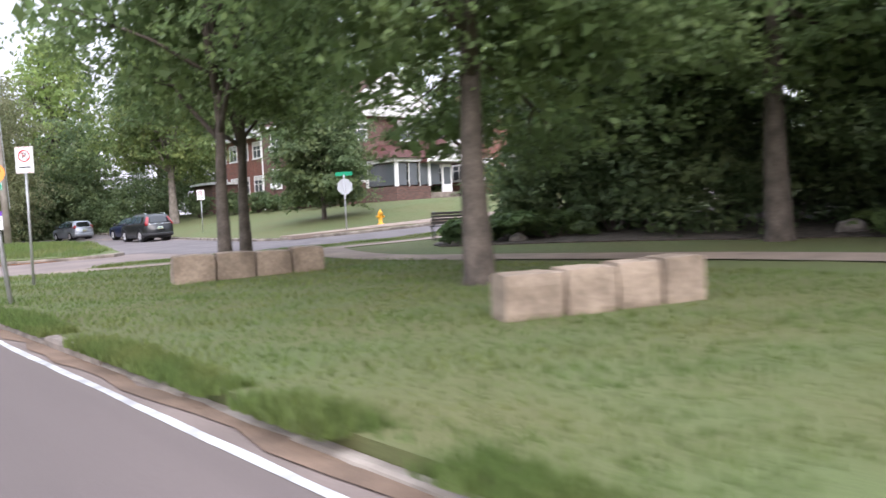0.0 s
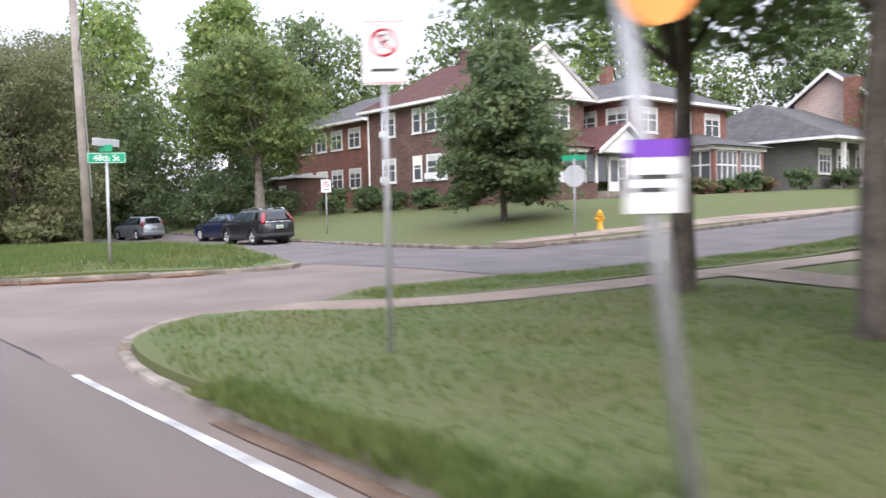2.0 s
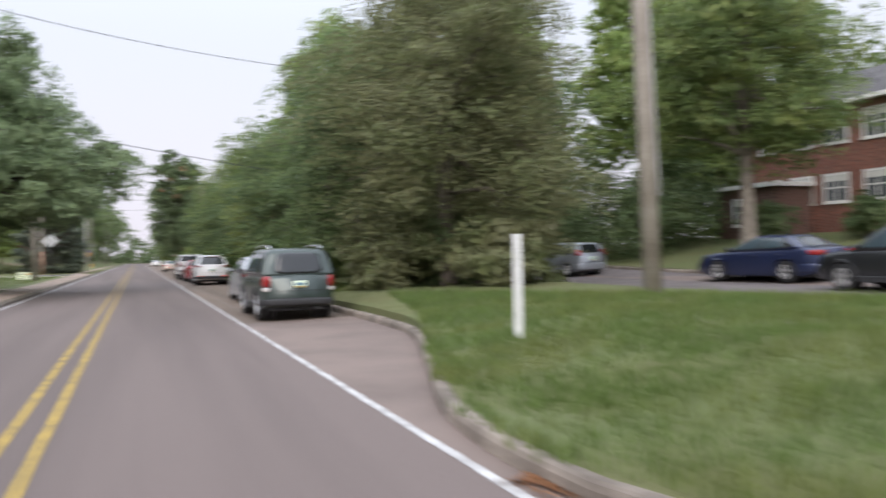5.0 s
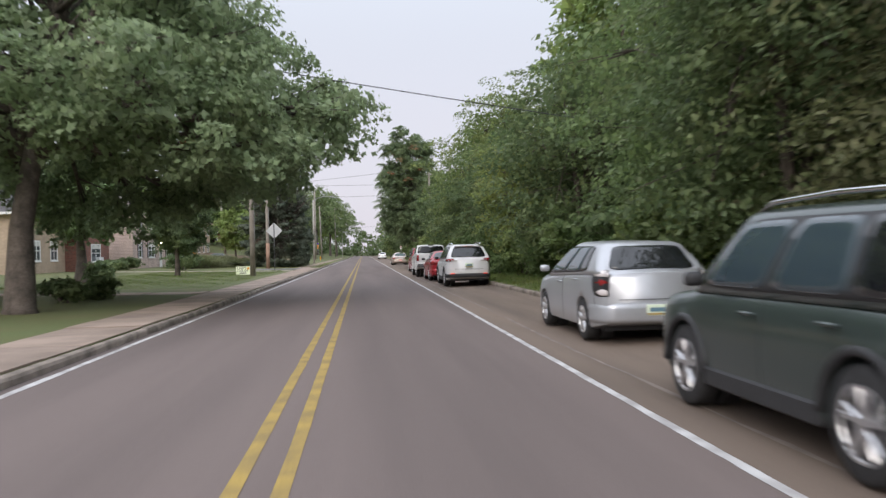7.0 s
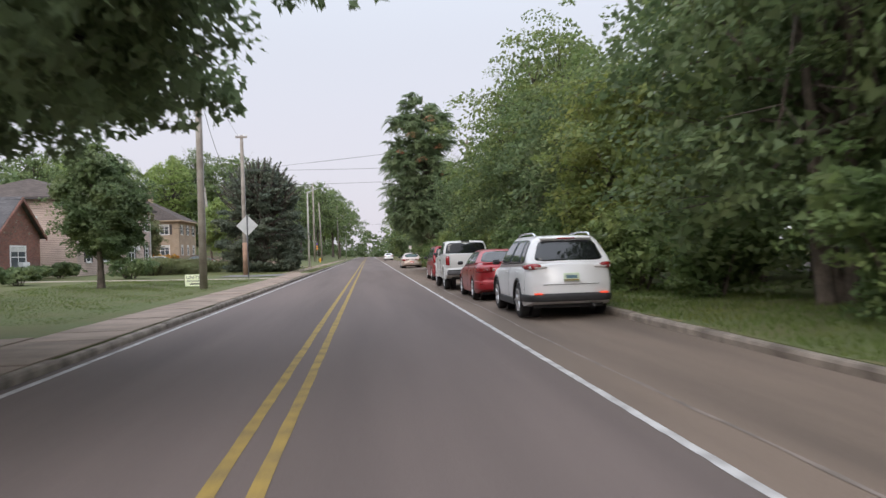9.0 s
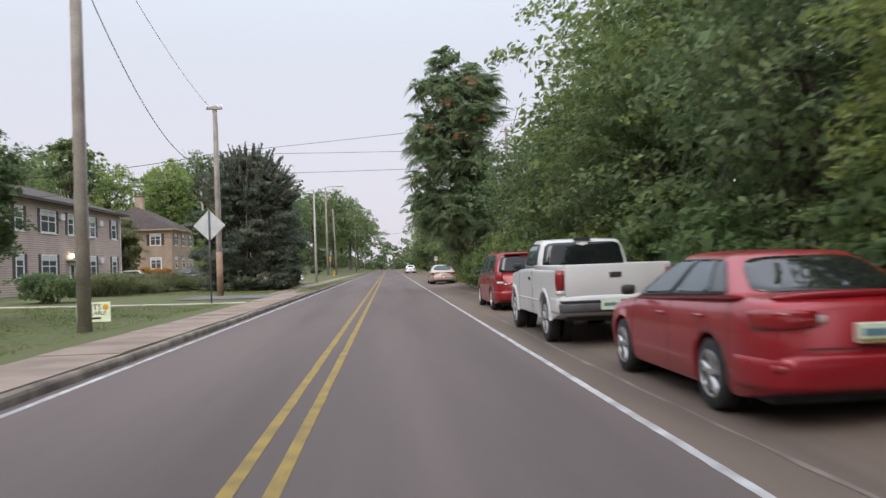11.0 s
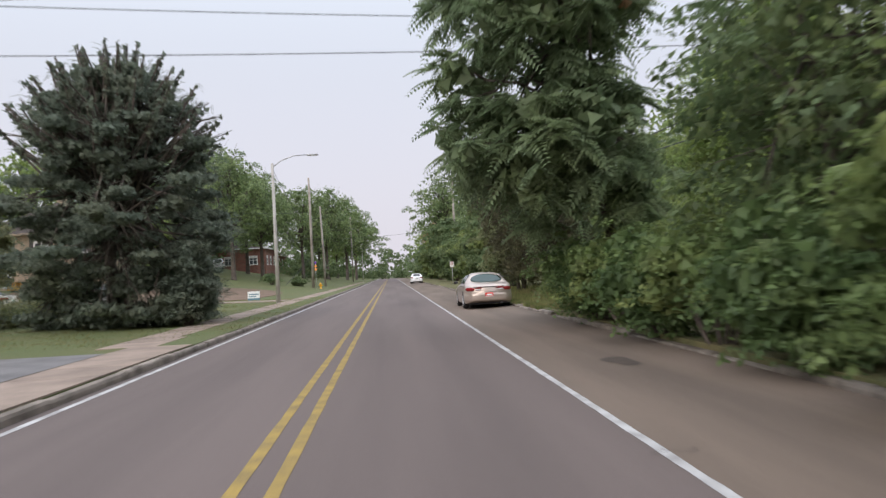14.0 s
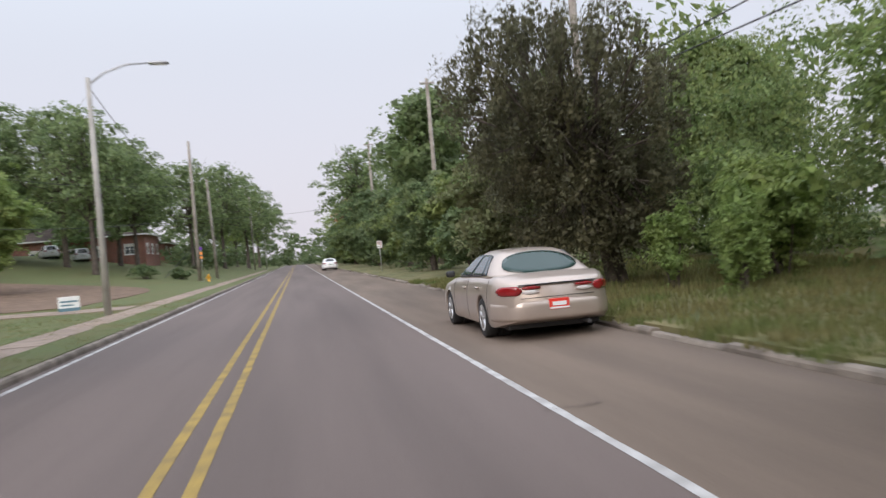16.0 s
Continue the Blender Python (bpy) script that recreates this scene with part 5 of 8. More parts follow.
def pickup(m):
    """Single-cab pickup on tall tyres."""
    t = vehicle("pickup_truck", m, "white single-cab pickup truck on tall tyres parked at the kerb", "pickup truck", PALE_WHITE, 5.35, 1.95, 3.40, 1.12,
                [(-1.12, 1.28), (1.0, 1.28), (1.2, 1.28), (2.6, 1.26), (3.0, 1.22), (3.9, 1.16), (4.23, 1.0)], (1.00, 1.10, 2.05, 2.75, 0.86, 0.74), 1.86, 0.40, 0.42, lights=[(0.85, 0.965, 0.92, 1.25, 0.075, TAIL_RED, 0.0), (0.85, 0.965, 0.855, 0.915, 0.075, TAIL_CLEAR, 0.0)], side_split=(0.12,), plate=None, rear_window=(0.045, 0.955), rear_high=(0.04, 0.92), cab_round=0.085, glass_round=9, handles=False, rim_material=STEEL, boxy=True, bow=0.0, rear_round=0.02)
    for a in (0.0, 3.40):
        for sgn in (-1, 1):
            # a lip flares out round each arch and runs down to the sill
            g = bmesh.new()
            rows_ = []
            for k in range(25):
                an = math.pi * k / 24
                c_, s_ = math.cos(an), math.sin(an)
                rows_.append([g.verts.new((sgn * (0.975 + ox - (0.035 if a > 1 and c_ > 0.3 else 0)), a + c_ * (0.464 + r_), 0.40 + s_ * (0.464 + r_))) for ox, r_ in ((-0.06, -0.004), (0.018, 0.0), (0.024, 0.03), (0.012, 0.07), (-0.02, 0.10))])
            for la, lb in zip(rows_, rows_[1:]):
                for q in range(4):
                    g.faces.new((la[q], la[q + 1], lb[q + 1], lb[q]))
            bmesh.ops.recalc_face_normals(g, faces=g.faces)
            part("arch_flare", g, PALE_WHITE, t, smooth=True)
    for sgn in (-1, 1):
        g = bmesh.new()
        box(g, min(sgn * 0.965, sgn * 0.985), max(sgn * 0.965, sgn * 0.985), 0.62, 2.78, 0.68, 0.72, 0.008, 1)
        part("side_moulding", g, PALE_WHITE, t)
        g = bmesh.new()
        box(g, min(sgn * 0.97, sgn * 0.995), max(sgn * 0.97, sgn * 0.995), 1.32, 1.46, 1.06, 1.12, 0.008, 1)
        part("door_handle", g, BLACK_PLASTIC, t)
    part("bed_floor", boxes((-0.80, 0.80, -1.0, 0.95, 1.290, 1.302)), BLACK_PLASTIC, t)
    for sgn in (-1, 1):
        g = bmesh.new()
        box(g, min(sgn * 0.83, sgn * 0.952), max(sgn * 0.83, sgn * 0.952), -1.10, 1.0, 1.24, 1.34, 0.02, 2)
        part("bed_rail", g, PALE_WHITE, t, smooth=True)
    g = bmesh.new()
    box(g, -0.835, 0.835, -1.155, -1.09, 0.78, 1.34, 0.015, 2)
    gate = part("tailgate", g, PALE_WHITE, t, smooth=True)
    part("gate_handle", boxes((-0.10, 0.10, -1.166, -1.15, 1.12, 1.20)), BLACK_PLASTIC, gate)
    g = bmesh.new()
    box(g, -0.95, 0.95, -1.32, -1.10, 0.56, 0.72, 0.03, 2)
    bump = part("step_bumper", g, DARK_STEEL, t, "dull grey step bumper", smooth=True)
    part("bumper_pad", boxes((-0.93, 0.93, -1.325, -1.12, 0.721, 0.755), bevel=0.008), BLACK_PLASTIC, bump)
    part("licence_plate", boxes((-0.30, 0.02, -1.335, -1.32, 0.60, 0.76)), PLATE, bump)
    part("plate_bar", boxes((-0.25, -0.03, -1.340, -1.335, 0.66, 0.71)), PLATE_BAR, bump)
    part("cab_lamp", boxes((-0.16, 0.16, 1.02, 1.08, 1.785, 1.835)), BLACK_PLASTIC, t)
    return t


pickup(at_kerb(2.67, 45.9, 1.95))


# ---- houses ----
def window(parent, axis, plane, c, z0, z1, w, out, mat_pane=None, mull=1, shutters=False, blind=0.5, ac=False):
    """A sash window set in a wall. axis: the wall's normal; plane: its place; c: centre along the wall; out: +1 or -1."""
    def bx(a0, a1, d0, d1, b0, b1):
        d0, d1 = sorted((plane + out * d0, plane + out * d1))
        return (d0, d1, a0, a1, b0, b1) if axis == "x" else (a0, a1, d0, d1, b0, b1)
    a0, a1 = c - w / 2, c + w / 2
    win = part("window", boxes(bx(a0 - 0.09, a1 + 0.09, -0.05, 0.03, z0 - 0.02, z0 + 0.07), bx(a0 - 0.09, a1 + 0.09, -0.05, 0.03, z1 - 0.09, z1 + 0.02), bx(a0 - 0.09, a0 + 0.02, -0.05, 0.03, z0 + 0.07, z1 - 0.09), bx(a1 - 0.02, a1 + 0.09, -0.05, 0.03, z0 + 0.07, z1 - 0.09)), TRIM, parent)
    part("window_sill", boxes(bx(a0 - 0.14, a1 + 0.14, 0.0, 0.09, z0 - 0.09, z0 - 0.02)), TRIM, win)
    n = mull
    for k in range(n):
        p0, p1 = a0 + 0.02 + (a1 - a0 - 0.04) * k / n, a0 + 0.02 + (a1 - a0 - 0.04) * (k + 1) / n
        part("pane", boxes(bx(p0 + 0.04, p1 - 0.04, 0.0, 0.012, z0 + 0.07, z1 - 0.09)), PANE, win)
        zm = (z0 + z1) / 2
        part("sash", boxes(bx(p0, p0 + 0.045, 0, 0.022, z0 + 0.07, z1 - 0.09), bx(p1 - 0.045, p1, 0, 0.022, z0 + 0.07, z1 - 0.09), bx(p0 + 0.045, p1 - 0.045, 0, 0.024, zm - 0.03, zm + 0.03)), TRIM, win)
        if mat_pane is not None:
            part("lit_shade", boxes(bx(p0 + 0.06, p1 - 0.06, 0.013, 0.016, z1 - 0.55, z1 - 0.12)), mat_pane, win, "window shade glowing yellow")
        if blind and mat_pane is None:
            part("blind", boxes(bx(p0 + 0.05, p1 - 0.05, 0.013, 0.016, z1 - 0.09 - (z1 - z0) * blind * 0.42, z1 - 0.10)), BLIND, win)
    if ac:
        part("window_unit", boxes(bx(c + 0.02, a1 - 0.03, 0.0, 0.30, z0 + 0.02, z0 + 0.40), bevel=0.015), SIGN_WHITE, win)
    if shutters:
        for s in (-1, 1):
            q = a0 - 0.12 - 0.36 if s < 0 else a1 + 0.12
            part("shutter", boxes(bx(q, q + 0.36, 0.0, 0.035, z0 - 0.02, z1 + 0.02)), SHUTTER, win)
    return win


def walls(parent, x0, x1, y0, y1, z0, z1, material):
    for nm, r in (("wall", (x0, x0 + 0.3, y0, y1, z0, z1)), ("wall", (x1 - 0.3, x1, y0, y1, z0, z1)), ("wall", (x0 + 0.3, x1 - 0.3, y0, y0 + 0.3, z0, z1)), ("wall", (x0 + 0.3, x1 - 0.3, y1 - 0.3, y1, z0, z1))):
        part(nm, boxes(r), material, parent)


def roof(parent, x0, x1, y0, y1, z, ridge, material, hip0=2.5, hip1=2.5, over=0.55, along="y", trim=True, edge=None):
    """A roof with its eaves boards; hip 0 makes that end a gable."""
    bm = bmesh.new()
    X0, X1, Y0, Y1 = x0 - over, x1 + over, y0 - over, y1 + over
    if along == "y":
        xm = (X0 + X1) / 2
        a, b = (xm, Y0 + hip0, ridge), (xm, Y1 - hip1, ridge)
        c = [(X0, Y0, z), (X1, Y0, z), (X1, Y1, z), (X0, Y1, z)]
        faces = [(0, 4, 5, 3), (1, 2, 5, 4), (0, 1, 4), (2, 3, 5)]
    else:
        ym = (Y0 + Y1) / 2
        a, b = (X0 + hip0, ym, ridge), (X1 - hip1, ym, ridge)
        c = [(X0, Y0, z), (X1, Y0, z), (X1, Y1, z), (X0, Y1, z)]
        faces = [(0, 1, 5, 4), (3, 4, 5, 2), (0, 4, 3), (1, 2, 5)]
    v = [bm.verts.new(p) for p in (*c, a, b)]
    for f in faces:
        bm.faces.new([v[i] for i in f])
    bm.faces.new([v[i] for i in (3, 2, 1, 0)])
    bmesh.ops.recalc_face_normals(bm, faces=bm.faces)
    r = part("roof", bm, material, parent)
    if trim:
        part("fascia", boxes((X0 - 0.03, X1 + 0.03, Y0 - 0.03, Y0 + 0.05, z - 0.16, z + 0.02), (X0 - 0.03, X1 + 0.03, Y1 - 0.05, Y1 + 0.03, z - 0.16, z + 0.02), (X0 - 0.03, X0 + 0.05, Y0 + 0.05, Y1 - 0.05, z - 0.16, z + 0.02), (X1 - 0.05, X1 + 0.03, Y0 + 0.05, Y1 - 0.05, z - 0.16, z + 0.02)), edge or TRIM, parent)
        part("soffit", boxes((X0 + 0.05, X1 - 0.05, Y0 + 0.05, Y1 - 0.05, z - 0.12, z - 0.08)), edge or TRIM, parent)
    return r


def house_one():
    h = thing("house", pose(0, 0, 0), "two-storey brown brick apartment house with a red shingle roof", "house")
    x0, x1, y0, y1, g, e, rz = 30.2, 38.2, -4.1, 7.5, 1.7, 8.45, 11.3
    walls(h, x0, x1, y0, y1, g, e, BRICK_DARK)
    roof(h, x0, x1, y0, y1, e, rz, ROOF_RED, 0.0, 3.2)
    bm = bmesh.new()
    extrude_poly(bm, [(x0 - 0.1, e), (x1 + 0.1, e), ((x0 + x1) / 2, rz - 0.15)], "y", y0 - 0.58, y0 - 0.62)
    part("gable", bm, TRIM, h, "white boarded gable")
    for s in (-1, 1):
        bm = bmesh.new()
        xm = (x0 + x1) / 2
        tube(bm, [(xm, y0 - 0.6, rz + 0.02), (xm + s * (x1 - x0 + 1.1) / 2, y0 - 0.6, e + 0.02)], 0.13, 4)
        part("barge_board", bm, TRIM, h)
    for c, w, n, ac in ((5.25, 1.35, 2, True), (2.25, 0.75, 1, False), (0.4, 1.75, 2, False), (-2.65, 1.8, 2, False)):
        window(h, "x", x0, c, 6.65, 8.15, w, -1, None, n, ac=ac and True)
        window(h, "x", x0, c, 3.75, 5.25, w, -1, LIT_PANE if c == 2.25 else None, n, ac=ac or c == 0.4)
    for c, w in ((31.6, 1.5), (36.0, 1.6)):
        window(h, "y", y0, c, 6.65, 8.1, w, -1, None, 2)
        window(h, "y", y0, c, 3.75, 5.2, w, -1, None, 2)
    bm = bmesh.new()
    box(bm, 33.9, 34.5, 1.9, 2.5, 10.4, 11.95, 0.03, 1)
    ch = part("chimney", bm, BRICK_DARK, h)
    part("chimney_cap", boxes((33.84, 34.56, 1.84, 2.56, 11.95, 12.03)), KERB, ch)
    bm = bmesh.new()
    tube(bm, [(30.08, 7.35, 8.3), (30.1, 7.35, 1.8)], 0.06, 8)
    part("downpipe", bm, TRIM, h)
    # brick porch with a red hip roof and a white gabled entrance
    p = part("porch", boxes((32.0, 34.9, -7.9, -4.1, 2.0, 3.2)), BRICK_DARK, h)
    part("porch_floor", boxes((34.9, 38.4, -7.9, -4.1, 2.0, 2.75)), KERB, p)
    part("porch_step", boxes((35.6, 37.4, -8.9, -7.9, 1.9, 2.4)), KERB, p)
    for xx, yy in ((32.0, -7.9), (34.75, -7.9), (38.2, -7.9), (32.0, -4.5)):
        part("porch_post", boxes((xx, xx + 0.2, yy, yy + 0.2, 2.76 if xx > 34.8 else 3.2, 4.85)), TRIM, p)
    for xx in (32.2, 33.1, 34.0):
        part("porch_screen", boxes((xx + 0.04, xx + 0.72, -7.84, -7.80, 3.28, 4.75)), PANE, p)
        part("screen_rail", boxes((xx, xx + 0.04, -7.86, -7.78, 3.2, 4.85)), TRIM, p)
    part("side_screen", boxes((32.06, 32.10, -7.6, -4.6, 3.3, 4.75)), PANE, p)
    part("porch_window", boxes((35.0, 35.9, -7.70, -7.62, 3.3, 4.7)), PANE, p)
    part("porch_door", boxes((36.1, 37.0, -7.72, -7.62, 2.76, 4.7)), TRIM, p)
    part("door_glass", boxes((36.25, 36.85, -7.74, -7.725, 3.3, 4.5)), PANE, p)
    part("porch_beam", boxes((31.8, 38.6, -8.05, -4.1, 4.85, 5.1)), TRIM, p)
    bm = bmesh.new()
    v = [bm.verts.new(c) for c in ((31.5, -8.35, 5.11), (38.8, -8.35, 5.11), (38.8, -4.1, 5.11), (31.5, -4.1, 5.11), (33.4, -4.1, 6.3), (37.0, -4.1, 6.3))]
    for f in ((0, 1, 5, 4), (0, 4, 3), (1, 2, 5), (3, 4, 5, 2), (0, 3, 2, 1)):
        bm.faces.new([v[i] for i in f])
    bmesh.ops.recalc_face_normals(bm, faces=bm.faces)
    part("porch_roof", bm, ROOF_RED, p, "red shingle porch roof")
    bm = bmesh.new()
    extrude_poly(bm, [(34.5, 4.85), (38.5, 4.85), (36.5, 6.15)], "y", -8.6, -8.45)
    part("porch_pediment", bm, TRIM, p, "white gable over the entrance")
    for s in (-1, 1):
        bm = bmesh.new()
        extrude_poly(bm, [(36.5 + s * 2.45, 4.77), (36.5, 6.36), (36.5, 6.52), (36.5 + s * 2.45, 4.93)], "y", -8.8, -5.5)
        part("entrance_roof", bm, ROOF_RED, p)
        bm = bmesh.new()
        extrude_poly(bm, [(36.5 + s * 2.5, 4.73), (36.5, 6.34), (36.5, 6.54), (36.5 + s * 2.5, 4.95)], "y", -8.86, -8.80)
        part("barge_board", bm, TRIM, p)
    for yy in (0.5, 3.5):
        bm = bmesh.new()
        tube(bm, [(32.2, yy, 9.2), (32.2, yy, 9.85)], 0.06, 8)
        part("roof_vent", bm, SHUTTER, h)
    return h


def house_zero():
    h = thing("house", pose(0, 0, 0), "two-storey red brick house half hidden behind trees", "house")
    x0, x1, y0, y1, g, e = 32.0, 41.0, 10.6, 20.5, 1.7, 8.5
    walls(h, x0, x1, y0, y1, g, e, BRICK_RED)
    roof(h, x0, x1, y0, y1, e, 11.0, ROOF_GREY, 3.5, 3.5)
    for c in (12.0, 14.4, 16.6, 18.8):
        window(h, "x", x0, c, 6.6, 8.0, 1.4, -1, None, 2)
        window(h, "x", x0, c, 3.7, 5.1, 1.4, -1, None, 2)
    part("porch", boxes((29.6, 32.0, 16.0, 20.0, 1.9, 4.6)), BRICK_DARK, h)
    part("porch_roof", boxes((29.3, 32.0, 15.7, 20.3, 4.6, 4.8)), TRIM, h)
    window(h, "x", 29.6, 18.4, 2.7, 4.1, 0.9, -1, None, 1)
    return h


def house_two():
    h = thing("house", pose(0, 0, 0), "red brick house with grey hip roof and white gabled porch", "house")
    x0, x1, y0, y1, g, e = 39.5, 49.5, -6.8, 3.2, 2.2, 8.4
    walls(h, x0, x1, y0, y1, g, e, BRICK_RED)
    roof(h, x0, x1, y0, y1, e, 10.6, ROOF_GREY, 4.3, 4.3, 0.7)
    for c in (-5.6, -3.2):
        window(h, "x", x0, c, 6.4, 7.9, 1.5, -1, None, 2)
        window(h, "x", x0, c, 3.6, 5.1, 1.4, -1, None, 2)
    for c in (41.0, 44.6, 47.8):
        window(h, "y", y0, c, 6.4, 7.9, 1.6, -1, None, 2)
        window(h, "y", y0, c, 3.6, 5.2, 1.5, -1, None, 2)
    # sun porch on the south side
    q = part("sun_porch", boxes((43.0, 48.5, -10.0, -6.8, 2.0, 3.3)), BRICK_RED, h)
    for xx in (43.0, 45.6, 48.25):
        part("porch_post", boxes((xx, xx + 0.25, -10.0, -9.75, 3.3, 5.2)), BRICK_RED, q)
    part("porch_glazing", boxes((43.25, 48.25, -9.92, -9.88, 3.35, 5.15)), PANE, q)
    part("porch_glazing", boxes((43.08, 43.12, -9.75, -6.85, 3.35, 5.15)), PANE, q)
    for xx in (43.25, 43.85, 44.45, 45.05, 45.52, 45.85, 46.45, 47.05, 47.65, 48.17):
        part("glazing_bar", boxes((xx, xx + 0.08, -9.97, -9.86, 3.3, 5.2)), TRIM, q)
    for xa, xb in ((43.25, 45.6), (45.85, 48.25)):
        for zz in (3.3, 4.25, 5.1):
            part("glazing_rail", boxes((xa, xb, -9.965, -9.865, zz, zz + 0.09)), TRIM, q)
    for yy in (-9.75, -9.05, -8.35, -7.65, -6.93):
        part("glazing_bar", boxes((43.04, 43.15, yy, yy + 0.08, 3.3, 5.2)), TRIM, q)
    for zz in (3.3, 4.25, 5.1):
        part("glazing_rail", boxes((43.045, 43.145, -9.75, -6.85, zz, zz + 0.09)), TRIM, q)
    part("porch_beam", boxes((42.8, 48.7, -10.15, -6.8, 5.2, 5.45)), TRIM, q)
    bm = bmesh.new()
    v = [bm.verts.new(c) for c in ((42.5, -10.5, 5.45), (49.0, -10.5, 5.45), (49.0, -6.8, 5.45), (42.5, -6.8, 5.45), (44.2, -6.8, 6.5), (47.3, -6.8, 6.5))]
    for f in ((0, 1, 5, 4), (0, 4, 3), (1, 2, 5), (3, 4, 5, 2), (0, 3, 2, 1)):
        bm.faces.new([v[i] for i in f])
    bmesh.ops.recalc_face_normals(bm, faces=bm.faces)
    part("porch_roof", bm, ROOF_GREY, q)
    bm = bmesh.new()
    box(bm, 43.6, 44.3, -1.5, -0.8, 10.0, 11.5, 0.03, 1)
    part("chimney", bm, BRICK_RED, h)
    return h


def house_three():
    h = thing("house", pose(0, 0, 0), "low bungalow with dark siding, grey roof and white window frames", "house")
    x0, x1, y0, y1, g, e = 53.0, 66.0, -11.0, 0.5, 2.6, 6.2
    walls(h, x0, x1, y0, y1, g, e, DARK_SIDING)
    roof(h, x0, x1, y0 - 1.2, y1, e, 9.2, ROOF_GREY, 3.0, 0.0, 0.8, along="x")
    for c in (54.6, 57.2, 60.0, 63.0):
        window(h, "y", y0, c, 3.9, 5.6, 1.6, -1, None, 3)
    for c in (-4.5,):
        window(h, "x", x0, c, 3.9, 5.6, 1.6, -1, None, 2)
    # a taller gabled part behind, with white edges and a brick chimney
    gy = -7.9
    part("upper_wall", boxes((62.0, 69.0, gy - 2.85, gy + 2.85, 2.6, 9.7)), SIDING, h)
    bm = bmesh.new()
    extrude_poly(bm, [(gy - 2.85, 9.7), (gy + 2.85, 9.7), (gy, 11.8)], "x", 62.0, 69.0)
    part("gable", bm, SIDING, h, "boarded gable")
    for s in (-1, 1):
        bm = bmesh.new()
        extrude_poly(bm, [(gy + s * 3.3, 9.45), (gy, 11.88), (gy, 12.05), (gy + s * 3.3, 9.62)], "x", 61.5, 69.0)
        part("wing_roof", bm, ROOF_GREY, h)
        bm = bmesh.new()
        extrude_poly(bm, [(gy + s * 3.35, 9.35), (gy, 11.8), (gy, 12.1), (gy + s * 3.35, 9.65)], "x", 61.4, 61.5)
        part("barge_board", bm, TRIM, h)
    bm = bmesh.new()
    box(bm, 61.2, 61.99, gy - 2.4, gy - 1.3, 2.4, 11.2, 0.03, 1)
    part("chimney", bm, BRICK_RED, h)
    for xx in (54.0, 56.6, 59.2):
        part("porch_column", boxes((xx, xx + 0.25, -12.6, -12.35, 2.6, 5.9)), TRIM, h)
    return h


def apartment_left():
    h = thing("apartment_house", pose(0, 0, 0), "two-storey apartment house with tan lap siding and dark shutters", "house")
    x0, x1, y0, y1, g, e = -32.0, -22.4, 80.0, 101.3, 0.2, 6.55
    walls(h, x0, x1, y0, y1, g, e, SIDING)
    roof(h, x0, x1, y0, y1, e, 8.4, ROOF_BROWN, 4.5, 4.5, 0.6, edge=SHUTTER)
    for c, w, n in ((82.6, 1.0, 1), (86.9, 2.3, 2), (90.7, 0.95, 1), (94.4, 2.1, 2), (99.7, 1.0, 1)):
        window(h, "x", x1, c, 4.45, 5.95, w, 1, None, n, shutters=True)
        if c != 90.7:
            window(h, "x", x1, c, 1.5, 3.0, w, 1, None, n, shutters=True)
    for c, z in ((96.4, 5.35), (96.4, 2.5), (88.9, 5.4)):
        part("window_unit", boxes((x1 - 0.02, x1 + 0.22, c - 0.33, c + 0.33, z, z + 0.42), bevel=0.015), SIGN_WHITE, h)
    d = part("entry_door", boxes((x1 - 0.04, x1 + 0.06, 90.2, 91.2, 0.4, 2.5)), TRIM, h)
    part("door_glass", boxes((x1 + 0.06, x1 + 0.07, 90.45, 90.95, 1.3, 2.3)), PANE, d)
    part("door_hood", boxes((x1, x1 + 0.7, 89.8, 91.6, 2.62, 2.72)), TRIM, d)
    bm = bmesh.new()
    box(bm, x1 + 0.08, x1 + 0.26, 90.25, 90.55, 2.85, 3.1, 0.05, 2)
    part("wall_lamp", bm, LAMP_GLOW, h, "lit wall lamp")
    bm = bmesh.new()
    tube(bm, [(x1 + 0.05, y1 - 0.1, e - 0.1), (x1 + 0.05, y1 - 0.1, 0.3)], 0.05, 8)
    part("downpipe", bm, TRIM, h)
    return h


def house_tan():
    h = thing("house", pose(0, 0, 0), "two-storey tan brick house with a brown hip roof", "house")
    x0, x1, y0, y1, g, e = -40.0, -28.5, 141.0, 153.0, 0.8, 7.4
    walls(h, x0, x1, y0, y1, g, e, BRICK_TAN)
    roof(h, x0, x1, y0, y1, e, 10.8, ROOF_BROWN, 4.6, 4.6, 0.6, edge=BRICK_TAN)
    for c in (143.0, 147.0, 151.0):
        window(h, "x", x1, c, 5.3, 6.8, 1.1, 1, None, 2, shutters=True)
        window(h, "x", x1, c, 2.2, 3.7, 1.1, 1, None, 2)
    for c in (-38.0, -34.3, -30.6):
        window(h, "y", y0, c, 5.3, 6.8, 1.3, -1, None, 2, shutters=True)
        window(h, "y", y0, c, 2.2, 3.7, 1.3, -1, None, 2)
    bm = bmesh.new()
    box(bm, -34.6, -33.6, 146.0, 147.0, 9.0, 12.2, 0.03, 1)
    ch = part("chimney", bm, BRICK_TAN, h)
    part("chimney_cap", boxes((-34.7, -33.5, 145.9, 147.1, 12.2, 12.32)), KERB, ch)
    return h


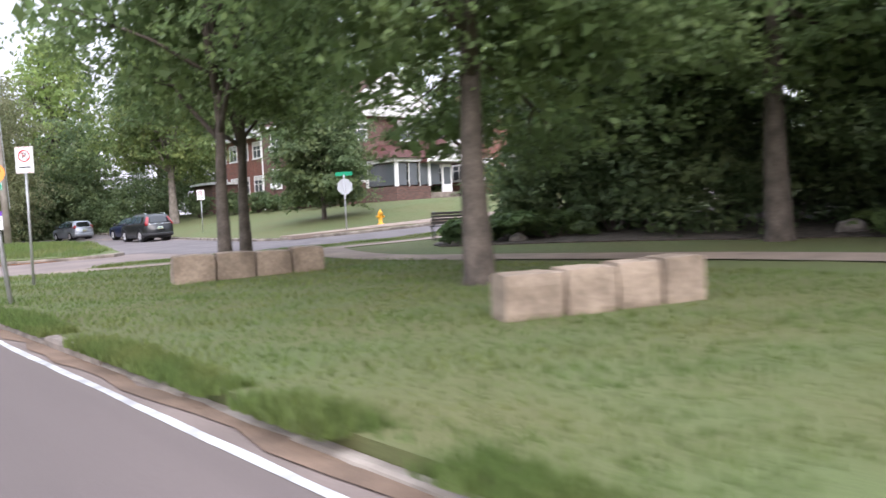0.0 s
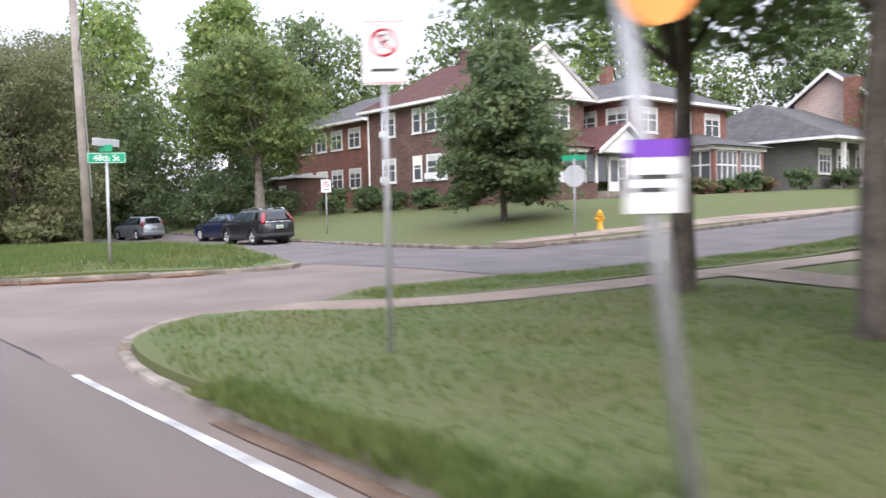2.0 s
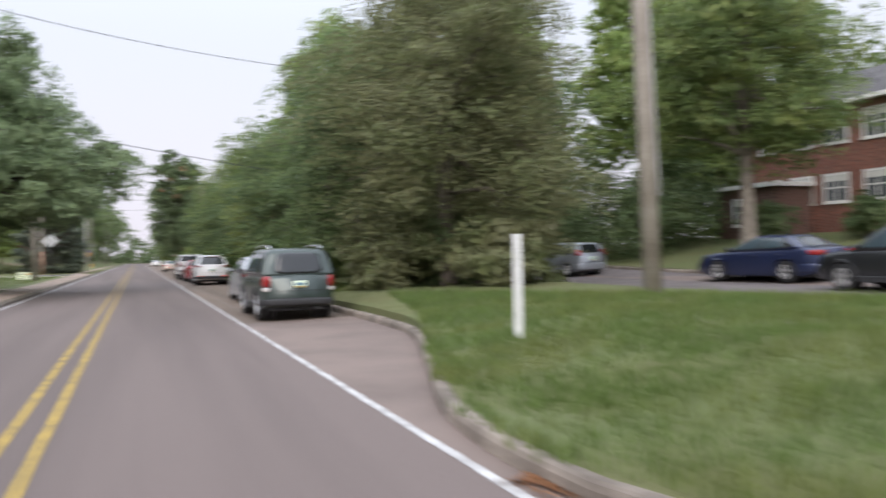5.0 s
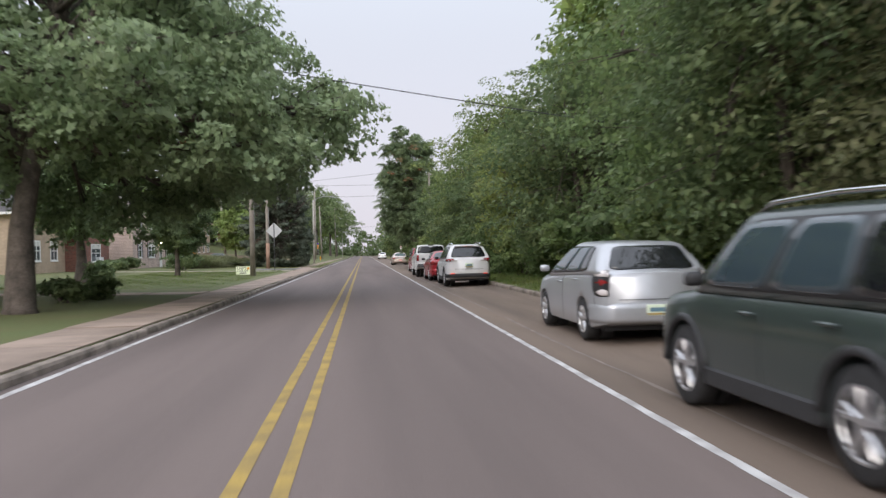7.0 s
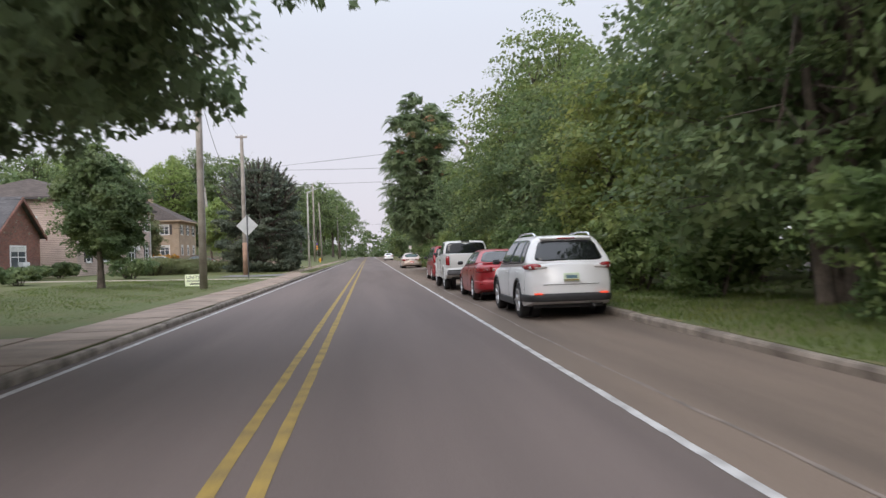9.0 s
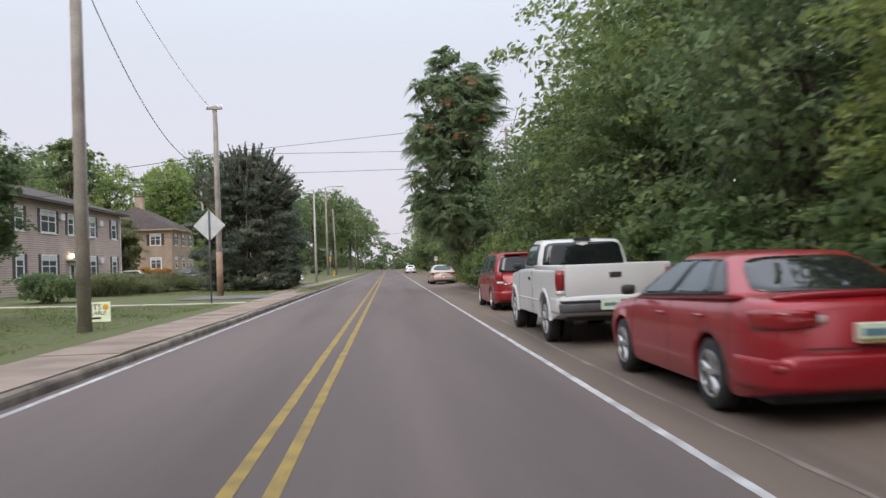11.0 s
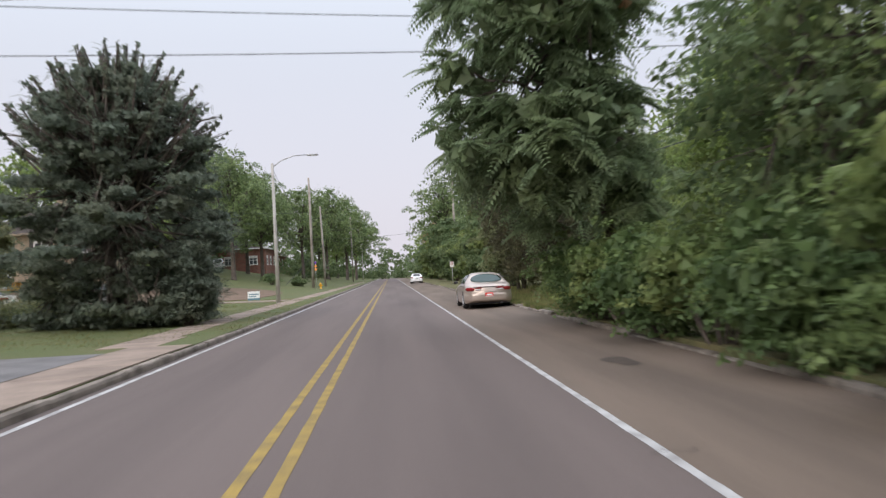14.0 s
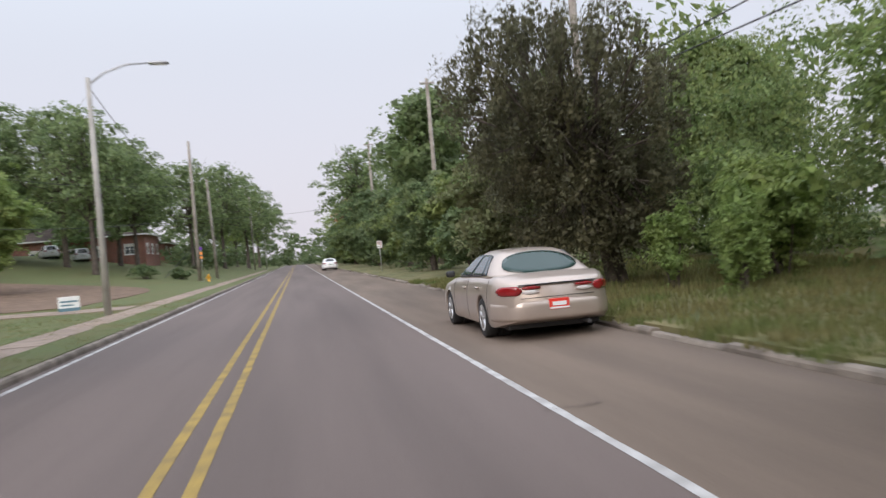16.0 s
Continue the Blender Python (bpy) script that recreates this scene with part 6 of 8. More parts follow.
def house_gabled():
    """A pale cottage with a brick gable that steps forwards."""
    h = thing("house", pose(0, 0, 0), "pale cottage with a red brick gable and white window frames", "house")
    walls(h, -35.0, -24.4, 59.5, 76.0, 0.2, 4.9, BRICK_TAN)
    roof(h, -35.0, -24.4, 59.5, 76.0, 4.9, 7.8, ROOF_GREY, 3.0, 3.0, 0.5)
    for c in (62.0, 65.4):
        window(h, "x", -24.4, c, 1.4, 2.9, 1.3, 1, None, 2)
    bay = part("brick_bay", boxes((-24.4, -23.0, 67.8, 74.6, 0.2, 3.5)), BRICK_RED, h)
    bm = bmesh.new()
    extrude_poly(bm, [(67.8, 3.5), (74.6, 3.5), (71.2, 5.75)], "x", -24.4, -23.0)
    part("gable", bm, BRICK_RED, bay, "red brick gable with pale stones")
    rnd = random.Random(8)
    for _ in range(26):
        gy = 71.2 + rnd.uniform(-2.2, 2.2)
        gz = rnd.uniform(3.4, 5.4 - abs(gy - 71.2) * 0.66)
        part("pale_stone", boxes((-23.02, -22.985, gy - rnd.uniform(0.07, 0.16), gy + rnd.uniform(0.07, 0.16), gz, gz + rnd.uniform(0.07, 0.13))), STONE, bay)
    for s_ in (-1, 1):
        bm = bmesh.new()
        extrude_poly(bm, [(71.2 + s_ * 3.75, 3.2), (71.2, 5.72), (71.2, 5.95), (71.2 + s_ * 3.75, 3.43)], "x", -26.5, -22.7)
        part("gable_roof", bm, ROOF_GREY, bay)
        bm = bmesh.new()
        extrude_poly(bm, [(71.2 + s_ * 3.8, 3.1), (71.2, 5.66), (71.2, 5.9), (71.2 + s_ * 3.8, 3.34)], "x", -22.7, -22.62)
        part("barge_board", bm, BRICK_RED, bay)
    window(h, "x", -23.0, 71.0, 1.2, 2.7, 2.3, 1, None, 2, ac=True)
    return h


def small_house(x0, x1, y0, y1, label, material, roof_material, e=4.2, ridge=6.6, side=1, foot=0.2):
    h = thing("house", pose(0, 0, 0), label, "house")
    walls(h, x0, x1, y0, y1, foot, e, material)
    roof(h, x0, x1, y0, y1, e, ridge, roof_material, 3.0, 3.0, 0.5)
    n = max(2, int((y1 - y0) / 4))
    for k in range(n):
        window(h, "x", x1 if side > 0 else x0, y0 + (y1 - y0) * (k + 0.5) / n, foot + 2.4, foot + 3.9, 1.3, side, None, 2)
    m = max(2, int((x1 - x0) / 4))
    for k in range(m):
        window(h, "y", y0, x0 + (x1 - x0) * (k + 0.5) / m, foot + 2.4, foot + 3.9, 1.3, -1, None, 2)
    return h


house_one()
house_zero()
house_two()
house_three()
apartment_left()
house_tan()
house_gabled()
small_house(-30, -20, 18, 30, "low pale house beside a driveway", BRICK_TAN, ROOF_BROWN)
small_house(-46, -21, 198, 210, "long low red brick building behind trees", BRICK_RED, ROOF_BROWN, 7.2, 9.0, foot=2.0)
for sx in (-30.2, -26.6):
    vehicle("suv", pose(sx, 186, lawn_z(sx, 186) + 0.004, 0, 0, 25), "white suv parked by the brick building", "suv", WHITE, 4.6, 1.85, 2.7, 0.95,
            [(-0.95, 1.10), (0.2, 1.13), (2.3, 1.06), (2.7, 1.02), (3.35, 0.95), (3.65, 0.78)], (-0.88, -0.50, 1.55, 2.60, 0.86, 0.64), 1.75, 0.36, 0.24, lights=[(0.62, 0.88, 0.95, 1.12, 0.2, TAIL_RED)], side_split=(0.20, 0.55), plate_z=0.84, group="cars by the brick building")
small_house(-40, -24, 235, 250, "low red brick house far along the road", BRICK_RED, ROOF_BROWN, 7.0, 9.0, foot=2.4)

# ---- poles, lamps, wires ----
def utility_pole(x, y, h, r, label, arms=(), red=False, lean=0.0):
    p = thing("utility_pole", pose(x, y, lawn_z(x, y)), label, "pole", "utility poles")
    bm = bmesh.new()
    tube(bm, [(0, 0, -0.3), (lean * 0.5, 0, h * 0.5), (lean, 0, h)], [r, r * 0.85, r * 0.68], 14)
    shaft = part("shaft", bm, POLE_WOOD, p, smooth=True)
    if red:
        bm = bmesh.new()
        tube(bm, [(0, 0, -0.05), (0, 0, 2.4)], [r * 1.03, r * 1.0], 14)
        part("stained_base", bm, POLE_BASE, p, smooth=True)
    for z, half in arms:
        part("crossarm", boxes((-half + lean, half + lean, -0.16, -0.06, z - 0.06, z + 0.06), bevel=0.01), POLE_WOOD, p)
        for k in (-0.9, -0.45, 0.45, 0.9):
            bm = bmesh.new()
            tube(bm, [(k * half + lean, -0.11, z + 0.05), (k * half + lean, -0.11, z + 0.12), (k * half + lean, -0.11, z + 0.2)], [0.02, 0.045, 0.03], 8)
            part("insulator", bm, SIGN_WHITE, p, smooth=True)
    bm = bmesh.new()
    tube(bm, [(r * 0.9, -0.02, h * 0.2), (lean * 0.9 + r * 0.75, -0.02, h * 0.9)], 0.02, 6)
    part("ground_wire_cover", bm, STEEL, p)
    return p


def street_lamp(x, y, h, arm, label, r=0.13):
    p = thing("street_lamp", pose(x, y, lawn_z(x, y)), label, "street lamp", "street lamps")
    bm = bmesh.new()
    tube(bm, [(0, 0, -0.3), (0, 0, h)], [r, r * 0.62], 14)
    part("pole", bm, PALE_POLE, p, smooth=True)
    bm = bmesh.new()
    tube(bm, [(0, 0, h - 0.25), (arm * 0.25, 0, h + 0.15), (arm * 0.6, 0, h + 0.42), (arm, 0, h + 0.45)], 0.035, 8)
    part("arm", bm, STEEL, p, smooth=True)
    bm = bmesh.new()
    box(bm, arm - 0.1, arm + 0.6, -0.14, 0.14, h + 0.38, h + 0.48, 0.04, 2)
    head = part("lamp_head", bm, STEEL, p, smooth=True)
    part("lens", boxes((arm + 0.1, arm + 0.5, -0.1, 0.1, h + 0.365, h + 0.378)), SIGN_WHITE, head)
    return p


PALE_POLE = mat("weathered_pole", (0.40, 0.38, 0.35), 0.85, 0.2, 1.5, 0.2)


def wire(a, b, sag, r=0.012, label="thin dark overhead wire strung between poles"):
    bm = bmesh.new()
    A, B = Vector(a), Vector(b)
    n = 24
    tube(bm, [A.lerp(B, k / n) - Vector((0, 0, sag * 4 * (k / n) * (1 - k / n))) for k in range(n + 1)], r, 5)
    return tagged(part("overhead_wire", bm, WIRE, smooth=True), label, "cable", "overhead wires")


utility_pole(9.75, -2.0, 11.5, 0.19, "weathered brown wooden utility pole on the grass island", lean=-0.35)
utility_pole(-7.28, 51.4, 11.0, 0.17, "grey wooden utility pole beside the pavement")
utility_pole(-9.18, 76.3, 10.3, 0.17, "wooden utility pole with a reddish base and a small crossarm", arms=((10.15, 0.42),), red=True)
street_lamp(-6.8, 108.0, 8.5, 2.2, "tall grey street lamp pole with a curved arm")
utility_pole(-9.6, 160.5, 13.8, 0.18, "wooden utility pole beside a driveway")
utility_pole(-9.0, 172.0, 11.2, 0.16, "grey wooden utility pole leaning a little", lean=-0.3)
utility_pole(-8.6, 247.0, 15.0, 0.17, "wooden utility pole far along the road")
street_lamp(-7.2, 275.0, 8.0, 2.2, "small street lamp far along the road")
utility_pole(-23.5, 140.0, 11.0, 0.18, "wooden utility pole leaning among trees", lean=-0.8)
utility_pole(11.5, 108.0, 14.0, 0.19, "tall wooden utility pole among hedge trees", arms=((13.6, 0.6),))
utility_pole(11.6, 143.0, 15.3, 0.19, "tall wooden utility pole among hedge trees", arms=((14.9, 0.6),))
utility_pole(9.8, 178.0, 15.3, 0.19, "tall wooden utility pole with a transformer", arms=((14.9, 0.6),))
utility_pole(10.0, 212.0, 16.4, 0.19, "tall wooden utility pole among hedge trees")
wire((-9.0, 172, 6.2), (-13.4, 163, 0.75), 0.0, 0.03, "yellow-sleeved guy wire anchored in the lawn")
wire((-9.18, 76.3, 7.9), (12, 81.8, 10.7), 0.1)
wire((-9.18, 76.3, 7.85), (12, 81.4, 8.5), 0.1)
wire((-9.18, 76.3, 6.72), (13, 80, 7.4), 0.1)
wire((-7.28, 51.4, 9.0), (-9.18, 76.3, 7.7), 2.0, 0.013)
wire((-7.28, 51.4, 10.7), (-9.18, 76.3, 10.1), 0.5, 0.008)
wire((-9.18, 76.3, 7.88), (-24, 60, 4.9), 0.6, 0.016)
wire((-9.18, 76.3, 6.7), (-26, 72, 5.1), 0.3)
wire((-16, 26.6, 9.9), (10, 26.6, 5.5), 0.15, 0.018)
wire((-8, 18, 11.6), (13, 26, 11.2), 0.6, 0.015)
wire((9.6, -2, 8.6), (-4, -58, 12.5), 0.8, 0.02)
wire((9.6, -2, 8.9), (36, 13, 8.5), 0.5, 0.012)
wire((11.5, 108.0, 13.6), (11.6, 143, 14.9), 0.6, 0.015)
wire((10.95, 108.0, 13.7), (11.05, 143, 15.0), 0.6, 0.015)
wire((11.5, 108.0, 12.8), (8.0, 80, 10.6), 0.3, 0.022)
wire((12.05, 108.0, 13.6), (8.4, 80, 11.2), 0.3, 0.016)
wire((10.95, 108.0, 13.6), (7.4, 80, 11.3), 0.3, 0.016)
wire((11.6, 143, 14.9), (9.8, 178, 14.9), 0.6, 0.015)
wire((9.8, 178, 14.9), (10.0, 212, 16.0), 0.6, 0.015)
wire((-9.6, 160.5, 8.6), (-6.8, 108, 8.3), 0.9, 0.015)
wire((-9.6, 160.5, 6.6), (-24, 112, 5.4), 0.9, 0.02)
wire((-9.6, 160.5, 6.4), (11, 180, 8.6), 0.6, 0.015)
wire((-9.6, 160.5, 9.8), (-23.5, 140, 9.8), 0.5, 0.015)
wire((-8.6, 247, 14.0), (-9.6, 160.5, 12.6), 1.0, 0.015)


# ---- signs ----
def post(bm, h, r=0.03, lean=(0, 0)):
    return tube(bm, [(0, 0, -0.3), (lean[0], lean[1], h)], r, 10)


def no_parking_sign(x, y, z_mid, w, h, label, turn, thin=0.03):
    g = lawn_z(x, y)
    t = thing("parking_sign", pose(x, y, g, 0, 0, turn), label, "sign")
    part("post", post(bmesh.new(), z_mid - g + h / 2, thin), STEEL, t, smooth=True)
    bm = bmesh.new()
    zc = z_mid - g
    box(bm, -w / 2, w / 2, -thin - 0.012, -thin - 0.004, zc - h / 2, zc + h / 2, 0.003, 1)
    pl = part("panel", bm, SIGN_WHITE, t)
    yf = -thin - 0.014
    for s_ in (-1, 1):
        part("border", boxes((-w * 0.46, w * 0.46, yf, yf + 0.002, zc + s_ * h * 0.4725 - h * 0.007, zc + s_ * h * 0.4725 + h * 0.007)), SIGN_RED, pl)
    bm = bmesh.new()
    R = w * 0.30
    zz = zc + h * 0.15
    ring = [(math.cos(2 * math.pi * k / 28) * R, yf, zz + math.sin(2 * math.pi * k / 28) * R) for k in range(29)]
    tube(bm, ring, w * 0.035, 5, False)
    tube(bm, [(-R * 0.68, yf, zz + R * 0.68), (R * 0.68, yf, zz - R * 0.68)], w * 0.03, 5)
    part("ring", bm, SIGN_RED, pl)
    words("P", w * 0.5, SIGN_BLACK, pl, pose(0, yf + 0.001, zz, 90, 0, 0))
    part("arrow_bar", boxes((-w * 0.32, w * 0.32, yf, yf + 0.002, zc - h * 0.30, zc - h * 0.25)), SIGN_BLACK, pl)
    return t


def street_name_sign():
    x, y = 6.55, -15.3
    g = lawn_z(x, y)
    t = thing("street_sign", pose(x, y, g, 0, 0, -33), "green street name sign reading 48th St on a steel post", "sign")
    part("post", post(bmesh.new(), 2.95, 0.04), STEEL, t, smooth=True)
    zc = 3.22 - g
    bm = bmesh.new()
    box(bm, -0.49, 0.49, -0.012, 0.012, zc - 0.14, zc + 0.14, 0.008, 1)
    pl = part("name_plate", bm, SIGN_GREEN, t)
    part("plate_border", boxes((-0.475, 0.475, -0.016, -0.012, zc + 0.115, zc + 0.125), (-0.475, 0.475, -0.016, -0.012, zc - 0.125, zc - 0.115), (-0.475, -0.465, -0.016, -0.012, zc - 0.115, zc + 0.115), (0.465, 0.475, -0.016, -0.012, zc - 0.115, zc + 0.115)), SIGN_WHITE, pl)
    words("48th St", 0.23, SIGN_WHITE, pl, pose(0, -0.015, zc - 0.005, 90, 0, 0))
    bm = bmesh.new()
    tube(bm, [(0, 0, zc + 0.14), (0, 0, zc + 0.30)], 0.035, 8)
    part("bracket", bm, STEEL, t)
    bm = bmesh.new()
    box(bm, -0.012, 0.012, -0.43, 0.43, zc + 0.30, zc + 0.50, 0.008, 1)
    # pale aluminium here stands in for sky glare on the cross plate
    o = part("cross_plate", bm, SIGN_BACK, t, "cross street plate, painted pale for sky glare")
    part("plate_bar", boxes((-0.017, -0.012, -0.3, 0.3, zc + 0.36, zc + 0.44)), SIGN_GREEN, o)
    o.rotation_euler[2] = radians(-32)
    part("small_plate", boxes((-0.17, 0.17, -0.05, -0.038, zc + 0.16, zc + 0.34), bevel=0.004), SIGN_GREEN, t, "small green plate")
    return t


def stop_sign(x, y):
    g = lawn_z(x, y)
    t = thing("stop_sign", pose(x, y, g, 0, 0, 131), "back of a stop sign with a green street plate above", "sign")
    part("post", post(bmesh.new(), 2.75, 0.035), STEEL, t, smooth=True)
    bm = bmesh.new()
    extrude_poly(bm, [(math.cos(math.pi / 8 + k * math.pi / 4) * 0.4, 2.15 + math.sin(math.pi / 8 + k * math.pi / 4) * 0.4) for k in range(8)], "y", -0.05, -0.038)
    pl = part("panel", bm, SIGN_BACK, t)
    bm = bmesh.new()
    extrude_poly(bm, [(math.cos(math.pi / 8 + k * math.pi / 4) * 0.38, 2.15 + math.sin(math.pi / 8 + k * math.pi / 4) * 0.38) for k in range(8)], "y", -0.056, -0.051)
    part("red_face", bm, SIGN_RED, pl)
    part("name_plate", boxes((-0.42, 0.42, -0.012, 0.012, 2.68, 2.86)), SIGN_GREEN, t)
    return t


def diamond_sign():
    x, y = -7.5, 66.2
    g = lawn_z(x, y)
    t = thing("warning_sign", pose(x, y, g, 0, 0, 0), "bare aluminium back of a diamond road sign on a steel post", "sign")
    part("post", post(bmesh.new(), 3.9, 0.035), DARK_STEEL, t, smooth=True)
    bm = bmesh.new()
    d = 0.66
    zc = 3.28
    extrude_poly(bm, [(-d, zc), (-d + 0.05, zc - 0.05), (-0.05, zc - d + 0.05), (0, zc - d), (0.05, zc - d + 0.05), (d - 0.05, zc - 0.05), (d, zc), (d - 0.05, zc + 0.05), (0.05, zc + d - 0.05), (0, zc + d), (-0.05, zc + d - 0.05), (-d + 0.05, zc + 0.05)], "y", 0.038, 0.05)
    part("panel", bm, SIGN_BACK, t)
    return t


def card_post():
    """A leaning post that carries round orange and purple cards and a white notice."""
    x, y = 3.16, -35.22
    g = lawn_z(x, y)
    t = thing("sign_post", pose(x, y, g, 0, 0, -38), "leaning steel post with orange and purple cards and a notice", "sign")
    lean = (-0.40, 0.15)
    bm = bmesh.new()
    tube(bm, [(0, 0, -0.3), (lean[0], lean[1], 3.05)], 0.045, 10)
    part("post", bm, STEEL, t, smooth=True)
    def at(z):
        f = z / 3.05
        return lean[0] * f, lean[1] * f
    for z, off, r in ((2.98, -0.06, 0.17), (2.40, 0.14, 0.175)):
        cx, cy = at(z)
        bm = bmesh.new()
        disc(bm, (cx + off, cy - 0.06, z), "y", r, 0.012, 28)
        c = part("round_card", bm, ORANGE, t, "round orange card")
        if z > 2.5:
            bm = bmesh.new()
            extrude_poly(bm, [(cx + off + math.cos(a) * r * 0.98, z + math.sin(a) * r * 0.98) for a in [math.pi * (1 + k / 14) for k in range(15)]], "y", cy - 0.070, cy - 0.067)
            part("card_half", bm, PURPLE, c)
        part("text_bar", boxes((cx + off - 0.10, cx + off + 0.10, cy - 0.072, cy - 0.067, z + 0.02, z + 0.045), (cx + off - 0.08, cx + off + 0.08, cy - 0.072, cy - 0.067, z + 0.07, z + 0.09)), PURPLE if z > 2.5 else SIGN_RED, c)
    cx, cy = at(1.58)
    n = part("notice", boxes((cx - 0.125, cx + 0.125, cy - 0.062, cy - 0.052, 1.36, 1.68), bevel=0.003), SIGN_WHITE, t)
    part("notice_head", boxes((cx - 0.125, cx + 0.125, cy - 0.066, cy - 0.062, 1.62, 1.70)), PURPLE, n)
    part("text_bar", boxes((cx - 0.09, cx + 0.09, cy - 0.066, cy - 0.062, 1.52, 1.54), (cx - 0.09, cx + 0.06, cy - 0.066, cy - 0.062, 1.46, 1.48)), SIGN_BLACK, n)
    return t


def disc_post(x, y):
    t = thing("sign_post", pose(x, y, lawn_z(x, y), 0, 0, -5), "slim post with round pink and orange cards", "sign")
    part("post", post(bmesh.new(), 3.4, 0.03), STEEL, t, smooth=True)
    for z, material in ((3.2, PURPLE), (2.75, ORANGE), (2.35, ORANGE)):
        bm = bmesh.new()
        disc(bm, (0, -0.045, z), "y", 0.14, 0.012, 24)
        part("round_card", bm, material, t)
    return t


def marker_post(x, y):
    g = lawn_z(x, y) + 0.33
    t = thing("marker_post", pose(x, y, g), "slim white marker post in tall grass", "post")
    bm = bmesh.new()
    box(bm, -0.055, 0.055, -0.02, 0.02, -0.3, 1.25, 0.01, 1)
    part("blade", bm, SIGN_WHITE, t)
    return t


def hydrant(x, y, label):
    t = thing("fire_hydrant", pose(x, y, lawn_z(x, y)), label, "hydrant", "fire hydrants")
    bm = bmesh.new()
    tube(bm, [(0, 0, -0.1), (0, 0, 0.06), (0, 0, 0.062), (0, 0, 0.48), (0, 0, 0.50), (0, 0, 0.56)], [0.15, 0.15, 0.105, 0.10, 0.14, 0.14], 16)
    b = part("barrel", bm, YELLOW_PAINT, t, smooth=True)
    bm = bmesh.new()
    tube(bm, [(0, 0, 0.56), (0, 0, 0.64), (0, 0, 0.70), (0, 0, 0.72), (0, 0, 0.78)], [0.125, 0.11, 0.06, 0.03, 0.03], 16)
    part("bonnet", bm, YELLOW_PAINT, t, smooth=True)
    for a in (0, 90, 180):
        bm = bmesh.new()
        c, s = math.cos(radians(a)), math.sin(radians(a))
        tube(bm, [(c * 0.08, s * 0.08, 0.40), (c * 0.17, s * 0.17, 0.40), (c * 0.172, s * 0.172, 0.40), (c * 0.22, s * 0.22, 0.40)], [0.05, 0.05, 0.065, 0.065], 12)
        part("outlet", bm, YELLOW_PAINT, t, smooth=True)
    return t


def yard_sign(x, y, turn, lettered, label, card=LIME, w=0.75, h=0.5, lift=0.25):
    t = thing("yard_sign", pose(x, y, lawn_z(x, y), 0, 0, turn), label, "sign")
    for s in (-0.25, 0.25):
        part("stake", tube(bmesh.new(), [(s, 0, -0.2), (s, 0, lift + 0.1)], 0.006, 6), STEEL, t)
    p = part("card", boxes((-w / 2, w / 2, -0.006, 0.006, lift, lift + h), bevel=0.002), card, t)
    if lettered:
        words("UNITS", 0.22, SIGN_BLACK, p, pose(-0.09, -0.010, lift + h * 0.74, 90, 0, 0))
        words("AVAILABLE", 0.15, SIGN_BLACK, p, pose(-0.02, -0.010, lift + h * 0.44, 90, 0, 0))
        bm = bmesh.new()
        disc(bm, (w * 0.36, -0.009, lift + h * 0.74), "y", 0.085, 0.004, 18)
        part("yellow_burst", bm, YELLOW_PAINT, p, "round yellow spot")
        part("number_bar", boxes((-0.24, 0.20, -0.010, -0.006, lift + h * 0.14, lift + h * 0.24)), SIGN_BLACK, p)
    else:
        part("text_bar", boxes((-w * 0.4, w * 0.4, -0.010, -0.006, lift + h * 0.60, lift + h * 0.72), (-w * 0.4, w * 0.2, -0.010, -0.006, lift + h * 0.36, lift + h * 0.46), (-w * 0.5, w * 0.5, -0.010, -0.006, lift, lift + h * 0.22)), PLATE_BAR, p)
    return t


no_parking_sign(4.5, -30.85, 3.1, 0.42, 0.62, "white no-parking sign with a red ring on a steel post", -38)
no_parking_sign(20.3, -3.4, 3.1, 0.46, 0.62, "white no-parking sign on a steel post by the lawn", -38)
street_name_sign()
stop_sign(21.2, -18.4)
diamond_sign()
card_post()
marker_post(4.8, -5.9)
disc_post(-9.0, 158.0)
hydrant(24.2, -17.0, "yellow fire hydrant on the verge of the cross street")
hydrant(-8.6, 159.0, "yellow fire hydrant beside a utility pole")
yard_sign(-8.45, 55.3, 6, True, "pale lime yard sign reading units available by a pole", w=0.92, h=0.56, lift=0.02)
yard_sign(-8.6, 110.0, 8, False, "white and black yard sign on the verge", card=SIGN_WHITE, h=0.55, lift=0.2)
no_parking_sign(6.2, 139, 2.2, 0.4, 0.55, "small white parking sign by the hedge", 0)


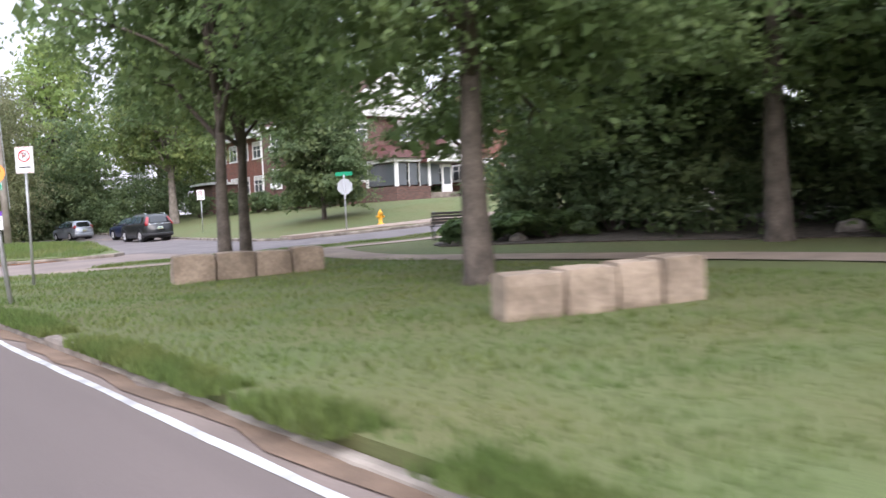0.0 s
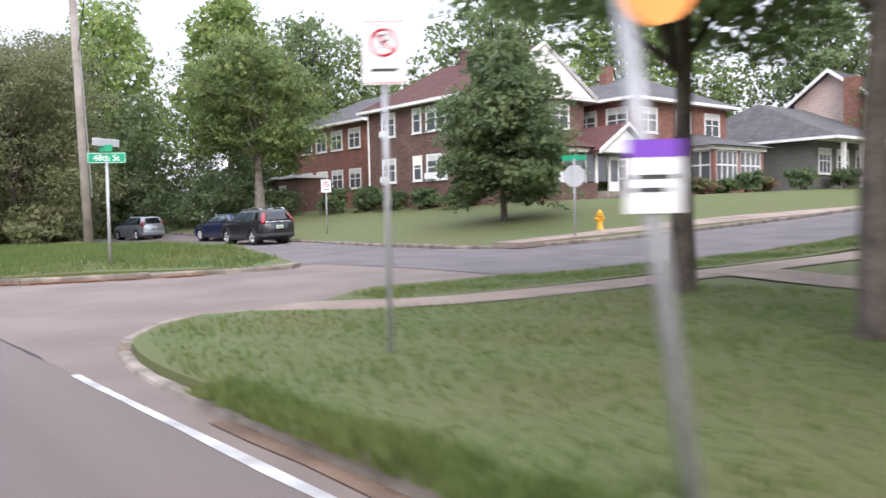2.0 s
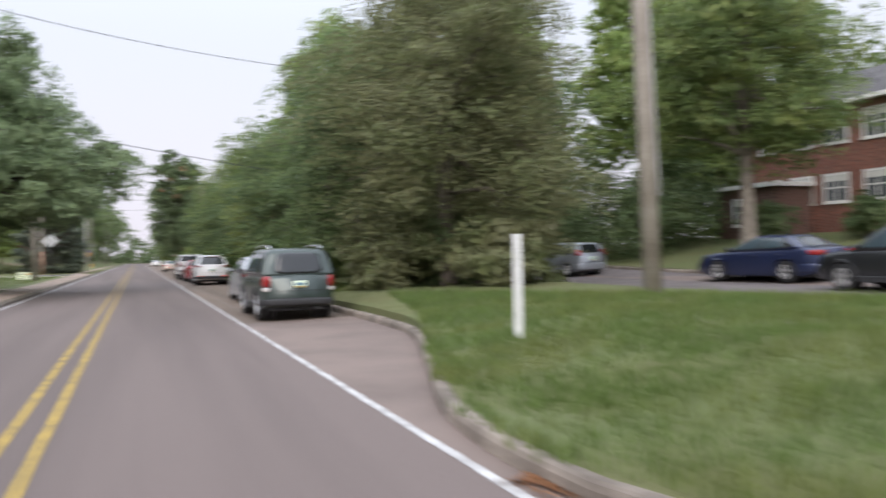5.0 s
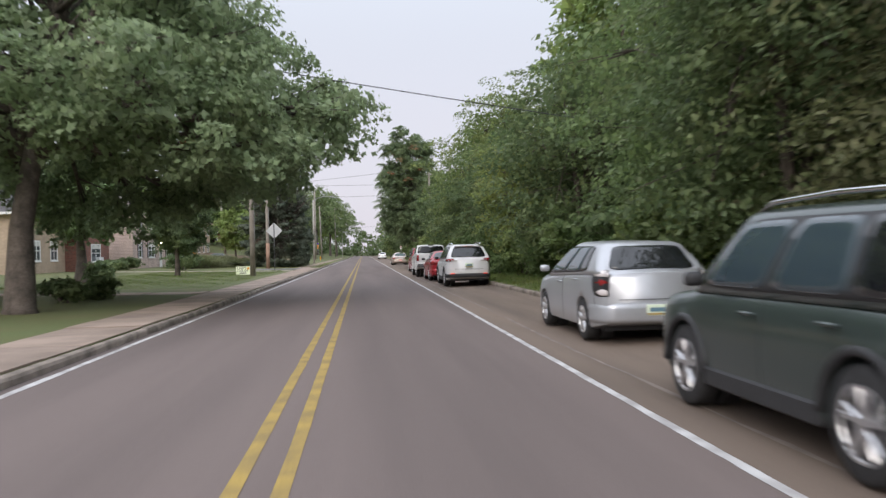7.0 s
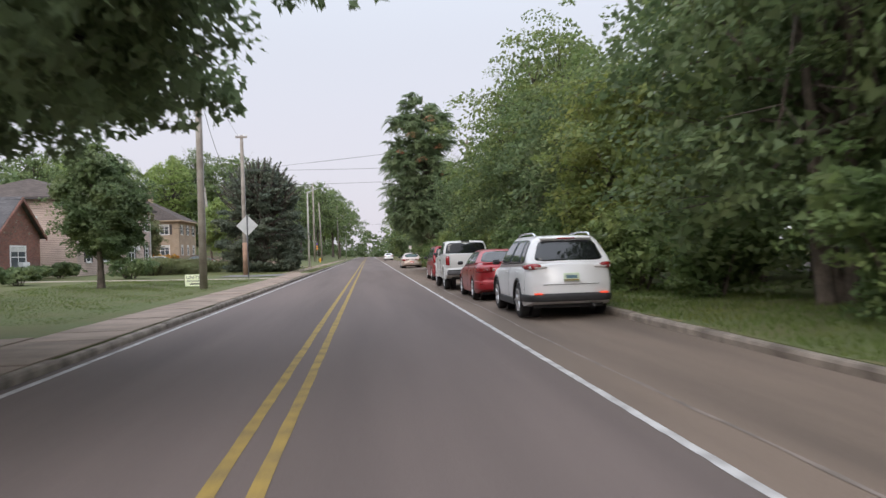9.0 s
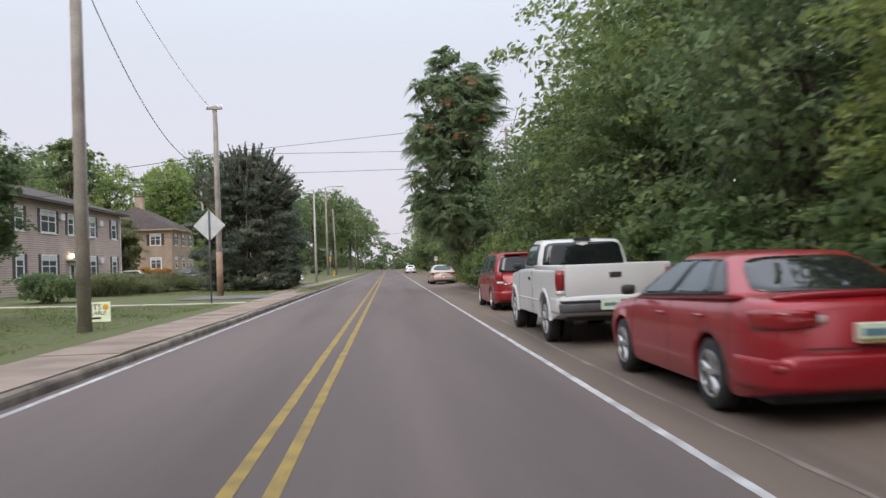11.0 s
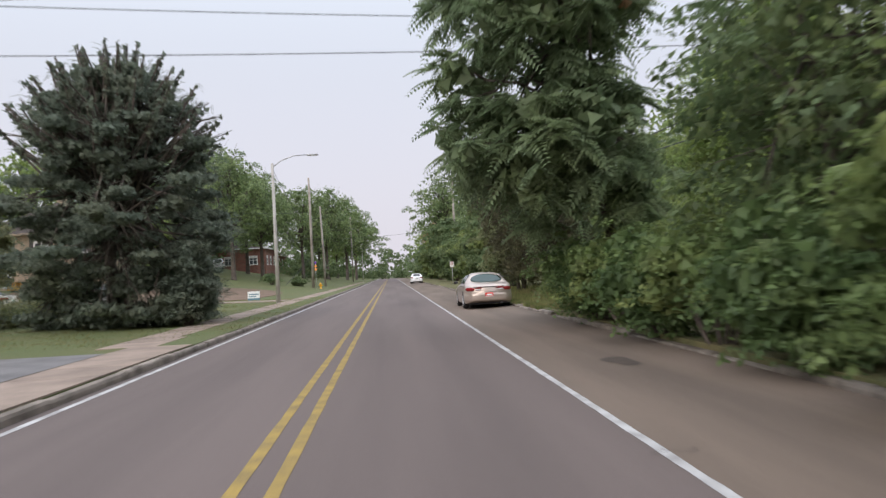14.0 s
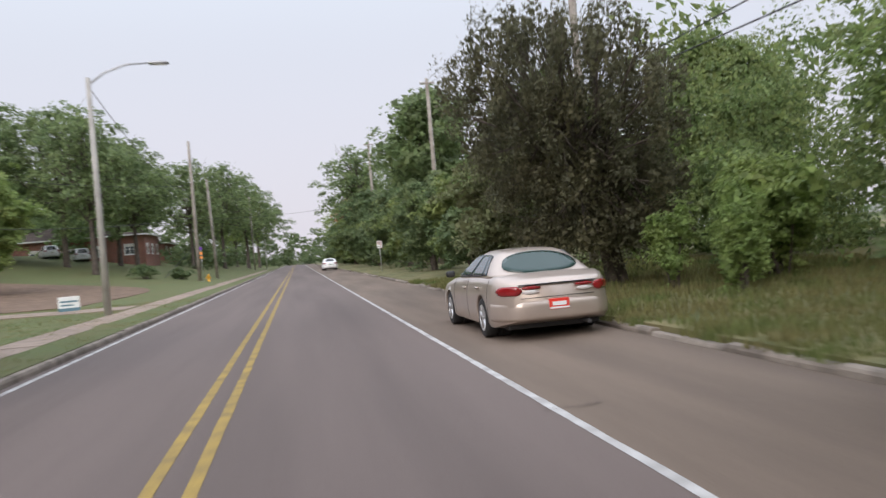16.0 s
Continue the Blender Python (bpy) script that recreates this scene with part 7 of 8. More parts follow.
# ---- stone walls, bench, boulders ----
def stone_wall(pts, heights, seed, label):
    t = thing("stone_wall", Matrix.Identity(4), label, "wall", "limestone block walls")
    rnd = random.Random(seed)
    line = [Vector(p) for p in pts]
    for a, b in zip(line, line[1:]):
        d = (b - a).normalized()
        nr = Vector((-d.y, d.x))
        h = heights
        bm = bmesh.new()
        bmesh.ops.create_cube(bm, size=1.0)
        bmesh.ops.subdivide_edges(bm, edges=bm.edges[:], cuts=3, use_grid_fill=True)
        ln, w = (b - a).length + 0.005, rnd.uniform(0.5, 0.62)
        hh = h * rnd.uniform(0.92, 1.06)
        mid = (a + b) / 2
        g = lawn_z(mid.x, mid.y)
        off = rnd.uniform(0, 9)
        for v in bm.verts:
            q = Vector(v.co)
            k = 1 - 0.07 * sum(max(0, abs(c) - 0.42) / 0.08 for c in q) / 3 * 1.6
            q *= k
            nz = noise.noise_vector(Vector((q.x * 3 + off, q.y * 3, q.z * 3)))
            q += nz * 0.035
            p2 = mid + d * (q.x * ln) + nr * (q.y * w)
            v.co = (p2.x, p2.y, g - 0.1 + (q.z + 0.5) * (hh + 0.1))
        part("stone_block", bm, STONE, t, smooth=False)
    return t


stone_wall([(6.1, -35.3), (6.95, -35.52), (7.75, -35.72), (8.5, -35.92), (9.2, -36.1)], 0.56, 2, "low wall of rough tan limestone blocks")
stone_wall([(6.15, -45.0), (6.85, -45.3), (7.45, -45.56), (8.0, -45.79), (8.55, -46.0)], 0.54, 3, "low wall of large tan limestone blocks on the lawn")


def boulder(x, y, r, seed):
    bm = bmesh.new()
    bmesh.ops.create_icosphere(bm, subdivisions=3, radius=r)
    for v in bm.verts:
        n = noise.noise(v.co * (1.6 / r) + Vector((seed, 0, 0)))
        v.co *= 1 + 0.28 * n
        v.co.z *= 0.7
    ob = part("boulder", bm, BOULDER, smooth=True)
    ob.matrix_world = pose(x, y, lawn_z(x, y) + r * 0.3, 0, 0, seed * 40)
    return tagged(ob, "rounded grey-brown boulder in a shrub bed", "rock", "boulders in the bed")


for i, (bx_, by_, br_) in enumerate(((16.1, -35.3, 0.24), (20.3, -36.9, 0.36), (23.6, -35.6, 0.42), (18.2, -43.6, 0.3), (15.0, -34.0, 0.2))):
    boulder(bx_, by_, br_, i + 1)


def bench(x, y, turn):
    t = thing("bench", pose(x, y, lawn_z(x, y), 0, 0, turn), "dark slatted park bench beside the shrub bed", "bench")
    for k in range(5):
        part("seat_slat", boxes((-0.8, 0.8, -0.25 + k * 0.1, -0.17 + k * 0.1, 0.43, 0.46), bevel=0.006), SHUTTER, t)
    for k in range(4):
        part("back_slat", boxes((-0.8, 0.8, 0.27 + k * 0.02, 0.30 + k * 0.02, 0.52 + k * 0.10, 0.60 + k * 0.10), bevel=0.006), SHUTTER, t)
    for s in (-0.7, 0.7):
        bm = bmesh.new()
        tube(bm, [(s, -0.25, -0.05), (s, -0.25, 0.43), (s, 0.25, 0.43), (s, 0.36, 0.92)], 0.022, 6)
        tube(bm, [(s, 0.25, 0.43), (s, 0.32, -0.05)], 0.022, 6)
        part("bench_frame", bm, DARK_STEEL, t, smooth=True)
    return t


bench(17.2, -31.2, 150)
wire((11.5, 108.0, 7.0), (9.8, 78, 5.06), 0.02, 0.022)
wire((11.5, 108.0, 7.3), (9.8, 78, 5.9), 0.02, 0.022)

# ---- trees and shrubs ----
# the park by the junction
tree(10.2, -30.3, 10.5, 4.3, 4.3, 3.4, LEAF_MAPLE, "dark green tree with a straight trunk on the lawn", 30000, 0.12, 0.17, 16, 11, core=0.25)
tree(7.9, -34.0, 10.5, 4.4, 4.5, 3.4, LEAF_MAPLE, "dark green tree with a slim trunk behind a stone wall", 30000, 0.12, 0.16, 16, 12, core=0.25)
tree(8.6, -42.0, 10.5, 5.0, 5.0, 2.5, LEAF_MAPLE, "broad shady tree behind a limestone wall", 46000, 0.12, 0.24, 18, 13, core=0.25, extra=((2.0, 3.2, 2.8, 1.6, 1.6, 0.8), (3.6, 1.6, 2.7, 1.6, 1.6, 0.8), (3.2, 3.6, 3.4, 1.6, 1.6, 0.9)))
tree(16.6, -42.8, 12.0, 6.0, 5.5, 2.8, LEAF_MAPLE, "broad shady tree over the shrub bed", 34000, 0.14, 0.28, 18, 14, core=0.25)
tree(22.0, -38.5, 13.0, 6.5, 6.0, 1.5, LEAF_DARK, "dense dark tree behind the shrub bed", 18000, 0.22, 0.28, 18, 15)
tree(24.5, -47.0, 13.0, 6.5, 6.0, 1.0, LEAF_DARK, "dense dark tree behind the shrub bed", 16000, 0.22, 0.28, 18, 16)
tree(15.5, -52.5, 12.0, 6.0, 6.0, 2.2, LEAF_MAPLE, "broad shady tree beside the path", 16000, 0.2, 0.25, 18, 17)
for i, (x, y, r, h) in enumerate(((15.6, -33.7, 1.2, 0.8), (16.6, -34.7, 1.3, 0.9), (17.5, -35.5, 1.3, 0.9), (17.9, -33.6, 1.9, 2.7), (18.9, -36.6, 1.8, 2.6), (19.5, -34.6, 2.0, 3.2), (17.5, -45.5, 1.6, 1.3), (20.0, -41.0, 2.2, 2.6), (16.0, -49.0, 1.8, 1.6), (23.0, -34.0, 2.6, 4.0))):
    bush(x, y, r, h, LEAF_SHRUB if h < 1.7 else LEAF_DARK, "leafy shrub in a bed with boulders", 3800, 0.12, 20 + i, "shrubs in the bed")
tree(20.8, -34.8, 11.5, 4.6, 4.6, 0.0, LEAF_DARK, "dense dark tree with foliage down to the ground", 40000, 0.14, 0.22, 24, 18, shape="column")
# the lawn of the houses
tree(23.8, -12.1, 7.6, 3.2, 3.2, 0.5, LEAF_DARK, "young full green tree on the mown lawn", 30000, 0.13, 0.14, 24, 31, shell=0.4, shape="dome")
tree(24.5, 12.0, 12.5, 5.5, 5.0, 3.5, LEAF_MIX, "tall green tree with a pale trunk by a house", 28000, 0.14, 0.36, 18, 32, bark=PALE_BARK)
tree(28.0, 24.0, 19.0, 5.0, 5.0, 3.0, LEAF_BRIGHT, "tall bright green tree along the side street", 16000, 0.22, 0.3, 18, 33)
tree(21.0, 32.0, 19.5, 6.0, 6.0, 2.0, LEAF_BRIGHT, "tall green tree along the side street", 16000, 0.22, 0.3, 18, 34)
tree(13.0, 38.0, 17.5, 5.0, 5.0, 2.0, LEAF_BRIGHT, "tall bright green tree behind the thicket", 16000, 0.22, 0.3, 18, 35)
for i, (x, y, r, h) in enumerate(((29.0, 6.2, 1.2, 1.7), (29.2, 3.6, 1.3, 1.5), (29.2, 0.8, 1.1, 1.6), (29.3, -2.6, 1.2, 1.6), (28.6, 9.6, 1.7, 2.2), (27.6, 14.0, 1.8, 2.4), (36.5, -6.5, 1.0, 1.0), (38.5, -8.0, 1.2, 1.2), (44.0, -11.5, 1.3, 1.3), (50.0, -12.0, 1.4, 1.6), (54, -12.5, 1.4, 1.4))):
    bush(x, y, r, h, LEAF_DARK, "clipped green shrub against a brick wall", 2200, 0.13, 40 + i, "foundation shrubs")
for i, (x, y, r, h, leaf) in enumerate(((39.2, -8.9, 0.9, 1.0, PINK_BLOOM), (40.2, -9.6, 1.0, 0.9, LEAF_SHRUB), (41.2, -10.2, 1.0, 1.1, PINK_BLOOM), (40.6, -8.2, 1.0, 2.3, LEAF_YELLOW), (42.3, -11.0, 1.0, 0.9, LEAF_SHRUB), (45.6, -11.6, 0.9, 1.0, PINK_BLOOM), (37.8, -8.6, 0.9, 0.8, LEAF_SHRUB))):
    bush(x, y, r, h, leaf, "flowering shrub in a bed before a brick house" if leaf is PINK_BLOOM else "leafy garden shrub in a bed before a brick house", 1800, 0.12, 170 + i, "front garden shrubs")
# the thicket between the main road and the side street
tree(9.2, 7.8, 10.5, 4.2, 4.6, 0.6, LEAF_BROWN, "dense brownish green tree at the edge of a thicket", 46000, 0.12, 0.2, 20, 51, stems=3, shape="column", shell=0.4, core=0.55, inner=0.15)
tree(11.4, 12.5, 12.0, 4.4, 4.8, 0.6, LEAF_BROWN, "dense brownish green tree at the edge of a thicket", 34000, 0.14, 0.22, 20, 52, stems=2, shape="column", shell=0.4, core=0.55, inner=0.15)
tree(8.2, 14.0, 9.5, 3.6, 3.8, 0.5, LEAF_DARK, "dense dark tree at the edge of a thicket", 30000, 0.14, 0.2, 20, 53, stems=3, shape="column", shell=0.4, core=0.55, inner=0.15)
# woods along the right-hand kerb: a few grown trees, then copies of them
wood_a = tree(9.6, 21.0, 12.5, 4.6, 4.8, 0.8, LEAF_MAPLE, "leafy deciduous tree in the roadside wood", 24000, 0.155, 0.22, 22, 61, group="roadside wood", stems=2, shell=0.4, core=0.34, inner=0.21)
tree(8.0, 40.5, 6.8, 2.6, 3.0, 0.3, LEAF_YELLOW, "yellow-green tree in the roadside wood", 26000, 0.12, 0.16, 20, 62, group="roadside wood", stems=2, shell=0.4, core=0.45, inner=0.16)
wood_c = tree(10.8, 38.0, 11.5, 4.6, 4.8, 0.5, LEAF_MIX, "leafy green tree in the roadside wood", 24000, 0.15, 0.2, 22, 63, group="roadside wood", stems=3, shell=0.4, core=0.34, inner=0.21)
wood_d = tree(8.3, 47.0, 8.0, 3.4, 3.6, 0.2, LEAF_DARK, "dense leafy tree reaching over the kerb", 22000, 0.14, 0.14, 22, 64, group="roadside wood", stems=3, shell=0.4, core=0.34, inner=0.21)
for k, (src, x, y, turn, s) in enumerate(((wood_c, 9.4, 55.5, 80, 1.1), (wood_d, 7.6, 61.5, 160, 0.95), (wood_c, 10.6, 67.0, 200, 0.85), (wood_a, 11.2, 62.0, 250, 1.0), (wood_c, 9.7, 64.6, 140, 1.0), (wood_d, 7.6, 54.0, 290, 0.8),
                                           (wood_a, 13.0, 30.0, 120, 1.1), (wood_d, 8.4, 29.5, 45, 1.1), (wood_a, 14.4, 73.0, 60, 0.95), (wood_d, 7.4, 70.0, 10, 0.95))):
    copy_thing(src, pose(x, y, lawn_z(x, y), 0, 0, turn) @ Matrix.Diagonal((s, s, s, 1)))
rnd_a = random.Random(66)
ail_lobes = []
for z_, c_, R_, n_ in ((3.0, 4.6, 1.9, 5), (4.1, 4.2, 2.3, 8), (5.2, 4.0, 2.4, 8), (6.4, 3.8, 2.4, 7), (7.6, 3.6, 2.5, 7), (8.8, 3.7, 2.5, 7), (9.9, 3.9, 2.5, 7), (11.0, 4.0, 2.3, 6), (12.0, 4.1, 1.6, 5)):
    for k in range(n_):
        a_ = 2 * math.pi * (k + rnd_a.uniform(-0.3, 0.3)) / n_ + z_ * 2
        f_ = rnd_a.uniform(0.55, 0.86)
        ail_lobes.append((c_ - 5.5 + 1.9 * z_ / 13 + R_ * f_ * math.cos(a_), min(2.6, R_ * f_ * math.sin(a_)), z_ + rnd_a.uniform(-0.7, 0.7), rnd_a.uniform(0.55, 0.9), rnd_a.uniform(0.55, 0.9), rnd_a.uniform(0.5, 0.85)))
ail_lobes += [(-3.2, 0.4, 4.5, 0.5, 0.8, 0.4), (-3.0, -0.8, 4.0, 0.5, 0.6, 0.35), (-2.9, 0.9, 3.9, 0.6, 0.6, 0.35), (-1.2, 3.2, 4.4, 0.6, 0.6, 0.5), (-0.4, 3.6, 3.7, 0.6, 0.6, 0.5), (0.5, 3.4, 3.0, 0.7, 0.6, 0.5), (0.6, 3.8, 4.6, 0.7, 0.6, 0.5), (-0.2, 2.9, 5.4, 0.7, 0.6, 0.5)]
ail = tree(5.5, 77.0, 13.0, 2.7, 3.4, 0.6, LEAF_AIL, "tall tree with long drooping compound leaves", 92000, 0.66, 0.15, seed=66, aspect=0.55, leaflet=0.28, droop=0.25, group="roadside wood", lean=(-1.9, 0), fronds=18, lobes=ail_lobes, rosette=True, core=0.06, inner=0.34)
for k in range(11):
    a = k * 2.4
    leaf_cloud("seed_cluster", [(-1.6 + 1.5 * math.cos(a), 1.6 * math.sin(a) - 1.4, 7.2 + 0.38 * k, 0.32, 0.32, 0.22)], 130, 0.10, LEAF_AUTUMN, 300 + k, ail, core=0)
sh = [bush(6.1, 46.0, 1.4, 3.0, LEAF_SHRUB, "wild shrub growing over the kerb", 5600, 0.115, 71, "roadside shrubs", ry=2.2),
      bush(5.22, 64.5, 1.5, 2.6, LEAF_MIX, "wild shrub growing over the kerb", 5600, 0.115, 72, "roadside shrubs", ry=2.2)]
for k, (i, x, y, turn, s) in enumerate(((0, 6.1, 50.5, 180, 1.0), (1, 6.5, 54.5, 20, 0.95), (0, 6.4, 58.6, 90, 0.9), (1, 5.6, 61.5, 170, 1.0), (0, 5.15, 67.8, 10, 0.9), (1, 5.05, 70.4, 190, 0.85), (0, 5.0, 72.8, 30, 0.85), (1, 5.0, 75.2, 200, 0.85), (0, 5.05, 77.6, 80, 0.85), (1, 5.2, 80.0, 130, 0.8), (0, 5.7, 82.0, 80, 0.75), (0, 6.6, 41.0, 60, 0.9), (1, 7.0, 36.5, 10, 0.9), (0, 7.4, 26.0, 130, 1.0), (1, 7.2, 17.5, 40, 1.0), (0, 7.6, 33.0, 220, 0.9))):
    copy_thing(sh[i], pose(x, y, lawn_z(x, y), 0, 0, turn) @ Matrix.Diagonal((s, s, s, 1)))
# beyond the wood
tree(16.2, 90.0, 12.0, 4.6, 5.0, 1.0, LEAF_BRIGHT, "tall bright green tree behind rough grass", 44000, 0.165, 0.24, 34, 88, shell=0.4, core=0.7, inner=0.24)
for k, (bx_, by_, br_, bh_) in enumerate(((8.2, 94.3, 0.6, 2.1), (9.2, 93.2, 0.8, 2.6), (8.4, 91.8, 0.5, 1.7), (10.6, 94.8, 0.9, 2.9))):
    bush(bx_, by_, br_, bh_, LEAF_BRIGHT, "slender bright green sapling in rough grass", 4200, 0.07, 330 + k, "saplings in rough grass")
rnd_d = random.Random(81)
plumes = []
for k in range(46):
    a_, f_ = k * 2.4, math.sqrt((k + 0.5) / 46)
    top_ = 7.3 - 1.9 * f_ ** 2.2 + rnd_d.uniform(-0.7, 0.5)
    for q in range(4):
        z_ = 0.7 + (top_ - 0.7) * (q + 0.6) / 4
        lean_ = (0.62 + 0.38 * (z_ - 0.7) / (top_ - 0.7)) * f_ * 3.3
        plumes.append((lean_ * math.cos(a_), lean_ * math.sin(a_), z_, 0.42, 0.42, (top_ - 0.7) * 0.16))
tree(8.3, 97.8, 7.8, 3.0, 3.0, 0.8, LEAF_PURPLE, "upright dark tree with fine ascending twigs", 52000, 0.085, 0.12, lobes=plumes, lean=(-1.9, -0.4), seed=81, stems=4, shell=0.3, aspect=0.42, core=0.75, inner=0.13, flatten=2.2, spray=30)
tree(18.0, 109.0, 9.4, 4.0, 4.0, 1.0, LEAF_MIX, "tall bright green tree at the edge of rough grass", 40000, 0.13, 0.25, 18, 82)
tree(14.0, 122.0, 11.0, 4.5, 4.5, 2.0, LEAF_MIX, "leafy tree behind rough grass", 12000, 0.22, 0.25, 16, 83)
far_a = tree(9.0, 118.0, 5.5, 2.6, 4.0, 0.2, LEAF_MIX, "rounded hedge tree along the road", 15000, 0.175, 0.14, 16, 84, group="hedge trees", stems=3, shell=0.4)
far_b = tree(8.6, 128.0, 6.0, 2.8, 4.0, 0.2, LEAF_DARK, "dark hedge tree along the road", 15000, 0.175, 0.14, 16, 85, group="hedge trees", stems=3, shell=0.4)
for i in range(12):
    src = (far_a, far_b)[i % 2]
    x, y = 8.8 + (i % 3) * 0.8, 137.0 + i * 10.5
    s = 1.0 + 0.12 * (i % 4)
    copy_thing(src, pose(x, y, lawn_z(x, y), 0, 0, 70 * i) @ Matrix.Diagonal((s, s, s * 1.05, 1)))
big_far = tree(13.2, 155.0, 17.0, 6.0, 6.0, 3.0, LEAF_OAK, "tall tree behind the hedge", 9500, 0.34, 0.3, 16, 86, group="far trees", simple=True)
tree(9.5, 215.0, 11.0, 3.5, 3.5, 1.0, LEAF_AUTUMN, "reddish tree far along the road", 7000, 0.3, 0.2, 12, 87)
# left side of the road
rnd_m = random.Random(91)
maple_lobes = []
for z_, R_, n_ in ((4.6, 7.6, 11), (5.6, 8.4, 13), (6.9, 8.0, 12), (8.3, 6.9, 10), (9.8, 5.6, 8), (11.2, 4.2, 6), (12.5, 2.6, 4)):
    for k in range(n_):
        a_ = 2 * math.pi * (k + rnd_m.uniform(-0.25, 0.25)) / n_ + z_
        f_ = rnd_m.uniform(0.55, 0.84)
        maple_lobes.append((-0.2 + R_ * f_ * math.cos(a_), 3.4 + R_ * f_ * math.sin(a_), z_ + rnd_m.uniform(-0.4, 0.4) - 0.5 * f_, 2.0 * rnd_m.uniform(0.75, 1.1), 2.0 * rnd_m.uniform(0.75, 1.1), rnd_m.uniform(0.8, 1.25)))
maple_lobes += [(2.0, 7.2, 3.4, 1.6, 1.6, 0.9), (0.4, 8.2, 3.0, 1.7, 1.7, 1.0), (-1.6, 8.8, 3.2, 1.8, 1.8, 1.0), (4.4, 7.2, 4.5, 1.6, 1.6, 0.8), (7.4, 4.0, 6.0, 1.5, 1.5, 0.9), (7.2, 5.2, 6.6, 1.4, 1.4, 0.9), (6.8, 2.6, 5.6, 1.6, 1.6, 0.9), (6.0, 5.8, 5.6, 1.5, 1.5, 0.8)]
maple = tree(-8.8, 20.2, 13.0, 8.4, 8.0, 3.0, LEAF_MAPLE_LIT, "great maple whose boughs hang over the road", 104000, 0.162, 0.34, lean=(0.5, 2.6), core=0.3, inner=0.26, lobes=maple_lobes, lobed=True, spray=80, flatten=0.8, face=0.85, seed=91)
leaf_cloud("red_leaves", [(3.2, 4.6, 4.75, 0.4, 0.3, 0.25), (2.5, 4.8, 4.9, 0.25, 0.25, 0.2)], 110, 0.13, LEAF_RED, 320, maple, core=0)
tree(-19.5, 26.0, 12.0, 6.0, 6.0, 2.5, LEAF_MAPLE, "broad shade tree in a front garden", 18000, 0.22, 0.3, 18, 92)
tree(-14.6, 42.0, 6.6, 2.6, 2.6, 2.0, LEAF_MAPLE, "leafy tree with a stout trunk in a front garden", 24000, 0.12, 0.3, 16, 93)
tree(-12.7, 55.0, 6.4, 2.4, 2.4, 1.1, LEAF_DARK, "small dark leafy tree on the mown lawn", 26000, 0.12, 0.17, 18, 94, shell=0.4)
for k in range(4):
    bush(-29.0 - 2.4 * k, 138.8, 1.3, 1.0, FLOWER, "bed of orange garden flowers by a house", 1500, 0.12, 150 + k, "flower beds", ry=1.3)
rnd_y = random.Random(95)
yew_lobes = []
yew_line = ((0.2, 2.4), (1.2, 3.5), (2.6, 4.3), (4.6, 4.4), (6.4, 3.8), (7.9, 2.7), (9.0, 1.6), (9.7, 0.7))
for k in range(150):
    z_ = 0.35 + 8.9 * ((k + 0.5) / 150) ** 1.1
    R_ = lerp_line(yew_line, z_)
    a_, f_ = k * 2.4 + rnd_y.uniform(-0.3, 0.3), rnd_y.uniform(0.35, 0.88)
    yew_lobes.append((R_ * f_ * math.cos(a_), R_ * f_ * math.sin(a_), z_ - 0.5 * f_, rnd_y.uniform(0.7, 1.2), rnd_y.uniform(0.7, 1.2), rnd_y.uniform(0.22, 0.42)))
# feathery shoots point up and outwards from the upper boughs
for k in range(64):
    a_, f_ = k * 2.4, math.sqrt((k + 0.5) / 64)
    z_ = 9.0 - 3.2 * f_ * f_
    for q in range(7):
        r_ = 3.0 * f_ + 0.12 * q * (0.3 + f_)
        yew_lobes.append((r_ * math.cos(a_), r_ * math.sin(a_), z_ + 0.17 * q * rnd_y.uniform(0.9, 1.1), 0.15 - 0.018 * q, 0.15 - 0.018 * q, 0.16))
tree(-9.4, 87.4, 10.2, 4.4, 4.4, 0.8, LEAF_YEW, "big dark evergreen with upright sprays beside the pavement", 88000, 0.43, 0.17, lobes=yew_lobes, stems=3, aspect=0.42, leaflet=0.2, fronds=14, droop=-0.12, core=0.55, inner=0.2, seed=95)
bush(-7.65, 90.6, 1.1, 2.6, LEAF_YEW, "clipped dark evergreen shrub beside the pavement", 16000, 0.06, 97, "pavement evergreens")
bush(-6.9, 86.2, 1.15, 3.3, LEAF_YEW, "dark upright evergreen shrub under a larger tree", 11000, 0.10, 96, "pavement evergreens")
for i, (x, y, r, h) in enumerate(((-9.3, 24.6, 0.75, 0.8), (-8.8, 26.6, 0.75, 0.8), (-13.2, 40.6, 0.9, 1.3), (-18.5, 60.0, 1.4, 1.1), (-15.8, 70.4, 2.0, 1.7), (-16.6, 79.5, 2.8, 2.3), (-16.6, 82.5, 2.8, 2.2), (-16.2, 85.5, 2.8, 2.3), (-15.4, 88.3, 2.6, 2.1), (-14.0, 90.5, 2.2, 1.8), (-21.5, 70.0, 1.4, 1.1), (-21.4, 74.0, 1.5, 1.2), (-14.5, 160.0, 1.9, 1.7), (-11.5, 162.0, 1.3, 1.4))):
    hedge = 76 < y < 92
    bush(x, y, r, h * 0.62 if hedge else h, LEAF_BROWN if hedge else LEAF_DARK, "dull green twiggy hedge shrub by an apartment house" if hedge else "dark green garden shrub", 9000 if hedge else 2600, 0.07 if hedge else 0.12, 100 + i, "garden shrubs")
tree(-21.5, 138.0, 9.5, 3.8, 3.8, 1.0, LEAF_BRIGHT, "bright green young tree by a drive", 20000, 0.2, 0.18, 16, 123)
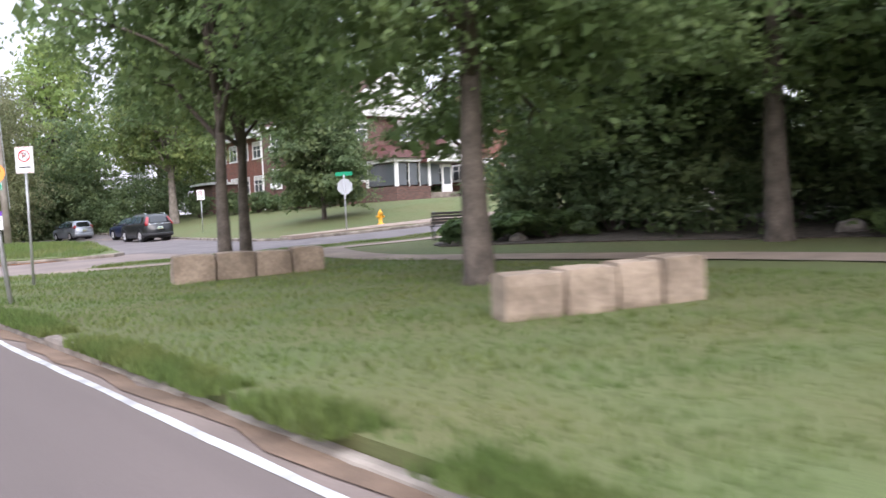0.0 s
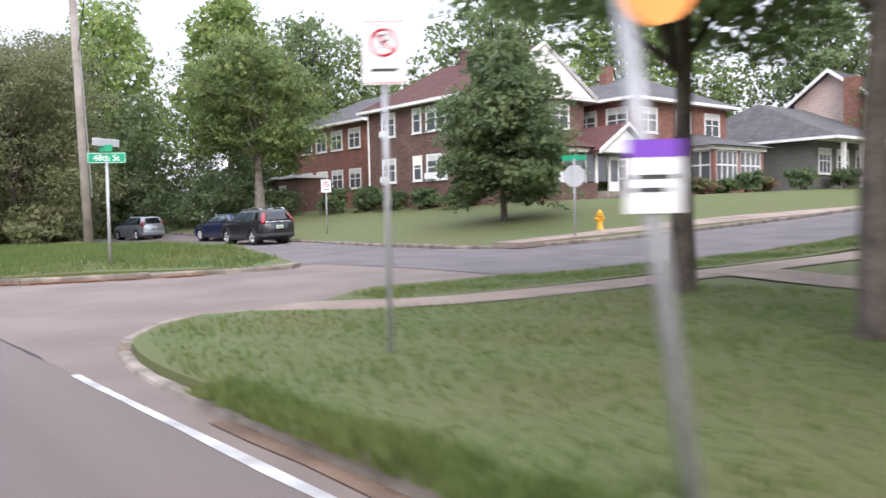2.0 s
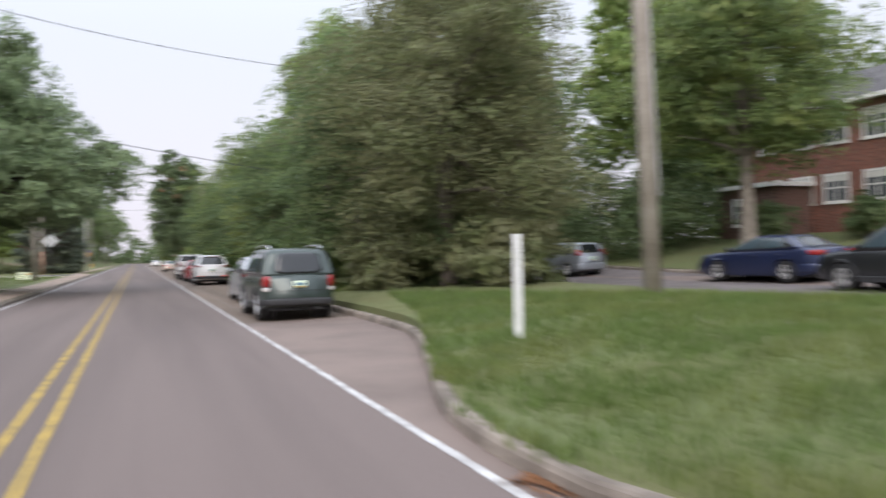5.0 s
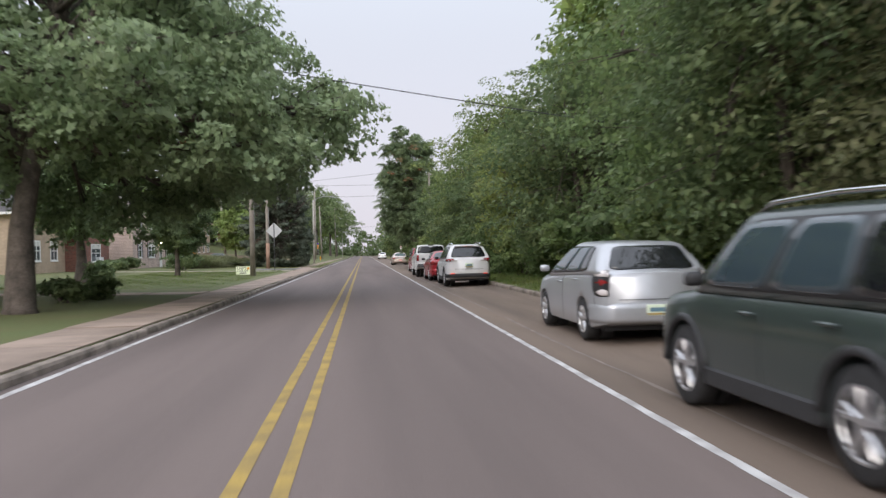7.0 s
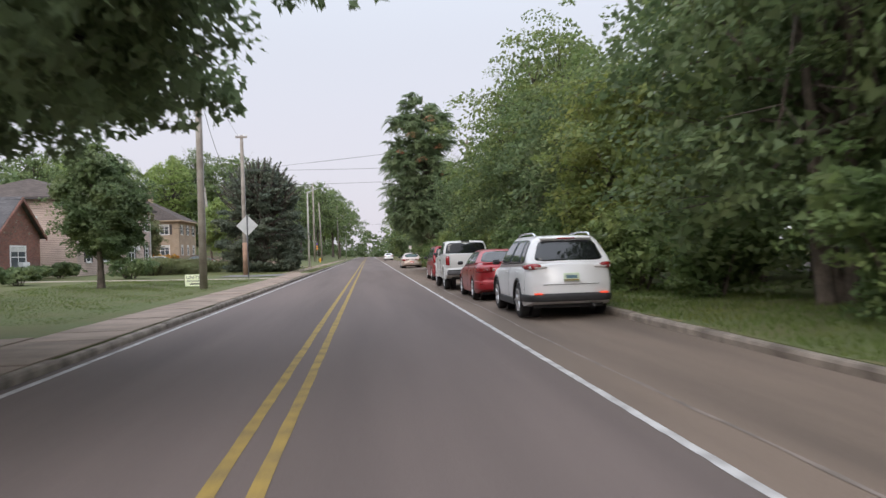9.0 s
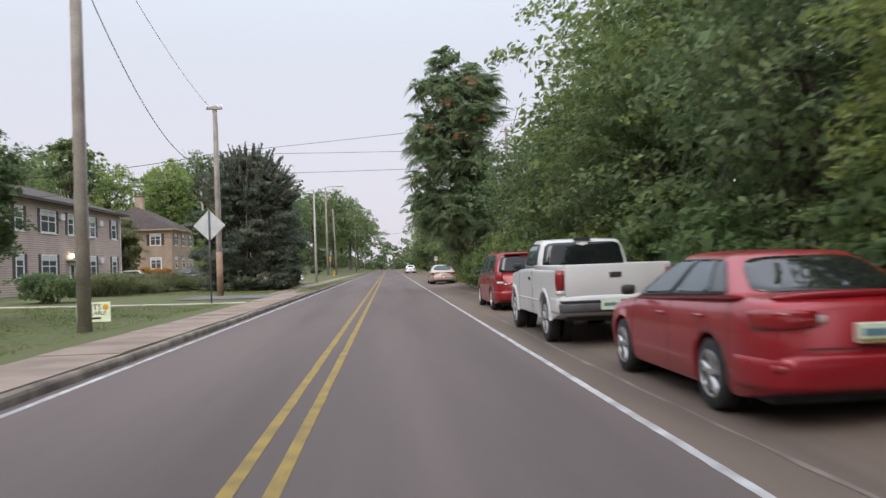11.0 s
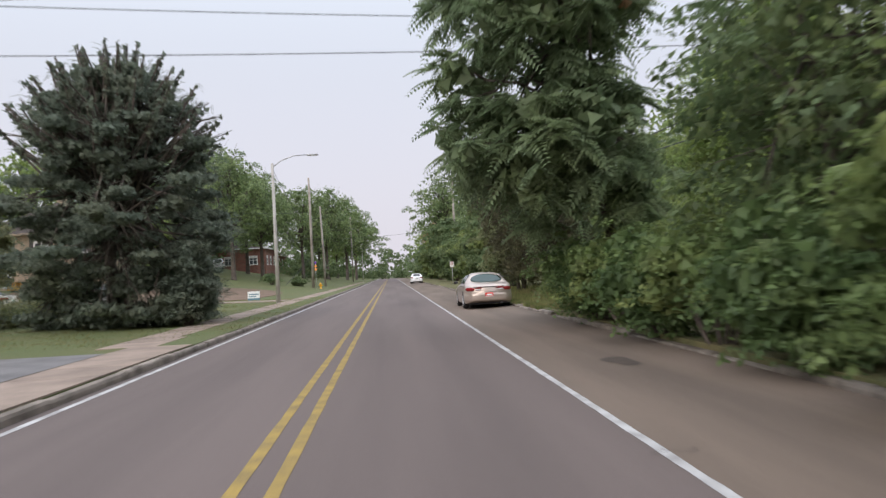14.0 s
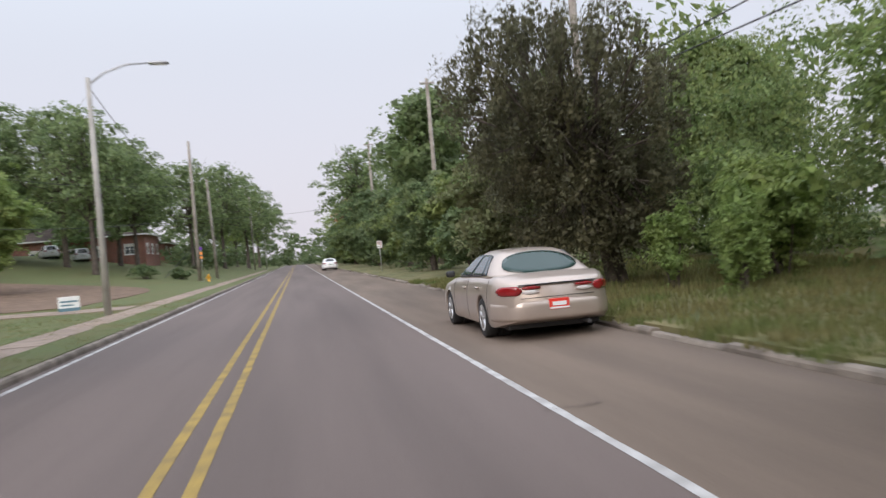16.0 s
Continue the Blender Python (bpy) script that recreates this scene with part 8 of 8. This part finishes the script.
tree(-37.0, 130.0, 17.5, 4.2, 4.2, 9.5, LEAF_OAK, "tall open-crowned tree behind an apartment house", 9000, 0.28, 0.26, 11, 124, core=0.1, flat=0.6)
tree(-25.6, 112.0, 6.4, 2.2, 2.2, 1.2, LEAF_BROWN, "small brownish tree between two houses", 9000, 0.15, 0.14, 14, 125)
lf = tree(-35.0, 166.0, 16.0, 6.5, 6.5, 4.0, LEAF_BRIGHT, "tall light green tree behind houses", 12000, 0.28, 0.3, 22, 121, group="far trees", spray=90, flatten=0.7, core=0.3, inner=0.42)
lg = tree(-20.0, 164.0, 17.0, 6.5, 6.5, 4.0, LEAF_OAK, "tall dark green tree behind a lawn", 12000, 0.28, 0.32, 24, 122, group="far trees", spray=90, flatten=0.7, core=0.3, inner=0.42)
for k, (src, x, y, s) in enumerate(((lg, -18.5, 178, 0.92), (lg, -25, 173, 1.08), (lg, -13.5, 236, 1.2), (lf, -43, 160, 1.0), (lg, -42, 92, 0.95), (lg, -50, 118, 1.0), (lg, -32, 176, 1.10), (lg, -22, 186, 0.98), (lf, -38, 178, 1.06), (lg, -16, 210, 1.02), (lg, -26, 225, 1.1), (lg, -16, 245, 1.0), (lf, -14, 275, 1.0), (lg, -20, 300, 1.1), (lg, -48, 138, 1.0), (lf, -52, 160, 1.1),
                                     (lg, -40, 30, 1.0), (big_far, 18, 190, 1.0), (big_far, 14, 235, 1.0), (lg, 16, 262, 0.9), (lf, 12, 300, 0.95), (lg, 10.5, 207, 1.12), (lg, -11, 268, 1.25), (lg, -10, 300, 1.25),
                                     (lg, 38, 30, 1.1), (lg, 48, 14, 1.15), (lf, 60, 10, 1.2), (lg, 70, -4, 1.1), (lg, 68, -20, 1.1))):
    copy_thing(src, pose(x, y, lawn_z(x, y), 0, 0, 47 * k) @ Matrix.Diagonal((s, s, s, 1)))
bush(7.6, 9.0, 2.0, 2.2, LEAF_BROWN, "wild shrub at the foot of the thicket", 5000, 0.14, 131, "thicket shrubs", ry=2.6)
bush(9.4, 4.6, 2.2, 2.4, LEAF_BROWN, "wild shrub at the foot of the thicket", 5000, 0.14, 132, "thicket shrubs")
bush(9.8, 9.0, 2.0, 2.6, LEAF_DARK, "wild shrub at the foot of the thicket", 5000, 0.14, 133, "thicket shrubs")
bush(12.2, 15.0, 2.0, 3.0, LEAF_DARK, "wild shrub at the foot of the thicket", 5000, 0.14, 134, "thicket shrubs", ry=3.0)
far_wood("wood_behind_houses", [(64 + 9 * (i % 2), -42 + i * 7.5) for i in range(14)] + [(33 + 3.2 * i, 26 + 4 * (i % 3)) for i in range(9)], 15, 5.5, 84000, 0.32, LEAF_MIX, 201, "tall green trees closing the view behind the houses")
far_wood("wood_side_street", [(21.5 + 1.2 * i, 24 + 6 * i) for i in range(7)] + [(15 + (i % 2) * 3, 24 + 5 * i) for i in range(7)], 10, 4.0, 44000, 0.28, LEAF_DARK, 202, "dense green trees along the side street")
far_wood("thicket_side_street", [(20.6 + 0.5 * i, 21 + 2.2 * i) for i in range(8)] + [(23 + 1.5 * i, 17 + 1.5 * i) for i in range(5)] + [(26 + 1.3 * i, 30 + (i % 2) * 2) for i in range(5)], 5.5, 2.2, 36000, 0.17, LEAF_DARK, 208, "dense shrubs beyond the parked cars")
far_wood("wood_left_mid", [(-30 - 6 * (i % 3), 168 + 9 * i) for i in range(10)] + [(-48 - 5 * (i % 2), 104 + 8 * i) for i in range(6)], 14, 5.5, 30000, 0.55, LEAF_MAPLE, 209, "tall dark green trees behind the left lawns")
far_wood("wood_near_right", [(15 + 3 * (i % 2), 84 + 4.5 * i) for i in range(8)], 8, 3.2, 46000, 0.13, LEAF_MIX, 210, "green shrubs and young trees behind rough grass")
bush(11.0, 94.5, 1.7, 3.4, LEAF_BRIGHT, "bright green young shrub in rough grass", 5000, 0.13, 141, "verge shrubs")
bush(12.6, 98.0, 2.0, 4.0, LEAF_MIX, "green young shrub in rough grass", 5000, 0.14, 142, "verge shrubs")
tree(7.4, 104.6, 5.6, 2.4, 2.4, 0.2, LEAF_BROWN, "brownish leafy young tree by the kerb", 20000, 0.11, 0.1, 18, 143, stems=3)
bush(7.4, 111.0, 2.0, 3.6, LEAF_DARK, "green shrub by the kerb", 4500, 0.14, 144, "verge shrubs")
far_wood("thicket_right", [(19 + 3 * (i % 3), 82 + 2.6 * i) for i in range(14)], 4.0, 2.4, 18000, 0.2, LEAF_MIX, 212, "low green thicket behind rough grass")
far_wood("wood_right", [(24 + 7 * (i % 2), 66 + 9 * i) for i in range(30)], 13, 5.5, 50000, 0.42, LEAF_MIX, 203, "green woodland behind the right verge")
far_wood("wood_left", [(-50 - 8 * (i % 2), -10 + 9.5 * i) for i in range(38)], 15, 6.0, 18000, 0.7, LEAF_MAPLE, 204, "green woodland behind the left houses")
far_wood("wood_ahead", [(-70 + 8 * i, 400 + 14 * (i % 3)) for i in range(18)], 15, 7.0, 14000, 0.9, LEAF_DARK, 205, "far dark trees at the end of the road")
# wood_behind never comes into view; the belt is added for reflections only
far_wood("wood_behind", [(-60 + 9 * i, -92 - 8 * (i % 2)) for i in range(15)], 14, 6.0, 6000, 1.0, LEAF_DARK, 206, "unseen dark trees added behind the start for reflections")
far_wood("thicket_park", [(19.5 + 1.3 * (i % 3), -57 + 2.0 * i) for i in range(11)], 4.6, 2.2, 36000, 0.16, LEAF_DARK, 213, "dense dark shrubs behind the park bed")
far_wood("wood_park", [(30 + 5 * (i % 4), -42 - 5 * i) for i in range(9)], 13, 5.0, 20000, 0.45, LEAF_DARK, 207, "dark trees behind the park bed")
far_wood("hedge_left_far", [(-15 - 3 * (i % 3), 212 + 8 * i) for i in range(16)] + [(-12 + 3 * i, 360 + 2 * (i % 2)) for i in range(9)] + [(10.5 + 2 * (i % 2), 240 + 12 * i) for i in range(9)], 4.5, 3.2, 22000, 0.4, LEAF_DARK, 211, "dark hedges and shrubs far along the road")
# fallen leaves in the gutter of the island
rng_ = np.random.default_rng(5)
lx = (rng_.integers(0, 9, 2600) + rng_.normal(0, 0.22, 2600)) / 9 * 0.78
way_ = np.array([(2.42, -11.0), (2.9, -13.2), (4.4, -15.2), (6.5, -16.6), (9.0, -17.8), (10.3, -18.25)])
cx_ = np.interp(lx * 5, range(6), way_[:, 0]) + rng_.normal(0, 0.10, 2600)
cy_ = np.interp(lx * 5, range(6), way_[:, 1]) - 0.12 - np.abs(rng_.normal(0, 0.14, 2600))
an_ = rng_.uniform(0, 6.28, 2600)
sz_ = rng_.uniform(0.018, 0.05, 2600)
q_ = np.empty((2600, 4, 3))
for k_ in range(4):
    q_[:, k_, 0] = cx_ + np.cos(an_ + k_ * 1.5708) * sz_ * (1.3 if k_ % 2 else 0.8)
    q_[:, k_, 1] = cy_ + np.sin(an_ + k_ * 1.5708) * sz_ * (1.3 if k_ % 2 else 0.8)
    q_[:, k_, 2] = 0.012 + rng_.uniform(0, 0.03, 2600)
q_[:, :, 2] += np.array([base(a, b) for a, b in zip(cx_, cy_)])[:, None]
tagged(leaves_mesh("leaf_litter", [q_], LITTER, None), "reddish brown fallen leaves along the kerb", "leaves", kind="stuff")
# grass that stands up
isl_front_a = next(i for i, p in enumerate(isl_front) if p[1] < -5)
isl_front_b = next(i for i, p in enumerate(isl_front) if p[0] > 10.0 and p[1] < -10)
blades("tall_grass_island", [(2.7, -13.0), (5.0, -15.5), (9.5, -17.6), (10.8, -16.5), (11.3, -6), (6.0, 4.5), (5.0, -1.0), (3.0, -7.5)], 34000, 0.16, BLADE, 1, lambda x, y: lawn_z(x, y) + 0.33 * smooth01((x - 3) / 4) * smooth01((13.5 - x) / 3) * smooth01((y + 18) / 5) * smooth01((14 - y) / 10), label="long green grass on the island")
blades("kerb_grass_park", [(2.38, -50), (2.38, -31), (2.85, -31), (2.85, -50)], 14000, 0.14, BLADE, 12, lambda x, y: lawn_z(x, y) + (0.0 if math.sin(y * 1.1) + math.sin(y * 2.7 + x) > -0.9 else -0.4), label="grass creeping over the kerb")
blades("kerb_grass_island", isl_front[isl_front_a:isl_front_b] + inset(isl_front, 0.32)[isl_front_a:isl_front_b][::-1], 9000, 0.15, BLADE, 13, lambda x, y: lawn_z(x, y) - (0.0 if math.sin(y * 1.3 + x) + math.sin(x * 2.3) > -0.5 else 0.4), label="grass hanging over the island kerb")
blades("mown_grass_park", [(2.65, -50), (2.65, -30), (3.3, -27.4), (4.2, -26.5), (5.1, -26.6), (6.2, -28.0), (7.4, -28.8), (11, -29.9), (11.5, -40), (11.5, -50)], 36000, 0.075, BLADE, 2, label="mown green grass on the park lawn")
blades("mown_grass_tongue", [(7.2, -25.8), (10.2, -25.95), (12.0, -26.6), (16.2, -27.3), (24, -28.1), (24, -29.4), (16, -28.7), (13.0, -28.3), (8.6, -27.7), (7.2, -26.9)], 9000, 0.08, BLADE, 14, label="mown green grass between kerb and path")
blades("rough_grass_right", [(5.0, 82), (5.0, 112), (16, 112), (16, 82)], 52000, 0.20, BLADE_DRY, 3, width=0.014, label="tall dry grass on the verge")
blades("kerb_grass_right", [(4.72, 84), (4.72, 114), (5.2, 114), (5.2, 84)], 9000, 0.15, BLADE_DRY, 15, lambda x, y: lawn_z(x, y) - (0.0 if math.sin(y * 1.2) + math.sin(y * 2.9 + 1) > -0.2 else 0.4), label="grass hanging over the kerb")
blades("verge_grass_right", [(4.9, 7), (4.9, 45), (8.5, 45), (8.5, 7)], 22000, 0.11, BLADE, 4, label="mown grass on the verge")
blades("verge_grass_left", [(-16, 33.5), (-6.7, 33.5), (-6.7, 66), (-16, 66)], 26000, 0.06, BLADE, 5, label="mown grass on the left lawn")
blades("verge_grass_left_far", [(-20, 78), (-7, 78), (-5.5, 79), (-4.6, 82), (-4.6, 118), (-20, 118)], 30000, 0.06, BLADE_DRY, 6, label="thin dry grass on the left verge")
